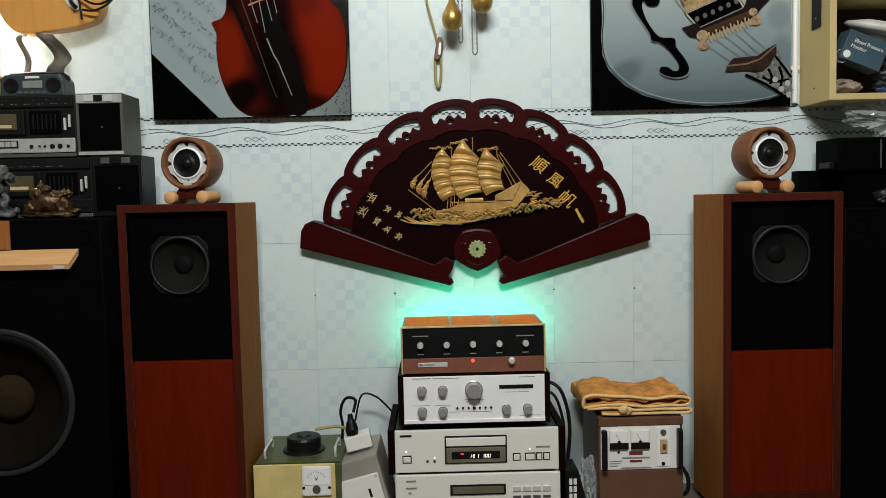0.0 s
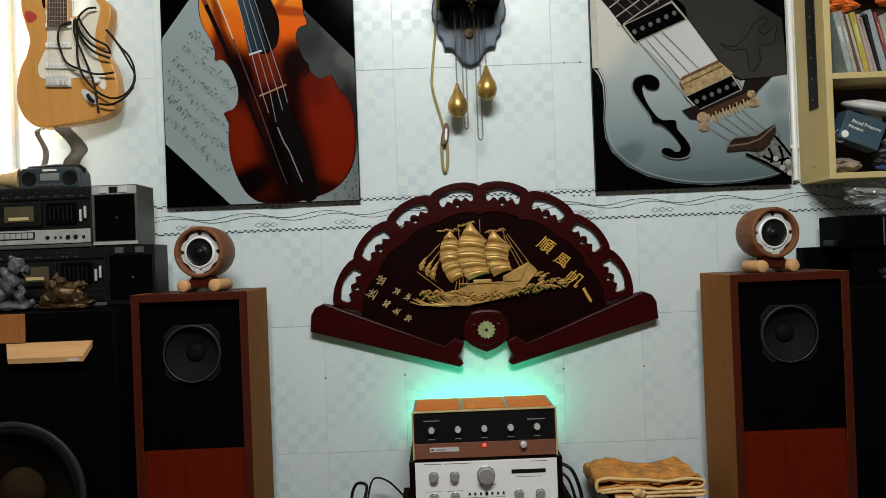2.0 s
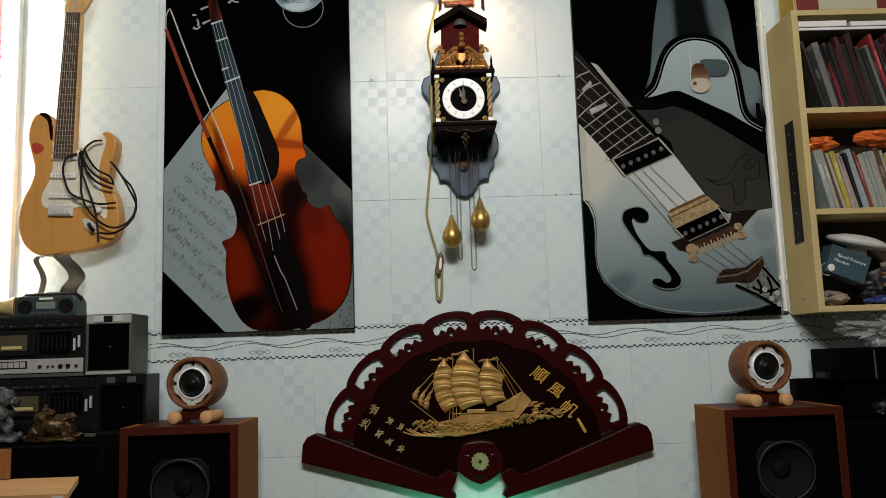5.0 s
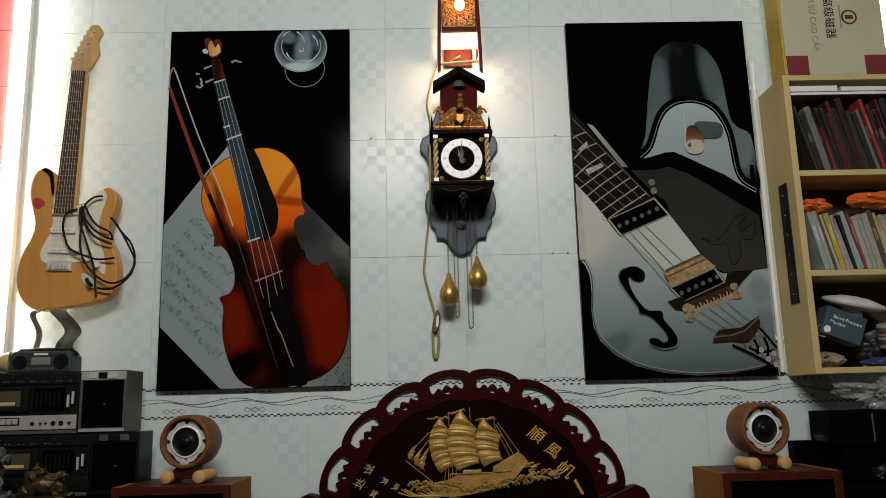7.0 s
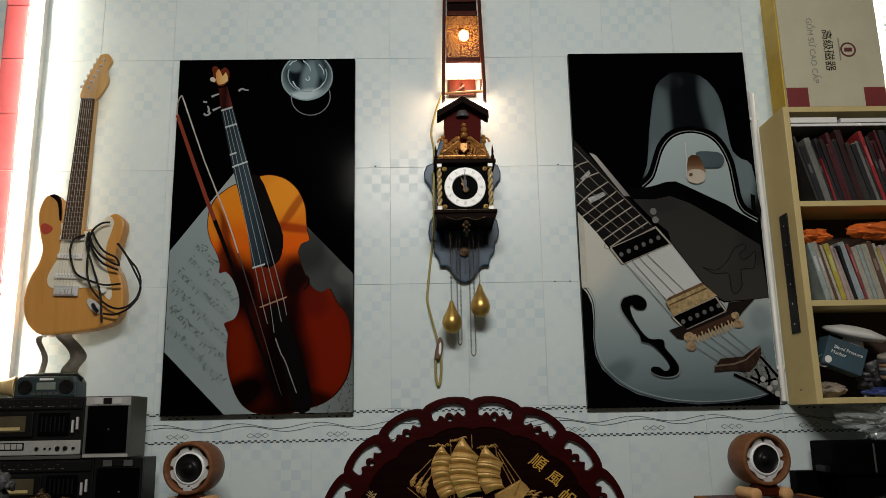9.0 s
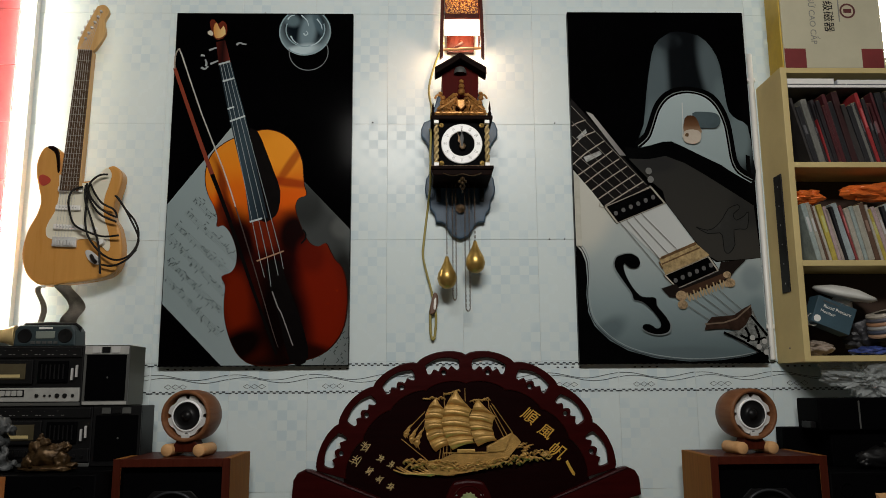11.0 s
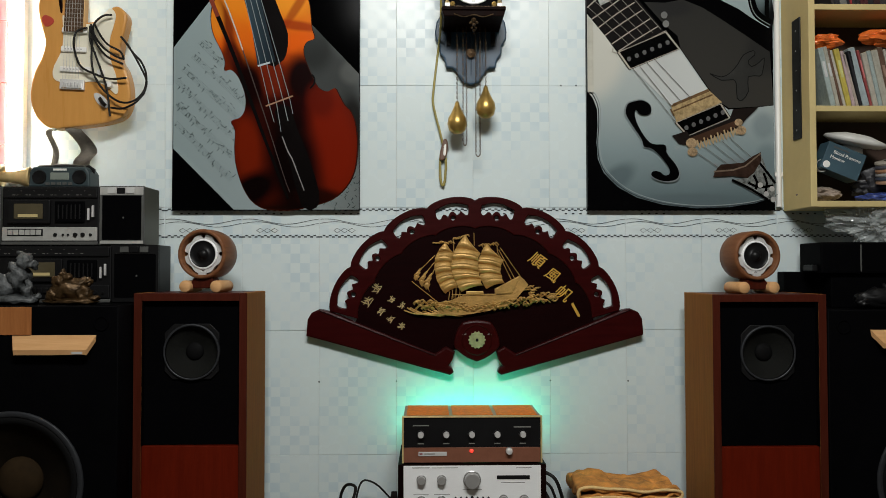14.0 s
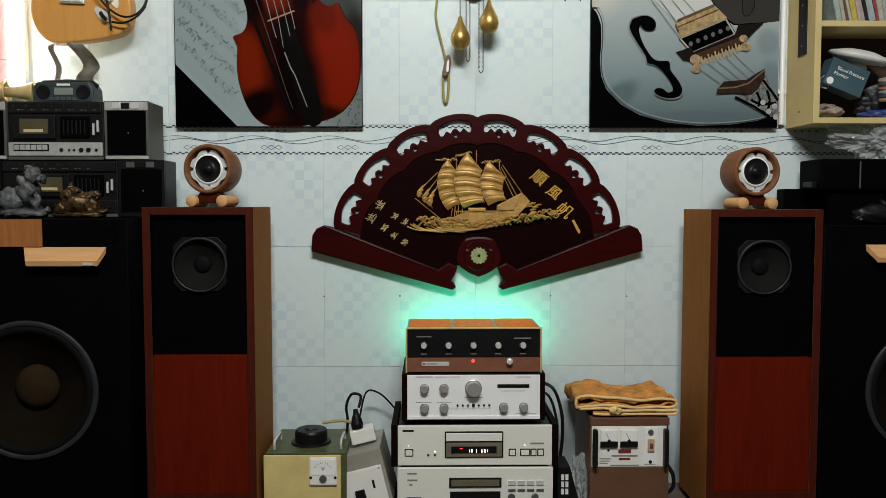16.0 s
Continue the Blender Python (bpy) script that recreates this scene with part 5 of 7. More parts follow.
    # strap
    for ln, w in (([(-0.055, -0.008), (-0.06, -0.033), (-0.053, -0.081), (-0.043, -0.129)], 0.014), ([(0.008, -0.006), (0.036, -0.035), (0.05, -0.075), (0.046, -0.109), (0.028, -0.143), (0.018, -0.168)], 0.048)):
        path = curve_points([Vector((a, 0, b)) for a, b in ln], 6)
        q = bmesh.new()
        rows_ = []
        for i, p in enumerate(path):
            yy = -0.03 - 0.02 * math.sin(i * 0.42)
            rows_.append([q.verts.new((p.x - w / 2, yy, p.z)), q.verts.new((p.x, yy - 0.004, p.z)), q.verts.new((p.x + w / 2, yy + 0.01, p.z))])
        for a, b in zip(rows_, rows_[1:]):
            for k in range(2):
                q.faces.new((a[k], a[k + 1], b[k + 1], b[k]))
        bmesh.ops.solidify(q, geom=list(q.faces), thickness=0.003)
        part("strap", q, STRAP, g, "grey woven strap end", smooth=True)
    # neck, pickups and hardware lie along one leaning line
    lean = Matrix.Translation((0.015, 0, 0.128)) @ Matrix.Rotation(0.0422, 4, "Y") @ Matrix.Diagonal((0.944, 1, 0.944, 1)) @ Matrix.Translation((0, 0, -0.145))
    for ob in g.children_recursive:
        if ob.name.split(".")[0] not in ("body", "pickguard", "red_sticker", "dark_horn_patch", "strap", "strap_button", "control_knob", "jack_plate", "jack_plug"):
            ob.data.transform(lean)
    cbl = thing("guitar_cable", "coiled black guitar lead draped over the guitar body", "cable", (-1.275, -0.11, 1.6))
    C = lambda p: [(a + 1.275, -0.006 * (i % 3), b - 1.6) for i, (a, b) in enumerate(p)]
    for ln in ([(-1.133, 1.794), (-1.159, 1.789), (-1.184, 1.759), (-1.194, 1.704), (-1.192, 1.642), (-1.175, 1.588), (-1.142, 1.543), (-1.097, 1.518), (-1.055, 1.524), (-1.031, 1.559), (-1.023, 1.603), (-1.036, 1.642), (-1.064, 1.672), (-1.093, 1.712), (-1.102, 1.723)],
               [(-1.209, 1.754), (-1.238, 1.741), (-1.246, 1.705), (-1.243, 1.664), (-1.223, 1.628), (-1.181, 1.606), (-1.137, 1.593), (-1.085, 1.595)],
               [(-1.201, 1.759), (-1.198, 1.714), (-1.176, 1.659), (-1.149, 1.57), (-1.137, 1.5), (-1.132, 1.474)],
               [(-1.198, 1.764), (-1.181, 1.722), (-1.152, 1.686), (-1.116, 1.662), (-1.092, 1.654)],
               [(-1.188, 1.768), (-1.168, 1.731), (-1.141, 1.698), (-1.108, 1.68), (-1.094, 1.658)],
               [(-1.134, 1.503), (-1.096, 1.499), (-1.054, 1.516), (-1.03, 1.55)],
               [(-1.102, 1.723), (-1.078, 1.693), (-1.045, 1.639), (-1.024, 1.585), (-1.033, 1.541)],
               [(-1.2, 1.75), (-1.176, 1.699), (-1.141, 1.659), (-1.097, 1.64)]):
        part("loop", tube(C(ln), 0.0033, 8), CABLE, cbl, smooth=True)
    return g


guitar()


# ---- wall clock ----
def clock():
    c = thing("wall_clock", "dark wooden wall clock with brass crest and pear weights", "clock", (-0.007, -0.004, 1.598))
    half = [(0.0, 0.0), (0.026, 0.01), (0.05, 0.048), (0.062, 0.056), (0.08, 0.056), (0.086, 0.085), (0.1, 0.102), (0.101, 0.128), (0.114, 0.148), (0.117, 0.172), (0.112, 0.205), (0.094, 0.236), (0.1, 0.3), (0.112, 0.33), (0.128, 0.352), (0.129, 0.376), (0.12, 0.4), (0.098, 0.41), (0.07, 0.5), (0.0, 0.53)]
    pts = half + [(-a, b) for a, b in reversed(half[1:-1])]
    part("back_board", slab(pts, 0.0, -0.022, bevel=0.004), BLUEBOARD, c, "blue-black shaped back board")
    for k in range(-2, 3):
        part("board_groove", box(k * 0.02 - 0.002, k * 0.02 + 0.002, -0.0245, -0.022, 0.03, 0.2, 0.001), BLUEBOARD, c)
    for s in (-1, 1):
        part("slot_cover", box(s * 0.072 - 0.007, s * 0.072 + 0.007, -0.026, -0.0222, 0.125, 0.17, 0.001), BLACKPLASTIC, c)
    part("movement_case", box(-0.088, 0.088, -0.165, -0.0225, 0.19, 0.37, 0.003), DARKWOOD, c)
    part("lower_cornice", slab([(-0.097, 0.19), (0.097, 0.19), (0.09, 0.172), (-0.09, 0.172)], -0.0225, -0.185, bevel=0.002), DARKWOOD, c)
    part("lower_plate", box(-0.098, 0.098, -0.19, -0.0225, 0.19, 0.2, 0.002), DARKWOOD, c)
    part("upper_plate", box(-0.098, 0.098, -0.19, -0.0225, 0.352, 0.366, 0.003), DARKWOOD, c)
    part("gilt_line", box(-0.098, 0.098, -0.1912, -0.19, 0.1995, 0.2008), BRONZE, c)
    part("dial_plate", box(-0.08, 0.08, -0.168, -0.1655, 0.2, 0.352), BLACKPAINT, c)
    dl = part("dial", lathe([(0.04, 0), (0.065, 0), (0.065, 0.005), (0.063, 0.007), (0.042, 0.007), (0.04, 0.005)], 64, facing(0, -0.168, 0.277)), DIAL, c, "white chapter ring")
    num = bmesh.new()
    for k in range(12):
        a = math.radians(90 - 30 * k)
        for j in (-1, 0, 1):
            d = Vector((math.cos(a), math.sin(a)))
            n_ = Vector((-d.y, d.x)) * 0.0028 * j
            p, q = d * 0.047 + n_, d * 0.058 + n_
            num = stroke([(p.x, 0.277 + p.y), (q.x, 0.277 + q.y)], 0.0007, -0.1755, num)
    part("hour_marks", num, INKGREY, dl)
    part("hour_hand", slab([(-0.003, -0.006), (0.003, -0.006), (0.008, 0.012), (0.002, 0.02), (0.0, 0.042), (-0.003, 0.02), (-0.009, 0.012)], -0.178, -0.1795), BRONZE, dl).matrix_local = pose(0, 0, 0.277, 0, -22, 0)
    part("minute_hand", slab([(-0.002, -0.01), (0.003, -0.01), (0.006, 0.018), (0.0015, 0.03), (0.0, 0.06), (-0.002, 0.03), (-0.006, 0.018)], -0.18, -0.1815), BLACKPLASTIC, dl).location = (0, 0, 0.277)
    part("hand_hub", lathe([(0.011, 0), (0.01, 0.004), (0.006, 0.005), (0, 0.005)], 20, facing(0.002, -0.176, 0.268)), BRONZE, dl)
    for sx in (-1, 1):
        for sz in (-1, 1):
            part("spandrel", lathe([(0.009, 0), (0.007, 0.003), (0.003, 0.004), (0, 0.006)], 7, facing(sx * 0.064, -0.168, 0.277 + sz * 0.062)), BRASS, c)
        tw = bmesh.new()
        for ph in (0, math.pi):
            tw = tube([(sx * 0.08 + 0.0045 * math.cos(ph + k * 0.9), -0.176 + 0.0045 * math.sin(ph + k * 0.9), 0.212 + k * 0.0062) for k in range(21)], 0.0042, 7, tw, 2)
        part("twisted_column", tw, PALEBRASS, c, smooth=True)
        for z in (0.2, 0.34):
            part("column_block", box(sx * 0.08 - 0.0075, sx * 0.08 + 0.0075, -0.185, -0.168, z + 0.001, z + 0.013, 0.001), DIAL, c, "pearl-white corner block")
    # brass crest with scrolls and three small finial forms
    rnd = random.Random(2)
    cr = bmesh.new()
    cr = box(-0.088, 0.088, -0.155, -0.135, 0.366, 0.376, 0.002, bm=cr)
    cr = box(-0.082, 0.082, -0.152, -0.138, 0.385, 0.392, 0.002, bm=cr)
    for k in range(23):
        x = -0.082 + 0.164 * k / 22
        cr = tube([(x - 0.004, -0.153, 0.378), (x, -0.157, 0.384), (x + 0.004, -0.153, 0.378)], 0.002, 5, cr, 2)
    for s in (-1, 1):
        for a in range(5):
            t0 = a / 5
            x = 0.02 + 0.05 * t0
            z = 0.435 - 0.035 * t0
            cr = tube([(s * x, -0.147, 0.392), (s * (x + 0.008), -0.152, z - 0.01), (s * (x - 0.004), -0.155, z), (s * (x - 0.008), -0.15, z - 0.01)], 0.004, 6, cr, 4)
        cr = tube([(s * 0.02, -0.148, 0.452), (s * 0.045, -0.15, 0.43), (s * 0.075, -0.15, 0.398)], 0.005, 6, cr, 4)
        for zz, r in ((0.42, 0.011), (0.437, 0.009), (0.452, 0.0075)):
            cr = lathe([(0, -r), (r * 0.8, -r * 0.6), (r, 0), (r * 0.8, r * 0.6), (0, r)], 10, pose(s * 0.062 + rnd.uniform(-0.004, 0.004), -0.15, zz), cr)
        cr = tube([(s * 0.058, -0.15, 0.44), (s * 0.075, -0.154, 0.446), (s * 0.084, -0.152, 0.434)], 0.0035, 6, cr, 3)
    for zz, r in ((0.458, 0.012), (0.476, 0.01), (0.492, 0.008)):
        cr = lathe([(0, -r), (r * 0.8, -r * 0.6), (r, 0), (r * 0.8, r * 0.6), (0, r)], 12, pose(0.002, -0.152, zz), cr)
    cr = slab([(-0.013, 0.43), (0.013, 0.43), (0.013, 0.408), (0.0, 0.394), (-0.013, 0.408)], -0.145, -0.16, cr, 0.003)
    for k in range(260):
        t = rnd.random()
        z = 0.378 + 0.075 * t
        half_w = 0.082 * (1 - t) ** 0.75 + 0.012
        x = rnd.uniform(-half_w, half_w)
        if abs(x) < 0.013 and z > 0.395:
            continue
        r = rnd.uniform(0.0025, 0.0055)
        cr = lathe([(0, -r), (r * 0.8, -r * 0.6), (r, 0), (r * 0.8, r * 0.6), (0, r)], 7, pose(x, -0.146 - rnd.uniform(0, 0.008), z), cr)
    part("brass_crest", cr, mat("gilt_bronze", (0.44, 0.2, 0.05), 0.35, 0.5, 0.5, 40, 0.3, 200), c, "gilt bronze crest with figures")
    part("crest_back", slab([(-0.05, 0.366), (0.05, 0.366), (0.06, 0.5), (0.06, 0.532), (0.0, 0.568), (-0.06, 0.532), (-0.06, 0.5)], -0.0225, -0.118, bevel=0.002), CRESTRED, c)
    for s in (-1, 1):
        part("roof_slope", slab([(0, 0.592), (s * 0.083, 0.542), (s * 0.084, 0.52), (s * 0.079, 0.52), (0, 0.57)], -0.1, -0.155, bevel=0.002), DARKWOOD, c)
        part("finial", lathe([(0.004, 0), (0.006, 0.012), (0.003, 0.02), (0.004, 0.03), (0, 0.055)], 12, pose(s * 0.09, -0.17, 0.366)), DARKWOOD, c, smooth=True)
    part("bell", lathe([(0.021, 0), (0.02, 0.012), (0.014, 0.022), (0, 0.026)], 24, pose(0, -0.12, 0.53)), GREYPLASTIC, c, smooth=True)
    dr = bmesh.new()
    for k, (x, z, r) in enumerate(((0, 0.158, 0.008), (-0.009, 0.15, 0.005), (0.009, 0.15, 0.005), (0, 0.144, 0.006), (-0.006, 0.134, 0.004), (0.006, 0.134, 0.004), (0, 0.126, 0.005), (0, 0.116, 0.003))):
        dr = lathe([(0, -r), (r * 0.8, -r * 0.6), (r, 0), (r * 0.8, r * 0.6), (0, r)], 10, pose(x, -0.189, z), dr)
    part("drop_ornament", dr, BRONZE, c)
    part("pendulum_bob", lathe([(0.012, 0), (0.015, 0.004), (0, 0.007)], 20, facing(0, -0.03, 0.1)), BRONZE, c)
    part("swag", tube([(-0.06, -0.186, 0.178), (-0.03, -0.19, 0.168), (0, -0.19, 0.174), (0.03, -0.19, 0.168), (0.06, -0.186, 0.178)], 0.0017, 6), BRONZE, c)

    def chain(x, z0, z1, y):
        bm = bmesh.new()
        n = int((z1 - z0) / 0.0075)
        for k in range(n):
            z = z0 + (k + 0.5) * (z1 - z0) / n
            own = bmesh.new()
            ring = [(0.0022 * math.cos(t * math.pi / 4), 0.005 * math.sin(t * math.pi / 4)) for t in range(9)]
            pts3 = [(x + (a if k % 2 else 0), y + (0 if k % 2 else a), z + b) for a, b in ring]
            own = tube(pts3, 0.0008, 4, None, 1)
            bm = merge(bm, own)
        return bm

    for x, z0, z1 in ((-0.047, -0.065, 0.17), (-0.028, -0.2, 0.17), (-0.017, -0.2, 0.17), (0.012, -0.235, 0.17), (0.026, -0.235, 0.17), (0.044, -0.03, 0.17)):
        part("chain", chain(x, z0, z1, -0.075), BRONZE, c)
    for xa, xb, z in ((-0.028, -0.017, -0.2), (0.012, 0.026, -0.235)):
        part("chain_loop", tube([(xa, -0.075, z), ((xa + xb) / 2, -0.075, z - 0.008), (xb, -0.075, z)], 0.0016, 6), BRONZE, c)
    prof = [(0, 0), (0.014, 0.003), (0.026, 0.014), (0.0315, 0.033), (0.028, 0.052), (0.018, 0.07), (0.009, 0.09), (0.0065, 0.1), (0.0045, 0.105), (0, 0.106)]
    for x, z in ((-0.047, -0.172), (0.044, -0.122)):
        part("pear_weight", lathe(prof, 32, pose(x, -0.075, z)), BRASS, c, "brass pear-shaped weight", smooth=True)
    return c


clock()

sc = thing("wall_sconce", "wooden wall sconce with glowing amber glass above clock", "wall lamp", (0.0, -0.004, 2.19))
part("back_board", box(-0.046, 0.046, -0.02, 0.0, 0.06, 0.5, 0.002), REDWOOD, sc)
for s in (-1, 1):
    part("upright", slab([(s * 0.063, 0.0), (s * 0.073, -0.01), (s * 0.073, 0.06), (s * 0.06, 0.5), (s * 0.05, 0.5), (s * 0.062, 0.06)], -0.112, -0.13, bevel=0.002), REDWOOD, sc)
    part("side_rail", box(*sorted((s * 0.046, s * 0.058)), -0.1115, -0.02, 0.44, 0.47, 0.002), REDWOOD, sc)
part("cross_rail", tube([(-0.066, -0.122, 0.022), (0.066, -0.122, 0.03)], 0.0045, 10, n=1), PALEWOOD, sc)
for z0, z1 in ((0.133, 0.149), (0.302, 0.318), (0.352, 0.362), (0.43, 0.444)):
    part("front_rail", box(-0.06 + 0.03 * z0, 0.06 - 0.03 * z0, -0.128, -0.114, z0, z1, 0.002), REDWOOD, sc)
# Dark sheet stands in for the shade inside the open upper box.
part("upper_dark_fill", box(-0.05, 0.05, -0.116, -0.112, 0.319, 0.43, 0.001), DARKWOOD, sc)
for x in (-0.022, 0.02):
    part("upper_post", box(x - 0.004, x + 0.004, -0.124, -0.1165, 0.363, 0.4295, 0.002), REDWOOD, sc)


# Bulb light through the panes is put in as emission, strongest at the centre.
def amber():
    m = bpy.data.materials.new("lit_amber_glass")
    m.use_nodes = True
    nt = m.node_tree
    b = nt.nodes["Principled BSDF"]
    b.inputs["Roughness"].default_value = 0.25
    tc = nt.nodes.new("ShaderNodeTexCoord")
    vo = nt.nodes.new("ShaderNodeTexVoronoi")
    vo.inputs["Scale"].default_value = 210
    nt.links.new(tc.outputs["Object"], vo.inputs["Vector"])
    r = nt.nodes.new("ShaderNodeValToRGB")
    r.color_ramp.elements[0].position, r.color_ramp.elements[0].color = 0.15, (1.0, 0.4, 0.06, 1)
    r.color_ramp.elements[1].position, r.color_ramp.elements[1].color = 0.6, (0.1, 0.012, 0.002, 1)
    nt.links.new(vo.outputs["Distance"], r.inputs["Fac"])
    nt.links.new(r.outputs["Color"], b.inputs["Base Color"])
    nt.links.new(r.outputs["Color"], b.inputs["Emission Color"])
    mp = nt.nodes.new("ShaderNodeMapping")
    mp.vector_type = "TEXTURE"
    mp.inputs["Location"].default_value = (0.004, -0.12, 0.225)
    mp.inputs["Scale"].default_value = (0.075, 0.3, 0.085)
    nt.links.new(tc.outputs["Object"], mp.inputs["Vector"])
    g = nt.nodes.new("ShaderNodeTexGradient")
    g.gradient_type = "SPHERICAL"
    nt.links.new(mp.outputs["Vector"], g.inputs["Vector"])
    pw = nt.nodes.new("ShaderNodeMath")
    pw.operation = "MULTIPLY_ADD"
    pw.inputs[1].default_value, pw.inputs[2].default_value = 2.2, 0.03
    nt.links.new(g.outputs["Fac"], pw.inputs[0])
    nt.links.new(pw.outputs["Value"], b.inputs["Emission Strength"])
    return m
AMBER = amber()
for x0, x1, z0, z1 in ((-0.055, -0.008, 0.15, 0.206), (-0.0072, 0.055, 0.15, 0.2), (-0.055, -0.014, 0.2068, 0.258), (-0.0132, 0.055, 0.2008, 0.252), (-0.055, 0.004, 0.2588, 0.301), (0.0048, 0.055, 0.2528, 0.301)):
    part("amber_pane", box(x0, x1, -0.121, -0.118, z0, z1), AMBER, sc)
# Set through the opaque panes so its core shows as the hot spot.
part("bulb", lathe([(0.017 * math.sin(k * math.pi / 12), -0.019 * math.cos(k * math.pi / 12)) for k in range(13)], 24, pose(0.004, -0.125, 0.228)), BULB, sc, smooth=True)
part("paper_shade", box(-0.0595, 0.0595, -0.121, -0.117, 0.074, 0.131, 0.001), PAPERGLOW, sc, "bright white lower shade")
part("shade_side", box(-0.0635, -0.0605, -0.117, -0.022, 0.074, 0.3), REDWOOD, sc)
part("shade_side", box(0.0605, 0.0635, -0.117, -0.022, 0.074, 0.3), REDWOOD, sc)
part("flex_bracket", tube([(0.0, -0.02, 0.1), (0.0, -0.09, 0.06), (-0.03, -0.11, 0.03)], 0.005), REDWOOD, sc)

cord = thing("lamp_cord", "olive twin flex with an inline switch hanging down wall", "cord", (-0.106, -0.014, 1.8))
O = lambda p: [(a + 0.1, 0.0, b - 1.8) for a, b in p]
part("lead", tube(O([(-0.052, 2.29), (-0.085, 2.2), (-0.103, 2.12), (-0.094, 2.05), (-0.1, 1.98)]) + [(0.002, -0.12, 0.13), (0.0, -0.14, 0.05), (0.0, -0.1, -0.03)] + O([(-0.106, 1.724), (-0.122, 1.588), (-0.123, 1.532), (-0.098, 1.43), (-0.091, 1.39)]), 0.0037, 8), CABLEYEL, cord, smooth=True)
part("lead", tube(O([(-0.095, 1.39), (-0.101, 1.353), (-0.1, 1.29), (-0.093, 1.27), (-0.086, 1.29), (-0.083, 1.346), (-0.09, 1.39)]), 0.0042, 8), CABLEYEL, cord, smooth=True)
part("inline_switch", slab(smooth2([(-0.004, -0.44), (0.008, -0.385), (0.018, -0.38), (0.024, -0.395), (0.02, -0.43), (0.008, -0.448)], 4), 0.006, -0.014, bevel=0.004), RUST, cord)
part("rocker", slab(smooth2([(0.009, -0.43), (0.012, -0.4), (0.018, -0.4), (0.016, -0.432)], 4), -0.014, -0.018, bevel=0.001), WHITEPL, cord)

tl = thing("tube_lamp", "lit white fluorescent tube mounted upright on wall", "lamp", (-1.466, -0.004, 1.27))
part("batten", box(-0.022, 0.022, -0.03, 0.0, 0.0, 1.56, 0.004), WHITEPL, tl)
part("tube", lathe([(0, 0.03), (0.014, 0.03), (0.014, 1.53), (0, 1.53)], 20, pose(0, -0.052, 0)), TUBEGLOW, tl, smooth=True)
for z in (0.01, 1.53):
    part("end_cap", box(-0.018, 0.018, -0.07, -0.0305, z, z + 0.018, 0.003), WHITEPL, tl)


# ---- framed pictures ----
MM = 0.001


class Picture:
    """A glossy black panel on the wall, with flat printed shapes given in millimetres from its lower left corner."""

    def __init__(self, label, x, z, w, h):
        self.ob = thing("wall_picture", label, "picture", (x, -0.004, z), "glossy pictures")
        part("panel", box(0, w, -0.022, 0.0, 0, h, 0.0015), mat("gloss_black_print", (0.0009, 0.0009, 0.0011), 0.12, 0, 0.4, 3, spec=0.01), self.ob)
        self.y = -0.0223

    def shape(self, name, pts, material, rounded=0):
        p = [(a * MM, b * MM) for a, b in pts]
        self.y -= 0.00012
        return part(name, flat(smooth2(p, rounded) if rounded else p, self.y), material, self.ob)

    def lines(self, name, many, w, material, n=1, w2=None):
        bm = bmesh.new()
        self.y -= 0.00012
        if 1 < len(many) <= 14:
            for pts in many:
                part(name.rstrip("s"), stroke([(a * MM, b * MM) for a, b in pts], w * MM, self.y, None, n, None if w2 is None else w2 * MM), material, self.ob)
            return None
        for pts in many:
            bm = stroke([(a * MM, b * MM) for a, b in pts], w * MM, self.y, bm, n, None if w2 is None else w2 * MM)
        joined = part(name, bm, material, self.ob)
        tagged(joined, kind="stuff")
        return joined


def P(name, c, rough=0.25, vary=0.2, scale=12):
    return mat("print_" + name, c, rough, 0, vary, scale, spec=0.03)


def blobs(name, stops, axis, lo, hi, marks, rough=0.25, noise_amt=0.05, scale=8.0):
    """A printed area with soft round tones: marks are x, z, half width, half height, turn, colour, strength."""
    m = graded(name, stops, axis, lo, hi, rough, noise_amt, scale)
    nt = m.node_tree
    b = nt.nodes["Principled BSDF"]
    col = b.inputs["Base Color"].links[0].from_socket
    tc = nt.nodes.new("ShaderNodeTexCoord")
    for x, z, rx, rz, turn, c, k in marks:
        mp = nt.nodes.new("ShaderNodeMapping")
        mp.vector_type = "TEXTURE"
        mp.inputs["Location"].default_value = (x, 0, z)
        mp.inputs["Rotation"].default_value = (0, radians(turn), 0)
        mp.inputs["Scale"].default_value = (rx, 1.0, rz)
        nt.links.new(tc.outputs["Object"], mp.inputs["Vector"])
        g = nt.nodes.new("ShaderNodeTexGradient")
        g.gradient_type = "SPHERICAL"
        nt.links.new(mp.outputs["Vector"], g.inputs["Vector"])
        r = nt.nodes.new("ShaderNodeMapRange")
        r.interpolation_type = "SMOOTHSTEP"
        r.inputs["From Min"].default_value, r.inputs["From Max"].default_value, r.inputs["To Max"].default_value = 0.0, 0.6, k
        nt.links.new(g.outputs["Fac"], r.inputs["Value"])
        mx = nt.nodes.new("ShaderNodeMix")
        mx.data_type = "RGBA"
        mx.inputs["B"].default_value = (*c, 1)
        nt.links.new(r.outputs["Result"], mx.inputs["Factor"])
        nt.links.new(col, mx.inputs["A"])
        col = mx.outputs["Result"]
    nt.links.new(col, b.inputs["Base Color"])
    return m


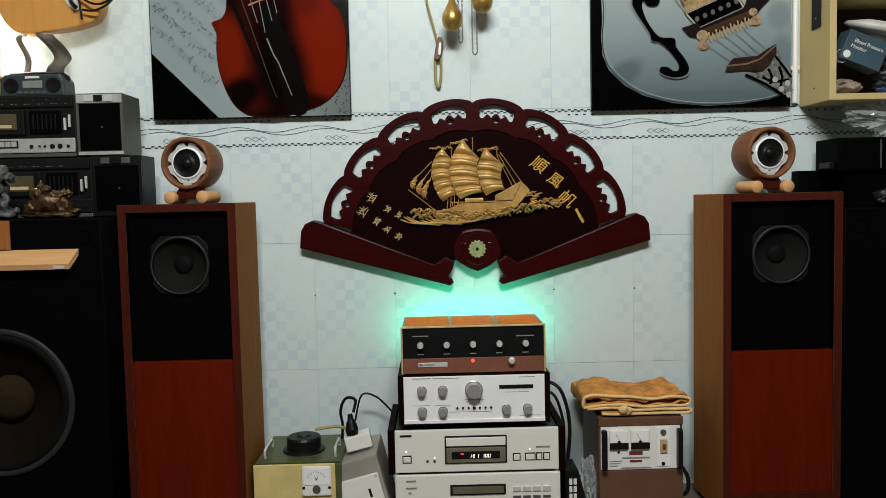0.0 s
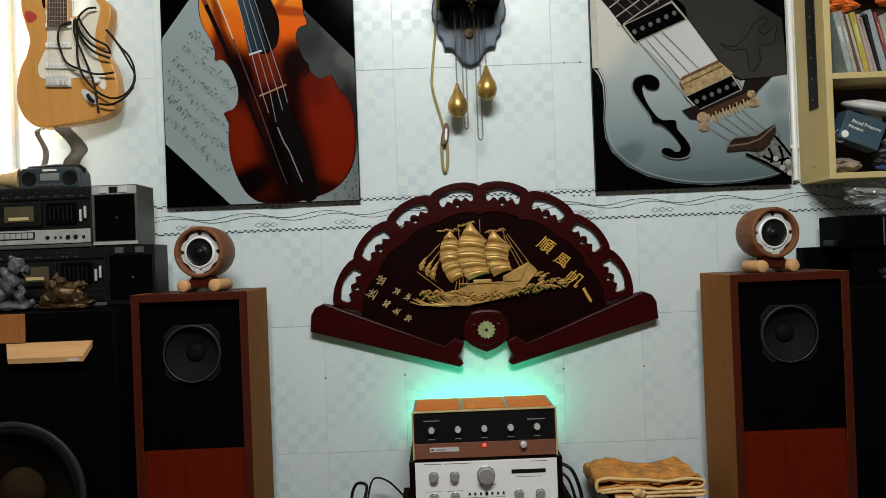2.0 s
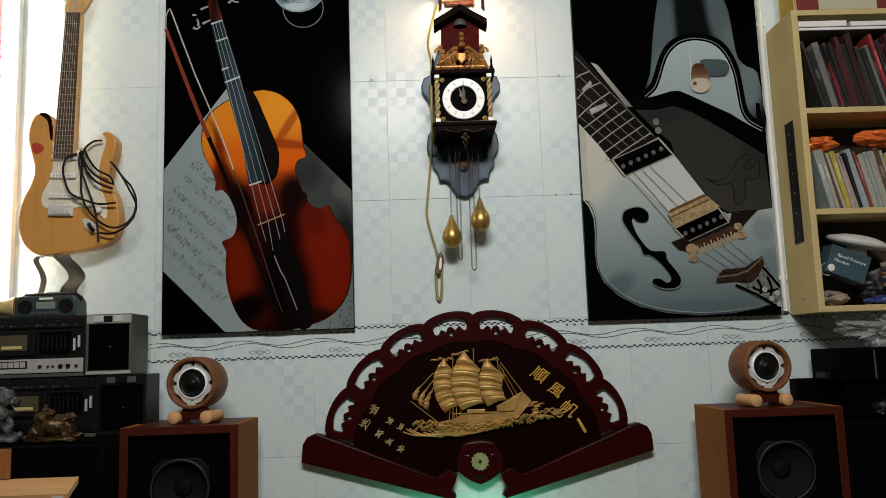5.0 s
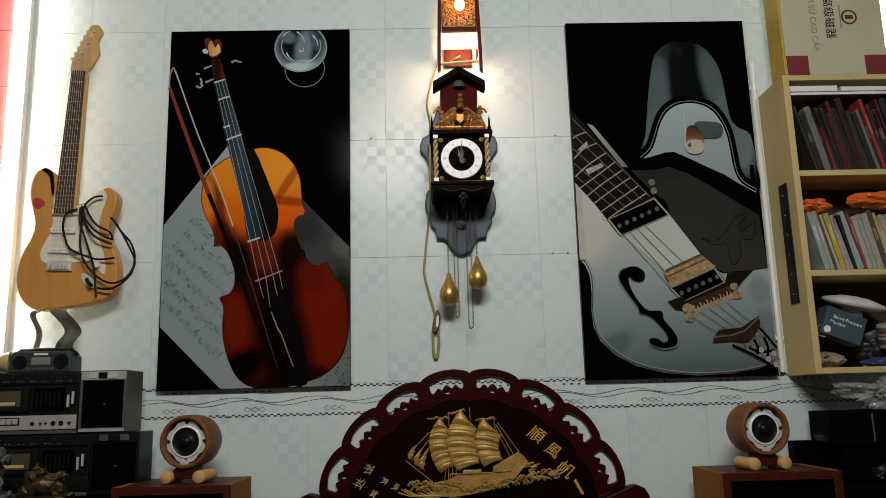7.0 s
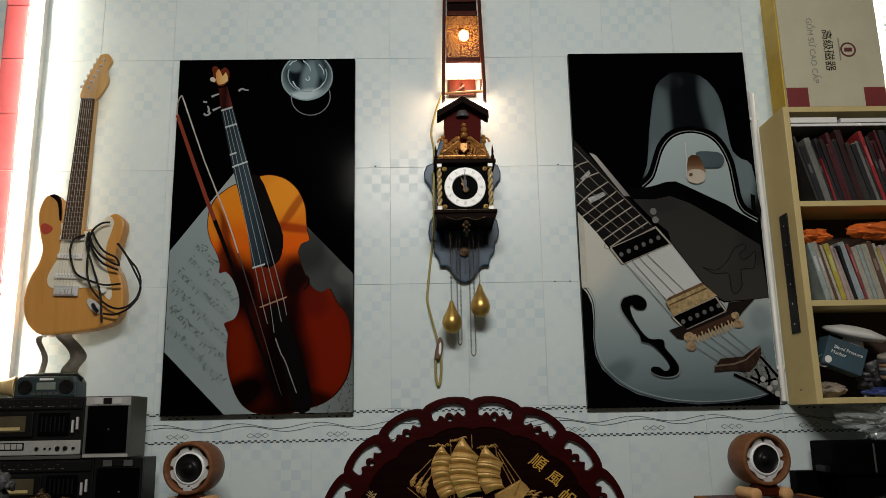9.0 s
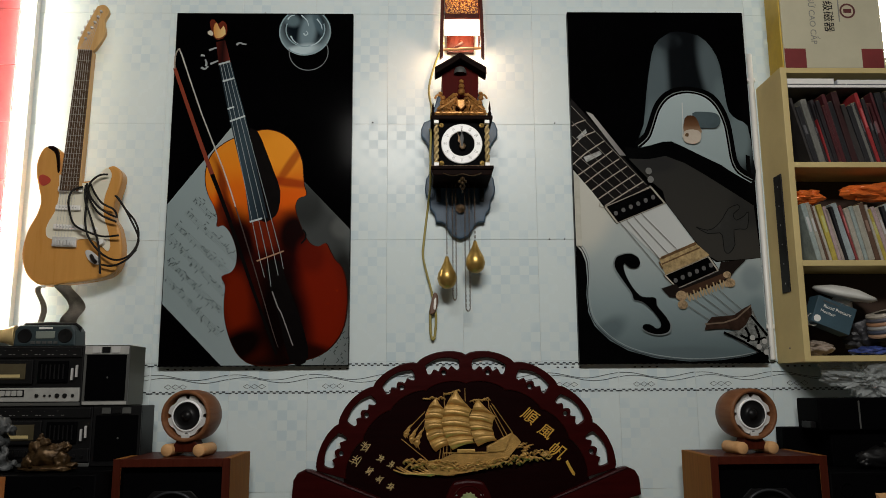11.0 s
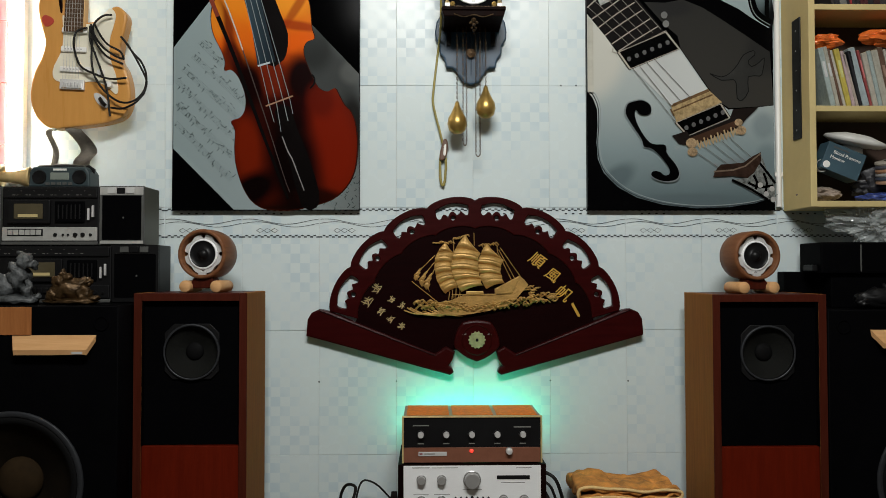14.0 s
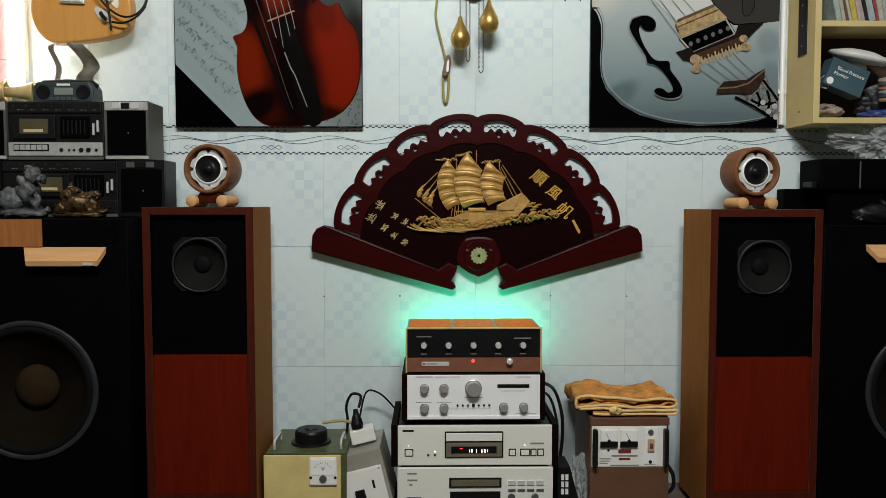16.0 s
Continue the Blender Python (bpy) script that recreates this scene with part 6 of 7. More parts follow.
def violin_picture():
    pic = Picture("glossy picture of a violin with bow on sheet music", -0.97, 1.189, 0.602, 1.2)
    paper = blobs("print_paper", [(0.0, (0.215, 0.272, 0.28)), (0.55, (0.25, 0.3, 0.31)), (0.85, (0.17, 0.195, 0.195)), (1.0, (0.12, 0.135, 0.135))], "X", 0.0, 0.6,
                  [(0.482, 0.420, 0.17, 0.2, 0, (0.02, 0.021, 0.02), 0.85), (0.453, 0.533, 0.09, 0.12, 0, (0.02, 0.022, 0.021), 0.9), (0.578, 0.272, 0.06, 0.16, 0, (0.012, 0.012, 0.011), 1.0), (0.574, 0.447, 0.05, 0.05, 0, (0.1, 0.105, 0.1), 0.6), (0.190, 0.757, 0.06, 0.08, 0, (0.3, 0.33, 0.32), 0.6)])
    pic.shape("sheet_music", [(200, 790), (2, 527), (3, 199), (198, 2), (600, 2), (600, 443), (445, 606)], paper)
    ink = P("ink", (0.038, 0.05, 0.05))
    rnd = random.Random(5)
    staves, dots = [], []
    rows_of_music = [(87, 546), (161, 470)], [(64, 501), (237, 340)], [(31, 461), (234, 275)], [(10, 423), (201, 227)], [(10, 344), (200, 168)], [(9, 283), (191, 98)], [(486, 38), (543, 2)], [(532, 75), (595, 7)], [(564, 114), (598, 70)]
    for (ax, az), (bx_, bz) in rows_of_music:
        length = math.hypot(bx_ - ax, bz - az)
        ux, uz = (bx_ - ax) / length, (bz - az) / length
        for j in range(-2, 3):
            staves.append([(ax - uz * j * 4, az + ux * j * 4), (bx_ - uz * j * 4, bz + ux * j * 4)])
        t = 3.0
        while t < length - 5:
            o = rnd.uniform(-11, 11)
            x, z = ax + ux * t - uz * o, az + uz * t + ux * o
            dots.append([(x, z), (x + ux * 4.5, z + uz * 4.5)])
            if rnd.random() < 0.75:
                h = rnd.uniform(5, 12) * rnd.choice((-1, 1))
                dots.append([(x + ux * 4, z + uz * 4), (x + ux * 4 - uz * h, z + uz * 4 + ux * h)])
            if rnd.random() < 0.2:
                w = rnd.uniform(6, 14)
                dots.append([(x - uz * 12, z + ux * 12), (x - uz * 12 + ux * w, z + ux * 12 + uz * w)])
            t += rnd.choice((4.5, 6, 8, 13, 20))
    pic.lines("stave_print", staves, 0.7, P("stave", (0.13, 0.165, 0.165)))
    pic.lines("note_print", dots, 2.2, ink)
    body = blobs("print_violin", [(0.0, (0.01, 0.002, 0.001)), (0.1, (0.09, 0.008, 0.002)), (0.42, (0.075, 0.006, 0.002)), (0.58, (0.2, 0.022, 0.003)), (0.68, (0.58, 0.085, 0.005)), (0.82, (0.66, 0.19, 0.012)), (1.0, (0.62, 0.23, 0.02))], "Z", 0.01, 0.8,
                 [(0.367, 0.706, 0.1, 0.1, 0, (0.74, 0.27, 0.02), 0.8), (0.400, 0.664, 0.02, 0.12, 32, (0.3, 0.05, 0.006), 0.8), (0.397, 0.600, 0.12, 0.022, 8, (0.28, 0.03, 0.004), 0.85), (0.407, 0.543, 0.07, 0.05, 0, (0.66, 0.1, 0.005), 0.8),
                  (0.172, 0.613, 0.022, 0.14, -22, (0.12, 0.015, 0.004), 0.9), (0.141, 0.623, 0.03, 0.1, -5, (0.6, 0.2, 0.015), 0.7), (0.233, 0.536, 0.045, 0.1, -14, (0.6, 0.12, 0.008), 0.7), (0.198, 0.496, 0.035, 0.1, -20, (0.05, 0.006, 0.003), 0.95), (0.168, 0.481, 0.03, 0.06, 0, (0.08, 0.01, 0.004), 0.8),
                  (0.250, 0.387, 0.07, 0.16, -12, (0.006, 0.001, 0.001), 1.0), (0.333, 0.414, 0.06, 0.13, -14, (0.11, 0.012, 0.004), 0.9), (0.418, 0.421, 0.08, 0.12, 0, (0.006, 0.001, 0.001), 1.0), (0.384, 0.312, 0.13, 0.09, 0, (0.012, 0.001, 0.001), 1.0), (0.303, 0.295, 0.08, 0.1, 0, (0.02, 0.003, 0.002), 0.9),
                  (0.517, 0.218, 0.11, 0.24, -8, (0.15, 0.009, 0.002), 0.95), (0.476, 0.356, 0.06, 0.08, -20, (0.09, 0.006, 0.002), 0.85), (0.243, 0.206, 0.06, 0.15, -6, (0.13, 0.01, 0.002), 0.9), (0.387, 0.150, 0.12, 0.26, -10, (0.003, 0.001, 0.001), 1.0), (0.256, 0.065, 0.13, 0.07, -30, (0.003, 0.001, 0.001), 1.0), (0.486, 0.033, 0.12, 0.05, 12, (0.012, 0.002, 0.001), 0.95)], noise_amt=0.025, scale=6)
    dk = P("dark", (0.004, 0.003, 0.003))
    outline = [(210, 751), (172, 728), (142, 699), (125, 655), (123, 604), (134, 560), (155, 519), (168, 481), (167, 452), (187, 455), (209, 434), (226, 397), (235, 360), (232, 324), (217, 300), (189, 288), (202, 257), (200, 207), (204, 154), (218, 101), (238, 56), (262, 26), (301, 6), (381, 2), (451, 16),
               (513, 37), (557, 75), (584, 127), (593, 199), (589, 271), (574, 317), (552, 342), (534, 375), (521, 396), (497, 385), (468, 398), (445, 440), (426, 488), (420, 522), (431, 547), (455, 558), (447, 590), (443, 629), (437, 677), (413, 729), (375, 765), (328, 781), (286, 777)]
    rim = [(300 + (a - 300) * 1.015, 400 + (b - 400) * 1.008) for a, b in outline]
    pic.shape("violin_rim", rim, P("rim", (0.03, 0.006, 0.003)), 3)
    pic.shape("violin_body", outline, body, 3)
    pic.shape("fingerboard_shadow", [(250, 770), (287, 777), (319, 707), (346, 639), (370, 572), (365, 506), (346, 479), (306, 472), (277, 611)], dk, 2)
    pic.shape("finger_board", [(149, 1012), (189, 1022), (245, 830), (299, 611), (331, 482), (273, 467), (252, 593), (195, 811)], graded("print_ebony", [(0, (0.012, 0.02, 0.026)), (0.5, (0.03, 0.05, 0.064)), (1, (0.012, 0.018, 0.024))], "X", 0.163, 0.317, noise_amt=0.1))
    pic.shape("tail_piece", [(328, 320), (374, 337), (397, 275), (440, 166), (472, 59), (465, 10), (416, 12), (378, 150)], dk, 2)
    pic.shape("end_button", [(426, 22), (460, 28), (458, 14), (430, 6)], dk, 2)
    pic.shape("neck", [(137, 1093), (167, 1101), (189, 1022), (149, 1010)], graded("print_neck", [(0, (0.05, 0.008, 0.005)), (0.5, (0.012, 0.004, 0.004)), (1, (0.1, 0.02, 0.015))], "X", 0.137, 0.185))
    pic.shape("scroll", [(112, 1167), (128, 1175), (140, 1159), (155, 1171), (171, 1155), (170, 1118), (146, 1101), (127, 1114)], P("scroll_dark", (0.11, 0.02, 0.01)), 2)
    pic.shape("scroll_light", [(126, 1146), (136, 1165), (149, 1138), (160, 1153), (168, 1122), (144, 1107), (131, 1114)], graded("print_scroll", [(0, (0.5, 0.22, 0.05)), (1, (0.62, 0.45, 0.2))], "X", 0.126, 0.168), 2)
    pic.shape("scroll_tip", [(107, 1130), (117, 1136), (126, 1126), (123, 1116), (111, 1120)], P("scroll_pale", (0.5, 0.46, 0.38)), 2)
    peg = P("peg", (0.27, 0.29, 0.3))
    pic.lines("pegs", [[(115, 1063), (128, 1069), (140, 1073)], [(121, 1014), (134, 1020), (147, 1026)], [(91, 1002), (103, 996), (114, 1006)], [(106, 1006), (108, 1018), (103, 1030)], [(88, 1045), (95, 1045), (101, 1043)], [(206, 1083), (217, 1091), (228, 1087), (240, 1085)]], 8, peg, 3, 5)
    string = P("string", (0.24, 0.27, 0.28))
    pic.lines("strings", [[(155, 1014), (311, 340), (327, 284)], [(164, 1016), (334, 347), (349, 254)], [(175, 1020), (356, 354), (371, 290)], [(185, 1022), (376, 363), (387, 312)]], 2.0, string)
    pic.lines("bridge", [[(300, 337), (386, 370)]], 5, P("bridge", (0.3, 0.17, 0.11)))
    pic.lines("nut", [[(149, 1012), (187, 1024)], [(165, 952), (204, 964)], [(185, 854), (207, 862)], [(195, 811), (245, 830)], [(273, 467), (313, 479)]], 6, P("nut", (0.42, 0.47, 0.48)))
    pic.lines("fine_tuner", [[(353, 238), (372, 189), (385, 166), (405, 114), (424, 64)]], 4, P("tuner", (0.22, 0.21, 0.21)), 3, 3)
    pic.lines("sound_hole", [[(447, 440), (456, 428), (455, 410), (442, 395)]], 5, dk, 4)
    pic.lines("bow_stick", [[(2, 999), (46, 881), (104, 728), (144, 628)]], 11, P("bow_red", (0.2, 0.04, 0.022)), 3, 14)
    pic.lines("bow_stick", [[(144, 628), (204, 481), (286, 259), (373, 36)]], 14, dk, 2, 8)
    pic.lines("bow_hair", [[(13, 1067), (24, 1045), (100, 837), (180, 645), (225, 518)]], 5, P("hair", (0.42, 0.41, 0.37)), 2, 4)
    pic.lines("bow_hair", [[(225, 518), (294, 313), (357, 115), (378, 58)]], 4, P("hair_dim", (0.06, 0.045, 0.042)), 2, 2)
    pic.lines("bow_tip", [[(2, 997), (2, 1041), (12, 1067), (18, 1059)]], 5, P("hair_tip", (0.3, 0.26, 0.22)), 2)

    def ell(cx, cz, rx, rz, a0=0, a1=360, n=40):
        return [(cx + rx * math.cos(math.radians(a0 + (a1 - a0) * k / n)), cz + rz * math.sin(math.radians(a0 + (a1 - a0) * k / n))) for k in range(n + 1)]
    gx, gz = (438, 1132)
    gl = P("glass_blue", (0.22, 0.31, 0.34))
    pic.shape("glass", ell(gx, gz, 89, 87, -226, 46), blobs("print_glass", [(0, (0.2, 0.28, 0.31)), (1, (0.27, 0.36, 0.39))], "Z", 1.05, 1.2,
                                    [(gx * MM, gz * MM + 0.016, 0.12, 0.115, 0, (0.005, 0.009, 0.013), 1.0), (gx * MM, gz * MM + 0.02, 0.1, 0.095, 0, (0.003, 0.006, 0.009), 1.0), (gx * MM + 0.01, gz * MM - 0.002, 0.04, 0.1, 8, (0.16, 0.23, 0.26), 0.85), (gx * MM - 0.045, gz * MM + 0.04, 0.04, 0.03, 20, (0.1, 0.15, 0.17), 0.9), (gx * MM + 0.045, gz * MM + 0.03, 0.02, 0.06, -20, (0.06, 0.1, 0.12), 0.9), (gx * MM - 0.02, gz * MM - 0.072, 0.09, 0.03, -15, (0.42, 0.52, 0.55), 0.9)], noise_amt=0.3, scale=40))
    pic.lines("glass_edge", [ell(gx, gz, 86, 84, -226, 46), ell(gx + 1, gz + 8, 66, 62, -200, 20)], 4, gl)
    pic.lines("glass_glint", [[(gx - 60, gz + 44), (gx - 50, gz + 56), (gx - 36, gz + 60)], [(gx - 5, gz - 6), (gx + 2, gz - 14), (gx + 10, gz - 6), (gx + 3, gz + 2)], [(gx - 48, gz - 16), (gx - 38, gz - 34), (gx - 22, gz - 46)], [(gx + 40, gz + 46), (gx + 54, gz + 26), (gx + 58, gz + 8)], [(gx - 14, gz + 60), (gx + 6, gz + 40), (gx + 12, gz + 20)], [(gx + 20, gz - 52), (gx + 44, gz - 40), (gx + 58, gz - 20)]], 5, P("glint", (0.4, 0.5, 0.54)), 3, 2)
    fx, fz = (452, 1058)
    pic.lines("glass_foot", [ell(fx, fz, 66, 66, -190, 35)], 3, P("foot", (0.17, 0.19, 0.2)))


def guitar_picture():
    pic = Picture("glossy grey picture of an archtop guitar close up", 0.371, 1.189, 0.613, 1.21)
    body = blobs("print_pale_body", [(0.0, (0.09, 0.125, 0.135)), (0.3, (0.2, 0.255, 0.265)), (0.62, (0.33, 0.375, 0.37)), (1.0, (0.42, 0.44, 0.42))], "Z", 0.03, 0.6,
                 [(0.041, 0.499, 0.12, 0.2, 20, (0.5, 0.49, 0.43), 0.8), (0.577, 0.276, 0.05, 0.06, 0, (0.12, 0.16, 0.18), 0.5), (0.588, 0.166, 0.05, 0.07, 0, (0.1, 0.14, 0.16), 0.5), (0.473, 0.134, 0.1, 0.05, -20, (0.16, 0.19, 0.2), 0.6), (0.092, 0.102, 0.1, 0.05, -35, (0.08, 0.11, 0.12), 0.8), (0.339, 0.032, 0.22, 0.03, 0, (0.09, 0.12, 0.13), 0.8)], noise_amt=0.02, scale=5)
    far = blobs("print_far_body", [(0, (0.003, 0.004, 0.005)), (1, (0.004, 0.005, 0.006))], "X", 0.27, 0.56,
                [(0.297, 0.920, 0.06, 0.26, 5, (0.075, 0.1, 0.11), 1.0), (0.265, 0.782, 0.04, 0.14, 8, (0.1, 0.135, 0.145), 0.9), (0.494, 0.984, 0.055, 0.2, -10, (0.075, 0.1, 0.11), 1.0), (0.525, 0.892, 0.04, 0.1, -8, (0.1, 0.135, 0.145), 0.9), (0.345, 1.103, 0.06, 0.04, 0, (0.02, 0.026, 0.03), 0.8), (0.570, 0.761, 0.06, 0.14, 0, (0.12, 0.16, 0.17), 1.0), (0.366, 0.999, 0.03, 0.2, 0, (0.004, 0.005, 0.006), 0.9)], noise_amt=0.01)
    blk = P("soft_black", (0.001, 0.001, 0.0012))
    gr = blobs("print_guard", [(0, (0.036, 0.034, 0.03)), (1, (0.024, 0.024, 0.0225))], "Z", 0.36, 0.72, [(0.275, 0.664, 0.1, 0.04, 0, (0.02, 0.02, 0.02), 0.8), (0.581, 0.518, 0.08, 0.1, 0, (0.02, 0.02, 0.019), 0.8)])
    lite = P("pale_edge", (0.17, 0.195, 0.2))
    gold = P("gold", (0.36, 0.26, 0.13), 0.25, 0.5, 60)
    goldd = P("gold_dark", (0.13, 0.075, 0.035), 0.3, 0.5, 60)
    pic.shape("far_body", [(223, 720), (247, 802), (263, 922), (281, 1023), (299, 1088), (337, 1124), (377, 1139), (453, 1124), (498, 1077), (522, 1014), (532, 912), (542, 847), (571, 818), (602, 797), (612, 691), (612, 601), (516, 616), (336, 720)], far, 2)
    pic.shape("body", [(2, 642), (63, 567), (141, 458), (307, 528), (423, 358), (463, 329), (561, 337), (612, 343), (612, 40), (612, 4), (2, 4), (2, 384)], body)
    edge = [(2, 386), (19, 366), (32, 330), (34, 275), (30, 221), (34, 166), (53, 121), (99, 75), (160, 41), (248, 17), (355, 6), (462, 10), (544, 22), (612, 42)]
    pic.shape("lower_dark", edge + [(612, 2), (2, 2)], blk)
    pic.lines("binding", [[(a + 4, b + 4) for a, b in edge]], 3.5, P("binding", (0.045, 0.055, 0.06)), 3)
    pic.lines("binding_line", [[(a + 10, b + 9) for a, b in edge]], 2.5, P("binding_pale", (0.24, 0.28, 0.28)), 3)
    arch = [(227, 722), (259, 750), (276, 785), (300, 850), (330, 891), (369, 912), (418, 916), (464, 900), (499, 863), (523, 802), (532, 733), (539, 670), (558, 632), (601, 604)]
    pic.shape("horn", arch + [(599, 590), (536, 635), (501, 660), (447, 687), (374, 725), (338, 742), (309, 741), (261, 727)], graded("print_horn", [(0, (0.24, 0.3, 0.31)), (1, (0.33, 0.4, 0.41))], "Z", 0.62, 0.93, noise_amt=0.03), 0)
    pic.lines("horn_shadow", [[(a + (-7 if a < 430 else 7), b + 9) for a, b in arch]], 24, blk, 3)
    pic.lines("horn_edge", [arch], 7, blk, 3)
    pic.lines("horn_binding", [[(a + (-3 if a < 430 else 3), b + 4) for a, b in arch]], 3, P("horn_line", (0.17, 0.19, 0.19)), 3)
    pic.shape("side_port", [(587, 695), (601, 691), (601, 629), (586, 643)], blk)
    pic.shape("pick_guard", [(186, 686), (258, 684), (315, 693), (379, 668), (445, 627), (530, 570), (601, 529), (612, 344), (561, 339), (467, 333), (427, 358), (307, 531), (299, 570), (253, 610)], gr)
    pic.shape("guard_shadow", [(177, 722), (226, 718), (261, 727), (309, 741), (338, 742), (374, 725), (447, 687), (501, 660), (536, 635), (607, 592), (605, 517), (530, 568), (445, 625), (379, 666), (315, 691), (258, 680), (186, 682)], blk)
    bird = [(403, 447), (441, 436), (471, 450), (496, 479), (515, 509), (548, 523), (551, 508), (530, 490), (540, 470), (567, 485), (583, 499), (577, 454), (567, 439), (529, 437), (529, 388), (508, 359), (492, 367), (490, 408), (481, 427), (440, 425)]
    pic.shape("bird", bird, P("bird_grey", (0.03, 0.03, 0.028)), 2)
    pic.lines("bird_outline", [bird + bird[:1]], 3, P("bird_line", (0.009, 0.009, 0.009)), 2)
    pic.shape("fret_board", [(2, 895), (257, 583), (107, 515), (63, 567), (2, 652)], P("fret_black", (0.008, 0.007, 0.007)))
    pic.shape("neck_edge", [(52, 847), (74, 838), (181, 692), (160, 693)], graded("print_neck_edge", [(0, (0.34, 0.33, 0.31)), (1, (0.16, 0.15, 0.15))], "X", 0.059, 0.179))
    frets = [[(2, 795), (19, 806), (50, 817)], [(2, 724), (36, 758), (80, 776)], [(2, 662), (48, 703), (111, 744)], [(17, 624), (72, 663), (135, 709)], [(38, 596), (97, 641), (158, 681)], [(60, 571), (118, 613), (183, 655)], [(82, 543), (147, 587), (209, 627)], [(103, 519), (171, 563), (236, 603)], [(87, 531), (101, 512), (261, 587)]]
    pic.lines("frets", frets, 4, P("fret_metal", (0.3, 0.27, 0.23)), 2)
    for q in ([(16, 755), (48, 785), (53, 773), (27, 747)], [(38, 687), (93, 709), (100, 697), (46, 668)]):
        pic.shape("inlay", q, P("pearl", (0.3, 0.31, 0.3), 0.2, 0.8, 60))
    pic.lines("strings", [[(2, 867), (244, 591)], [(2, 811), (217, 580)], [(2, 759), (190, 568)], [(2, 708), (163, 556)], [(4, 665), (136, 543)]], 1.8, P("board_wire", (0.2, 0.18, 0.16)))
    pic.shape("plate", [(150, 461), (303, 524), (396, 391), (275, 339)], graded("print_plate", [(0, (0.4, 0.42, 0.41)), (1, (0.5, 0.52, 0.51))], "X", 0.15, 0.42, noise_amt=0.03))
    for q in ([(103, 516), (260, 583), (303, 528), (141, 461)], [(289, 285), (437, 347), (466, 301), (328, 242)]):
        cx, cz = sum(a for a, b in q) / 4, sum(b for a, b in q) / 4
        for nm, k, mm_ in (("pickup_edge", 1.06, blk), ("pickup_frame", 1.03, P("frame", (0.34, 0.31, 0.26))), ("pickup", 0.96, blk)):
            pic.shape(nm, [(cx + (a - cx) * k, cz + (b - cz) * k) for a, b in q], mm_, 0)
        for k in range(6):
            t = (k + 0.6) / 6.2
            x = q[0][0] + (q[1][0] - q[0][0]) * t + (q[3][0] - q[0][0]) * 0.52
            z = q[0][1] + (q[1][1] - q[0][1]) * t + (q[3][1] - q[0][1]) * 0.52
            pic.shape("pole", [(x + 7 * math.cos(a * math.pi / 5), z + 8 * math.sin(a * math.pi / 5)) for a in range(10)], P("pole", (0.1, 0.1, 0.1)))
    pic.shape("gold_bar", [(273, 341), (396, 393), (441, 352), (291, 287)], gold)
    pic.lines("gold_bar_edge", [[(277, 339), (398, 389)], [(281, 322), (410, 377)], [(272, 330), (283, 307)], [(279, 344), (397, 394)]], 5, goldd)
    pic.shape("bridge_dark", [(275, 242), (324, 258), (333, 242), (466, 298), (476, 329), (561, 337), (520, 298), (496, 267), (338, 209), (299, 215)], P("bridge_black", (0.012, 0.009, 0.008)))
    pic.shape("bridge_base", [(329, 233), (487, 293), (493, 275), (338, 211)], P("bridge_brown", (0.05, 0.026, 0.016)))
    for k in range(6):
        t = (k + 0.5) / 6
        a = (356, 210)
        b = (488, 260)
        x, z = a[0] + (b[0] - a[0]) * t, a[1] + (b[1] - a[1]) * t
        pic.lines("saddle", [[(x - 9, z + 14), (x - 1, z - 16), (x + 4, z + 12), (x + 11, z - 10)]], 5, P("saddle_gold", (0.4, 0.29, 0.16)), 2)
    for (x, z), s in (((339, 218), 1.1), ((342, 189), 1.0), ((494, 286), 0.8), ((502, 260), 1.0)):
        pic.shape("bridge_post", [(x + 17 * s * math.cos(a * math.pi / 6), z + 15 * s * math.sin(a * math.pi / 6)) for a in range(12)], P("post_gold", (0.34, 0.24, 0.14), 0.2, 0.7, 90))
    st = P("wire", (0.13, 0.125, 0.115))
    pic.lines("strings", [[(150, 461), (289, 285)], [(171, 470), (275, 339)], [(196, 480), (307, 353)], [(222, 491), (337, 367)], [(355, 188), (430, 135)], [(381, 205), (463, 145)], [(408, 216), (489, 151)], [(438, 225), (515, 158)], [(464, 236), (538, 168)]], 1.8, st)
    pic.shape("tail_frame", [(567, 178), (585, 130), (612, 97), (611, 37), (582, 34), (521, 68), (470, 98), (525, 105)], P("tail_grey", (0.16, 0.17, 0.165), 0.2, 0.9, 70))
    pic.lines("tail_frame_edge", [[(561, 153), (590, 116), (611, 87)], [(470, 98), (532, 68), (586, 34)], [(523, 89), (558, 74), (605, 80)], [(540, 114), (552, 89), (546, 67)], [(573, 120), (584, 88), (577, 52)]], 8, blk, 2)
    pic.shape("tail_piece", [(408, 107), (415, 127), (433, 148), (507, 154), (538, 175), (565, 189), (566, 160), (544, 123), (521, 104), (471, 111)], P("tail_wood", (0.032, 0.018, 0.013), 0.3, 0.5, 40))
    pic.lines("tail_edge", [[(411, 125), (473, 130), (514, 143), (565, 185)]], 5, P("tail_light", (0.15, 0.11, 0.08)))
    for x, z in ((562, 81), (581, 52), (600, 69), (604, 34)):
        pic.shape("screw", [(x + 9 * math.cos(a * math.pi / 5), z + 9 * math.sin(a * math.pi / 5)) for a in range(10)], P("screw_pale", (0.36, 0.36, 0.35)))
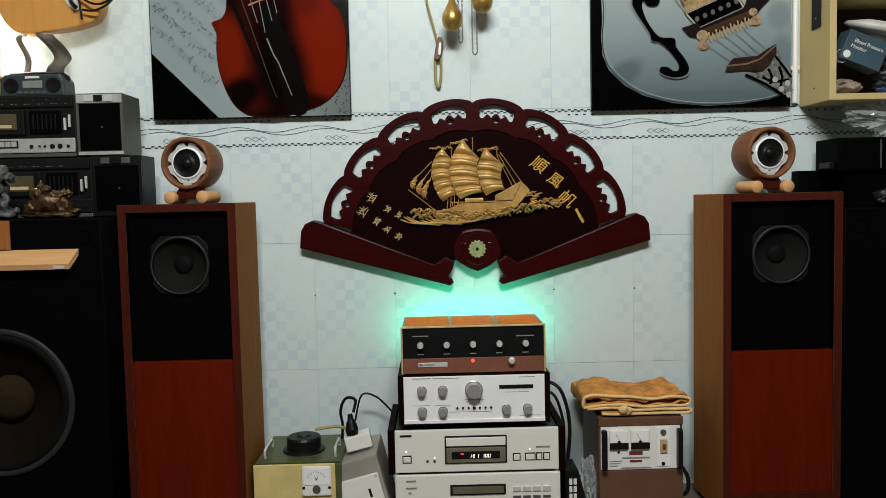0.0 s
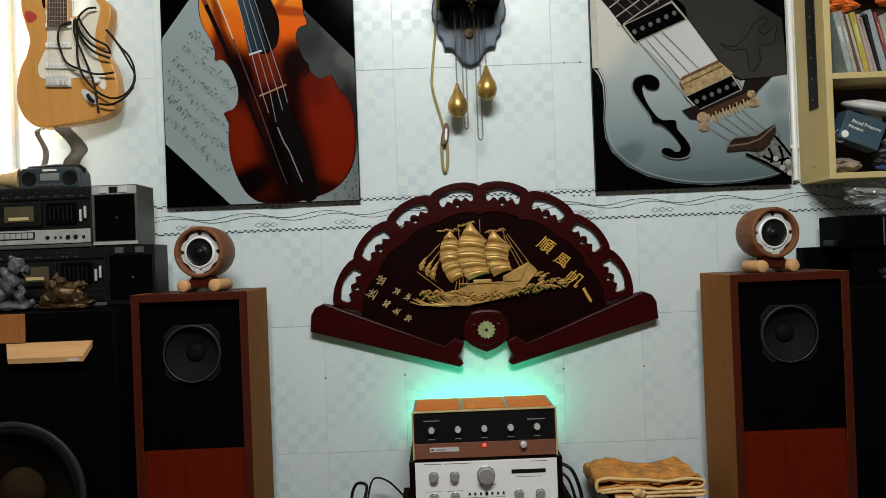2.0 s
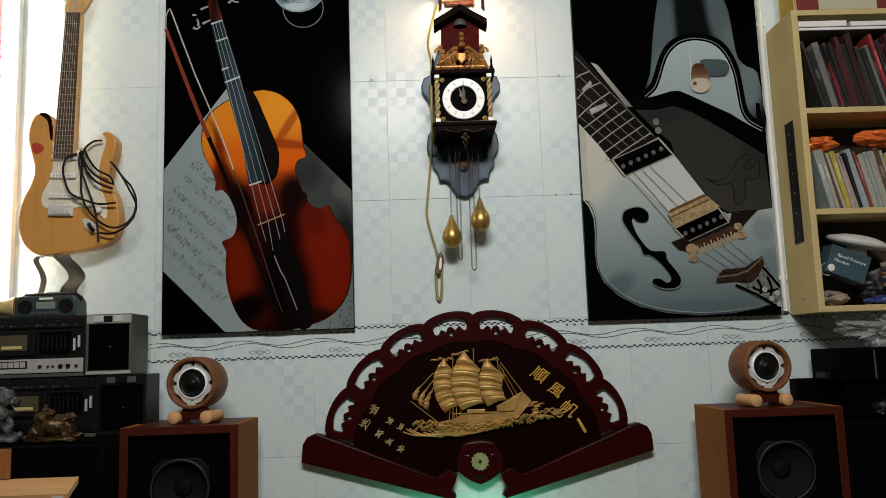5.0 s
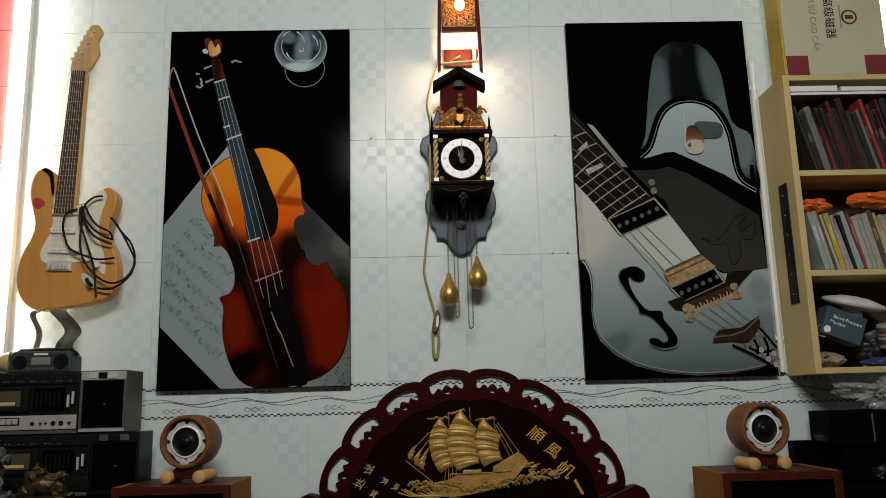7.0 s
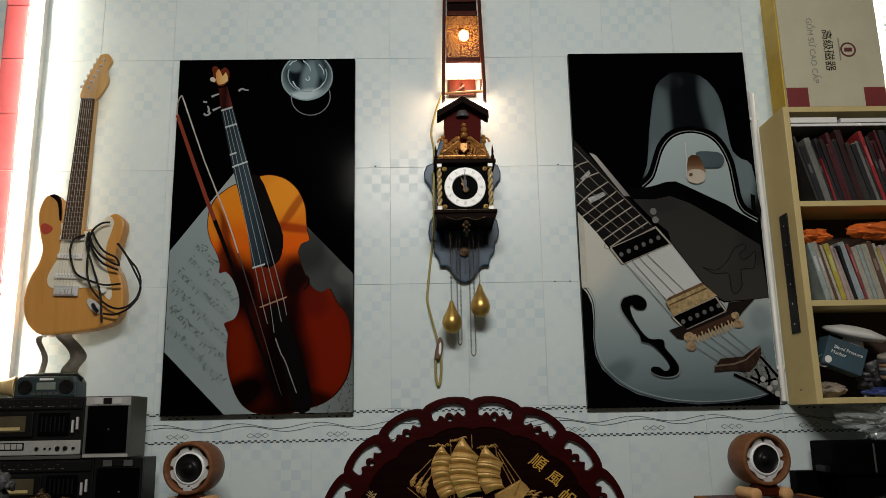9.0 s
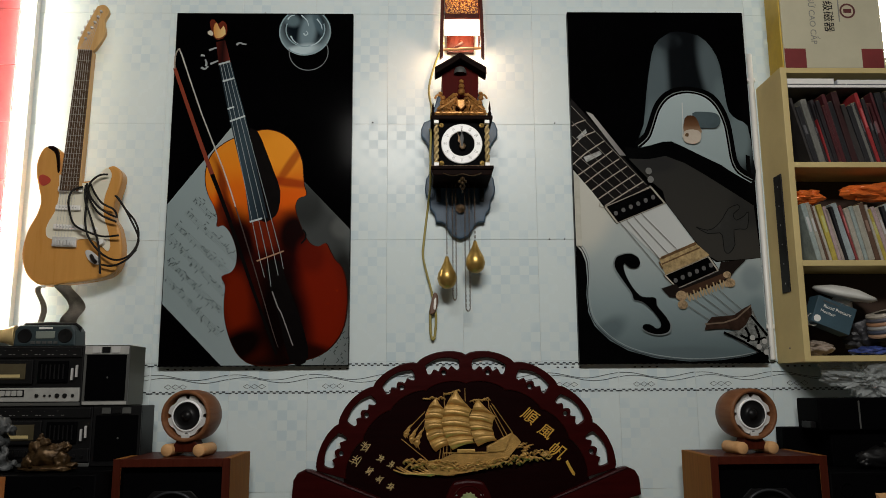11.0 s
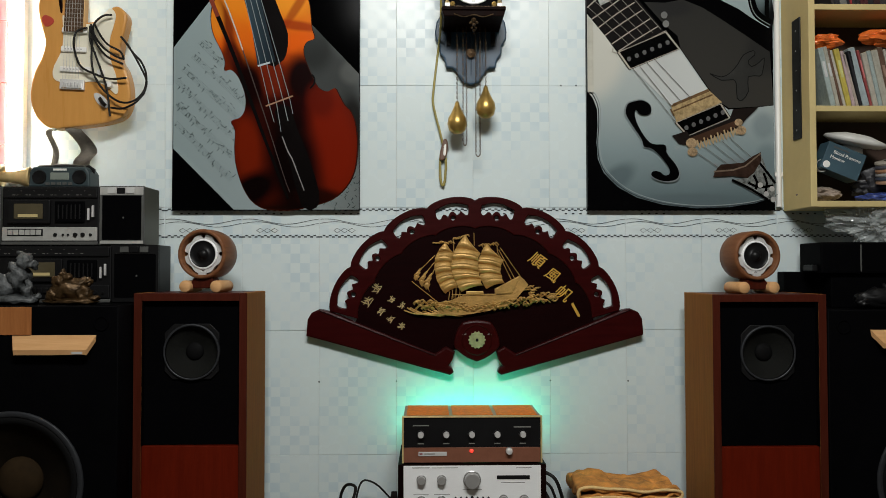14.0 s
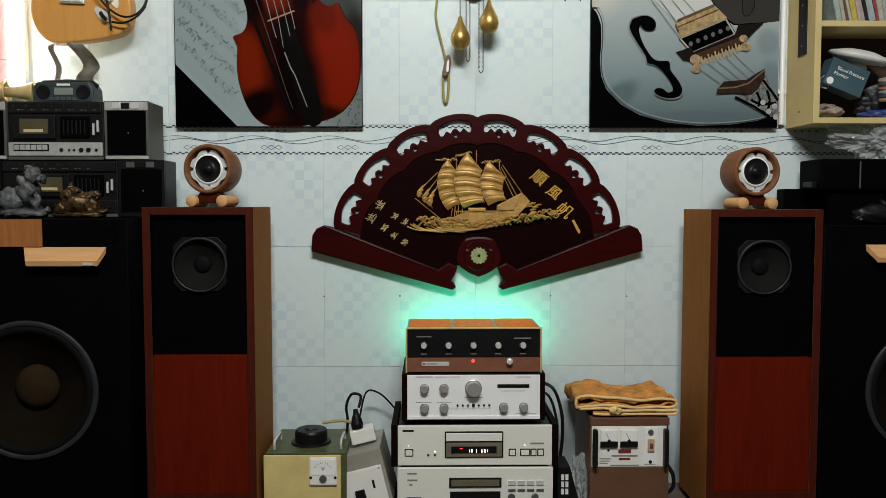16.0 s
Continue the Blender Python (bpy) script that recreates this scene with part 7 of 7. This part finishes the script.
    hole = [(125, 314), (130, 342), (149, 353), (180, 357), (205, 341), (207, 319), (192, 309), (170, 313), (158, 326), (154, 310), (164, 276), (187, 237), (211, 215), (248, 213), (256, 202), (258, 184), (286, 147), (297, 120), (286, 99), (253, 93), (222, 101), (206, 114), (213, 126), (234, 124), (251, 112), (266, 119), (262, 141), (234, 178), (207, 200), (183, 206), (176, 230), (146, 275)]
    pic.shape("hole_edge", [(212 + (a - 212) * 1.05, 238 + (b - 238) * 1.025) for a, b in hole], lite, 3)
    pic.shape("sound_hole", hole, blk, 3)
    pic.shape("knob_shadow", [(413, 840), (463, 844), (497, 837), (508, 813), (493, 789), (459, 787), (425, 792)], P("knob_shadow", (0.06, 0.085, 0.095)), 3)
    pic.shape("knob", [(385, 821), (405, 832), (424, 824), (436, 791), (438, 766), (381, 762)], graded("print_knob", [(0, (0.06, 0.025, 0.012)), (0.5, (0.12, 0.06, 0.03)), (1, (0.3, 0.2, 0.13))], "Z", 0.825, 0.768), 2)
    pic.shape("knob_top", [(379, 770), (394, 781), (424, 780), (438, 766), (432, 740), (405, 731), (379, 742)], P("knob_top", (0.46, 0.4, 0.33)), 3)
    pic.shape("knob_mark", [(385, 767), (395, 769), (394, 757), (384, 758)], goldd, 2)
    pic.lines("glint", [[(380, 877), (379, 817), (375, 754)]], 3, P("body_glint", (0.5, 0.52, 0.5)))
    for x, z in ((253, 637), (258, 608)):
        pic.shape("screw", [(x + 11 * math.cos(a * math.pi / 5), z + 12 * math.sin(a * math.pi / 5)) for a in range(10)], P("screw_grey", (0.16, 0.16, 0.155)))
    pic.shape("pale_left", [(2, 638), (20, 610), (20, 383), (2, 384)], P("cream_left", (0.44, 0.43, 0.37)))


violin_picture()
guitar_picture()
for x, z in ((-0.676, 2.393), (0.683, 2.403)):
    hk = part("picture_hook", tube([(0, 0, -0.004), (0.002, -0.006, 0.004), (0.003, -0.01, 0.009)], 0.0014, 6), CHROME)
    hk.location = (x, 0.001, z)
    tagged(hk, "small bent nail holding the picture panel", "hook", "picture hooks")

# ---- bookshelf ----
shelf = thing("bookshelf", "cream painted open bookshelf hung on the wall", "bookshelf", (1.394, -0.19, 1.2))
sx0, sx1, sd = -0.372, 0.4, 0.188
part("side_panel", box(sx0, sx0 + 0.02, 0.0, sd - 0.0, -0.013, 0.928, 0.002), CREAM, shelf)
part("side_panel", box(sx1 - 0.02, sx1, 0.0, sd, -0.013, 0.928, 0.002), CREAM, shelf)
for z in (-0.013, 0.28, 0.595, 0.91):
    part("shelf_board", box(sx0 + 0.0205, sx1 - 0.0205, 0.003, sd - 0.006, z, z + 0.018, 0.0015), CREAM, shelf)
part("back_board", box(sx0 + 0.0205, sx1 - 0.0205, sd - 0.0055, sd - 0.001, 0.0055, 0.909), DARKBACK, shelf)
part("black_rail", box(sx0 - 0.004, sx0 - 0.0003, 0.05, 0.104, 0.206, 0.588, 0.001), BLACKPLASTIC, shelf, "black perforated metal strip")
for k in range(6):
    part("rail_screw", lathe([(0.003, 0), (0, 0.0015)], 8, pose(sx0 - 0.0042, 0.077, 0.235 + k * 0.063, 0, -90, 0)), CHROME, shelf)

BOOKCOL = [(0.05, 0.045, 0.045), (0.03, 0.03, 0.035), (0.22, 0.22, 0.2), (0.03, 0.03, 0.035), (0.42, 0.04, 0.045), (0.04, 0.035, 0.04), (0.03, 0.025, 0.03), (0.09, 0.02, 0.025), (0.1, 0.022, 0.028), (0.025, 0.025, 0.03), (0.05, 0.018, 0.02)]
BOOKLIGHT = [(0.42, 0.5, 0.48), (0.5, 0.48, 0.4), (0.16, 0.09, 0.06), (0.6, 0.56, 0.48), (0.62, 0.5, 0.1), (0.6, 0.45, 0.45), (0.5, 0.42, 0.36), (0.02, 0.02, 0.025), (0.42, 0.5, 0.52), (0.35, 0.07, 0.07), (0.55, 0.5, 0.42)]


def book_row(x, z, y, n, cols, hmin, hmax, lean, seed, label):
    rnd = random.Random(seed)
    for k in range(n):
        w, h, d = rnd.choice((0.006, 0.008, 0.01, 0.012, 0.016, 0.02)), rnd.uniform(hmin, hmax), rnd.uniform(0.13, 0.145)
        col = cols[k % len(cols)]
        b = thing("book", label, "book", (x, y, z), "books on the shelf")
        tl_ = lean * rnd.uniform(0.85, 1.1)
        b.rotation_euler = (0, radians(-tl_), 0)
        cv = mat("book_cover", tuple(0.7 * c for c in col), 0.32, 0, 0.35, 40)
        part("cover", box(0.0, w, 0.0, d, 0.0, h, 0.0012, 1), cv, b)
        part("pages", box(0.002, w - 0.002, 0.002, d - 0.002, h, h + 0.0006), CREAM, b)
        if rnd.random() < 0.4:
            part("spine_bar", box(w * 0.25, w * 0.75, -0.0006, 0.0, h * 0.5, h * rnd.uniform(0.6, 0.85)), mat("spine_print", tuple(min(0.5, c * 1.4 + 0.05) for c in col), 0.5), b)
        x += w / math.cos(radians(tl_)) + 0.0012
    return x


book_row(1.108, 1.8135, -0.17, 30, BOOKCOL, 0.19, 0.248, 13, 3, "dark bound book leaning on the shelf")
book_row(1.098, 1.4985, -0.17, 28, BOOKLIGHT, 0.165, 0.19, 13, 6, "thin pale paperback leaning on the shelf")
for k, (x0, x1, h, c) in enumerate(((1.045, 1.6, 0.012, (0.05, 0.055, 0.07)), (1.045, 1.2, 0.02, (0.5, 0.5, 0.48)), (1.21, 1.4, 0.016, (0.5, 0.52, 0.55)))):
    m_ = thing("magazine", "magazine lying flat on the leaning books", "magazine", (x0, -0.18, 2.062 + 0.0 if k == 0 else 2.0745), "stacked magazines")
    part("cover", box(0, x1 - x0, 0, 0.15, 0, h, 0.001), mat("magazine_cover", c, 0.4), m_)
    part("page_edge", box(0.002, x1 - x0 - 0.002, -0.0006, 0.0, 0.002, h - 0.002), WHITEPL, m_)


def crumpled(name, label, category, at, sx, sy, sz, material, seed, sub=4, amp=0.35):
    bm = bmesh.new()
    bmesh.ops.create_icosphere(bm, subdivisions=sub, radius=1)
    for v in bm.verts:
        n = v.co.copy()
        k = 1 + amp * noise.noise(n * 2.1 + Vector((seed, 0, 0))) + amp * 0.6 * abs(noise.noise(n * 5.3 + Vector((0, seed, 0)))) + amp * 0.2 * noise.noise(n * 13)
        v.co = Vector((n.x * sx * k, n.y * sy * k, max(0.0, sz + n.z * sz * k)))
    ob = part(name, bm, material, None, "", False)
    ob.location = at
    return tagged(ob, label, category)


ORWRAP = mat("orange_foil", (0.75, 0.16, 0.03), 0.22, 0.1, 0.4, 20)
crumpled("snack_bag", "shiny orange foil bag on top of books", "bag", (1.105, -0.12, 1.69), 0.05, 0.04, 0.022, ORWRAP, 2)
crumpled("snack_bag", "long orange foil packet lying on the books", "bag", (1.345, -0.12, 1.70), 0.12, 0.04, 0.028, ORWRAP, 5)
crumpled("cloth_bundle", "crumpled brown and white cloth on the bottom shelf", "cloth", (1.085, -0.11, 1.2055), 0.055, 0.05, 0.024, mat("mottled_cloth", (0.3, 0.24, 0.19), 0.9, 0, 0.7, 25, 0.4), 7)
crumpled("plastic_wrap", "blue and purple plastic packet on bottom shelf", "packet", (1.26, -0.13, 1.2055), 0.06, 0.03, 0.014, mat("blue_wrap", (0.05, 0.08, 0.28), 0.25, 0, 0.8, 20), 11)
crumpled("dark_bag", "dark crumpled bag at back of shelf", "bag", (1.36, -0.07, 1.2055), 0.12, 0.05, 0.06, mat("dark_bag", (0.03, 0.03, 0.035), 0.4, 0, 0.5, 10), 13)
bx = thing("monitor_box", "teal carton with white lettering tipped on the shelf", "carton", (1.137, -0.165, 1.33))
bx.rotation_euler = (0, radians(22), 0)
part("carton", box(-0.062, 0.062, 0.0, 0.06, -0.043, 0.043, 0.0015), mat("teal_card", (0.035, 0.075, 0.1), 0.5), bx)
part("title", lettering("Blood Pressure", 0.0145, facing(0.006, -0.0008, 0.016)), WHITEPL, bx)
part("title", lettering("Monitor", 0.0145, facing(-0.02, -0.0008, -0.001)), WHITEPL, bx)
part("print_bar", box(-0.044, 0.008, -0.0008, 0, 0.029, 0.033), GREYPLASTIC, bx)
part("round_logo", lathe([(0.011, 0), (0, 0.0006)], 20, facing(-0.046, -0.0004, -0.028)), WHITEPL, bx)
cu = thing("paper_cup", "small white cup lying beside the teal carton", "cup", (1.078, -0.15, 1.318))
part("cup", lathe([(0.0, -0.05), (0.012, -0.05), (0.019, 0.0), (0.0205, 0.001), (0.0175, -0.002), (0.012, -0.045), (0.0, -0.046)], 24, facing(0, 0, 0) @ pose(0, 0, 0, 0, 14, 0)), WHITEPL, cu, smooth=True)
cp = thing("white_cap", "white plastic jar with wide lid lying on carton", "jar", (1.205, -0.1, 1.385))
cp.scale = (1.4, 1.2, 1.4)
part("jar", lathe([(0, -0.05), (0.022, -0.05), (0.024, -0.01), (0.02, 0.0), (0, 0.0)], 24, pose(0, 0, 0.0, 10, 20, 0)), WHITEPL, cp, smooth=True)
part("lid", lathe([(0.02, 0.0), (0.055, 0.004), (0.07, 0.012), (0.066, 0.018), (0.03, 0.028), (0, 0.03)], 28, pose(0, 0, 0.0, 10, 12, 0)), mat("grey_white", (0.55, 0.55, 0.52), 0.5), cp, smooth=True)
for k in range(6):
    rl = thing("tape_roll", "brown and dark rolls stacked on their sides", "roll", (1.31, -0.15 + 0.001 * k, 1.27 + 0.012 * k), "rolls")
    c = ((0.4, 0.25, 0.16), (0.05, 0.06, 0.09), (0.3, 0.3, 0.3), (0.35, 0.18, 0.1), (0.08, 0.08, 0.1), (0.4, 0.36, 0.3))[k]
    part("roll", lathe([(0.03, 0), (0.055, 0), (0.057, 0.005), (0.055, 0.011), (0.03, 0.011)], 28, pose(0, 0, 0, 6, -14, 0)), mat("roll", c, 0.5), rl)

carton = thing("porcelain_carton", "cream porcelain carton with dark red corner squares", "carton", (1.043, -0.185, 2.1285))
part("carton", box(0.0, 0.33, 0.0, 0.1, 0.0, 0.45, 0.002), mat("cream_card", (0.46, 0.43, 0.31), 0.7, 0, 0.1, 5), carton)
for x in (0.001, 0.255):
    part("red_square", box(x, x + 0.07, -0.0008, 0.0, 0.0, 0.066), DARKRED, carton)
T = lambda x, z: facing(x, -0.0006, z) @ pose(0, 0, 0, 0, 0, -90)
part("title", lettering("G\u1ed0M S\u1ee8 CAO C\u1ea4P", 0.0275, T(0.101, 0.197)), INKGREY, carton)
part("title", lettering("\u9ad8\u7ea7\u78c1\u5668", 0.037, T(0.154, 0.197)), BLACKPLASTIC, carton)
lg = part("round_logo", lathe([(0.026, 0), (0.026, 0.0006), (0.02, 0.0006), (0.02, 0)], 28, facing(0.221, -0.0002, 0.198)), mat("maroon_print", (0.1, 0.02, 0.02), 0.6), carton)
part("logo_bar", box(0.208, 0.234, -0.0008, -0.0002, 0.191, 0.205), mat("maroon_print", (0.1, 0.02, 0.02), 0.6), carton)
part("print_bar", box(0.19, 0.194, -0.0006, 0, 0.16, 0.24), INKGREY, carton)
part("yellow_side", box(-0.006, -0.0004, 0.004, 0.1, 0.0, 0.45, 0.002), mat("yellow_board", (0.5, 0.34, 0.04), 0.5), carton, "yellow board against the carton")
# Assumed source: this glowing tube is added to fill a bright gap.
tr = thing("tube_lamp", "assumed glowing tube filling the bright gap behind carton", "lamp", (1.464, -0.004, 2.2))
part("batten", box(-0.02, 0.02, -0.03, 0, 0, 0.62, 0.004), WHITEPL, tr)
part("tube", lathe([(0, 0.02), (0.013, 0.02), (0.013, 0.6), (0, 0.6)], 18, pose(0, -0.05, 0)), TUBEGLOW, tr, smooth=True)
for z in (0.0, 0.6):
    part("end_cap", box(-0.016, 0.016, -0.066, -0.0305, z + 0.002, z + 0.018, 0.003), WHITEPL, tr)
# Added round rod stands in for the pale board edge beside the shelf.
pipe = thing("pipe", "white rod standing in for a pale board edge beside shelf", "pipe", (1.003, -0.012, 1.2))
part("pale_rod", lathe([(0.009, 0), (0.009, 1.05), (0, 1.05)], 16, pose(0, 0, 0)), WHITEPL, pipe, smooth=True)
for z in (0.1, 0.95):
    part("clip", box(-0.014, 0.014, -0.004, 0.012, z, z + 0.014, 0.002), WHITEPL, pipe)

# ---- on the far studio speaker ----
ba = thing("black_box", "small black cardboard box on the studio speaker", "box", (1.05, -0.07, 0.8785))
part("box", box(-0.06, 0.07, 0.0, 0.05, 0.0, 0.11, 0.003), BLACKPAINT, ba)
bb = thing("projector", "black projector-like device stacked on boxes", "projector", (1.17, -0.17, 0.8785))
part("stand", box(-0.08, 0.28, 0.0, 0.1, 0.0, 0.104, 0.003), BLACKPAINT, bb)
part("body", box(-0.12, 0.3, -0.02, 0.12, 0.1045, 0.2, 0.006), BLACKPAINT, bb)
part("grip", box(-0.137, -0.1205, 0.0, 0.06, 0.111, 0.131, 0.003), BLACKPLASTIC, bb)
part("seam", box(0.0, 0.005, -0.0225, -0.0203, 0.11, 0.192, 0.001), GREYPLASTIC, bb)
lump_figure("dark_ornament", "dark carved ornament lying on the studio speaker", "ornament", (1.2, -0.25, 0.8785),
            [(0, 0, 0.03, 0.08, 0.03, 0.03), (0.03, 0, 0.055, 0.03, 0.025, 0.02), (-0.05, 0, 0.02, 0.03, 0.02, 0.015), (0.1, 0, 0.03, 0.05, 0.03, 0.028)], BLACKPLASTIC, 21)


def film_plastic():
    m = mat("clear_film", (0.7, 0.75, 0.75), 0.12, 0, 0.1, 20, 0.5, 30)
    b = m.node_tree.nodes["Principled BSDF"]
    b.inputs["Transmission Weight"].default_value = 0.45
    b.inputs["Alpha"].default_value = 0.6
    return m


crumpled("plastic_bag", "crumpled clear plastic bag lying on the projector", "bag", (1.28, -0.11, 1.0788), 0.14, 0.06, 0.062, film_plastic(), 17, 5, 0.6)

crumpled("plastic_bag", "crumpled clear plastic bag between stack and stabiliser", "bag", (0.315, -0.2, 0.001), 0.03, 0.05, 0.075, film_plastic(), 23, 4, 0.5)

# ---- printed border and tiles of the white wall ----
def border_print():
    bm = bmesh.new()
    y = -0.0004
    n = 25
    for k in range(n):
        for r, z in ((0, 0.388), (1, 0.3925), (0, 0.302), (1, 0.3065)):
            if (k + r) % 2 == 0:
                bm = flat([(k * TW / n, z), ((k + 0.95) * TW / n, z), ((k + 0.95) * TW / n, z + 0.0042), (k * TW / n, z + 0.0042)], y, bm)
    for k in range(4):
        x = 0.05 + k * 0.024
        bm = flat([(x, 0.3775), (x + 0.008, 0.3775), (x + 0.008, 0.382), (x, 0.382)], y, bm)
    for amp, z, ph in ((0.0085, 0.354, 0.7), (0.0085, 0.345, 0.25)):
        bm = stroke([(0.003 + 0.244 * i / 24, z + amp * math.sin(2 * math.pi * (i / 24) + ph * 1.6)) for i in range(25)], 0.0016, y, bm)
    for k in range(3):
        cx, cz = 0.058 + k * 0.0235, 0.325
        q = [(cx - 0.0115, cz), (cx, cz + 0.0075), (cx + 0.0115, cz), (cx, cz - 0.0075), (cx - 0.0115, cz)]
        bm = stroke(q, 0.0015, y, bm)
    return bm


first = None
for r in ROWS_N:
    for c_ in COLS:
        if first is None:
            first = part("tile", box(0.0004, TW - 0.0004, 0.0, 0.0055, 0.0004, TH - 0.0004, 0.0006, 1), TILE, wall)
            ob = first
        else:
            ob = new("tile", first.data)
            ob.parent = wall
        ob.location = (c_ * TW, -0.0015 + random.uniform(-0.0003, 0.0003), r * TH)
printed = None
for c_ in COLS:
    if printed is None:
        printed = part("printed_band", border_print(), PRINT, wall)
        ob = printed
    else:
        ob = new("printed_band", printed.data)
        ob.parent = wall
    ob.location = (c_ * TW, -0.0022, 2 * TH)
chip = None
for x, z in ((-0.5, 0.635), (-0.25, 0.636), (0.25, 0.636), (0.504, 0.634), (-0.3, 2.005), (0.32, 2.004), (0.29, 1.601), (0.34, 1.601)):
    if chip is None:
        chip = part("chip", lathe([(0.0028, 0), (0.0022, 0.0006), (0, 0.0008)], 7, FRONT), CABLE, wall)
        ob = chip
    else:
        ob = new("chip", chip.data)
        ob.parent = wall
    ob.location = (x, -0.0021, z)
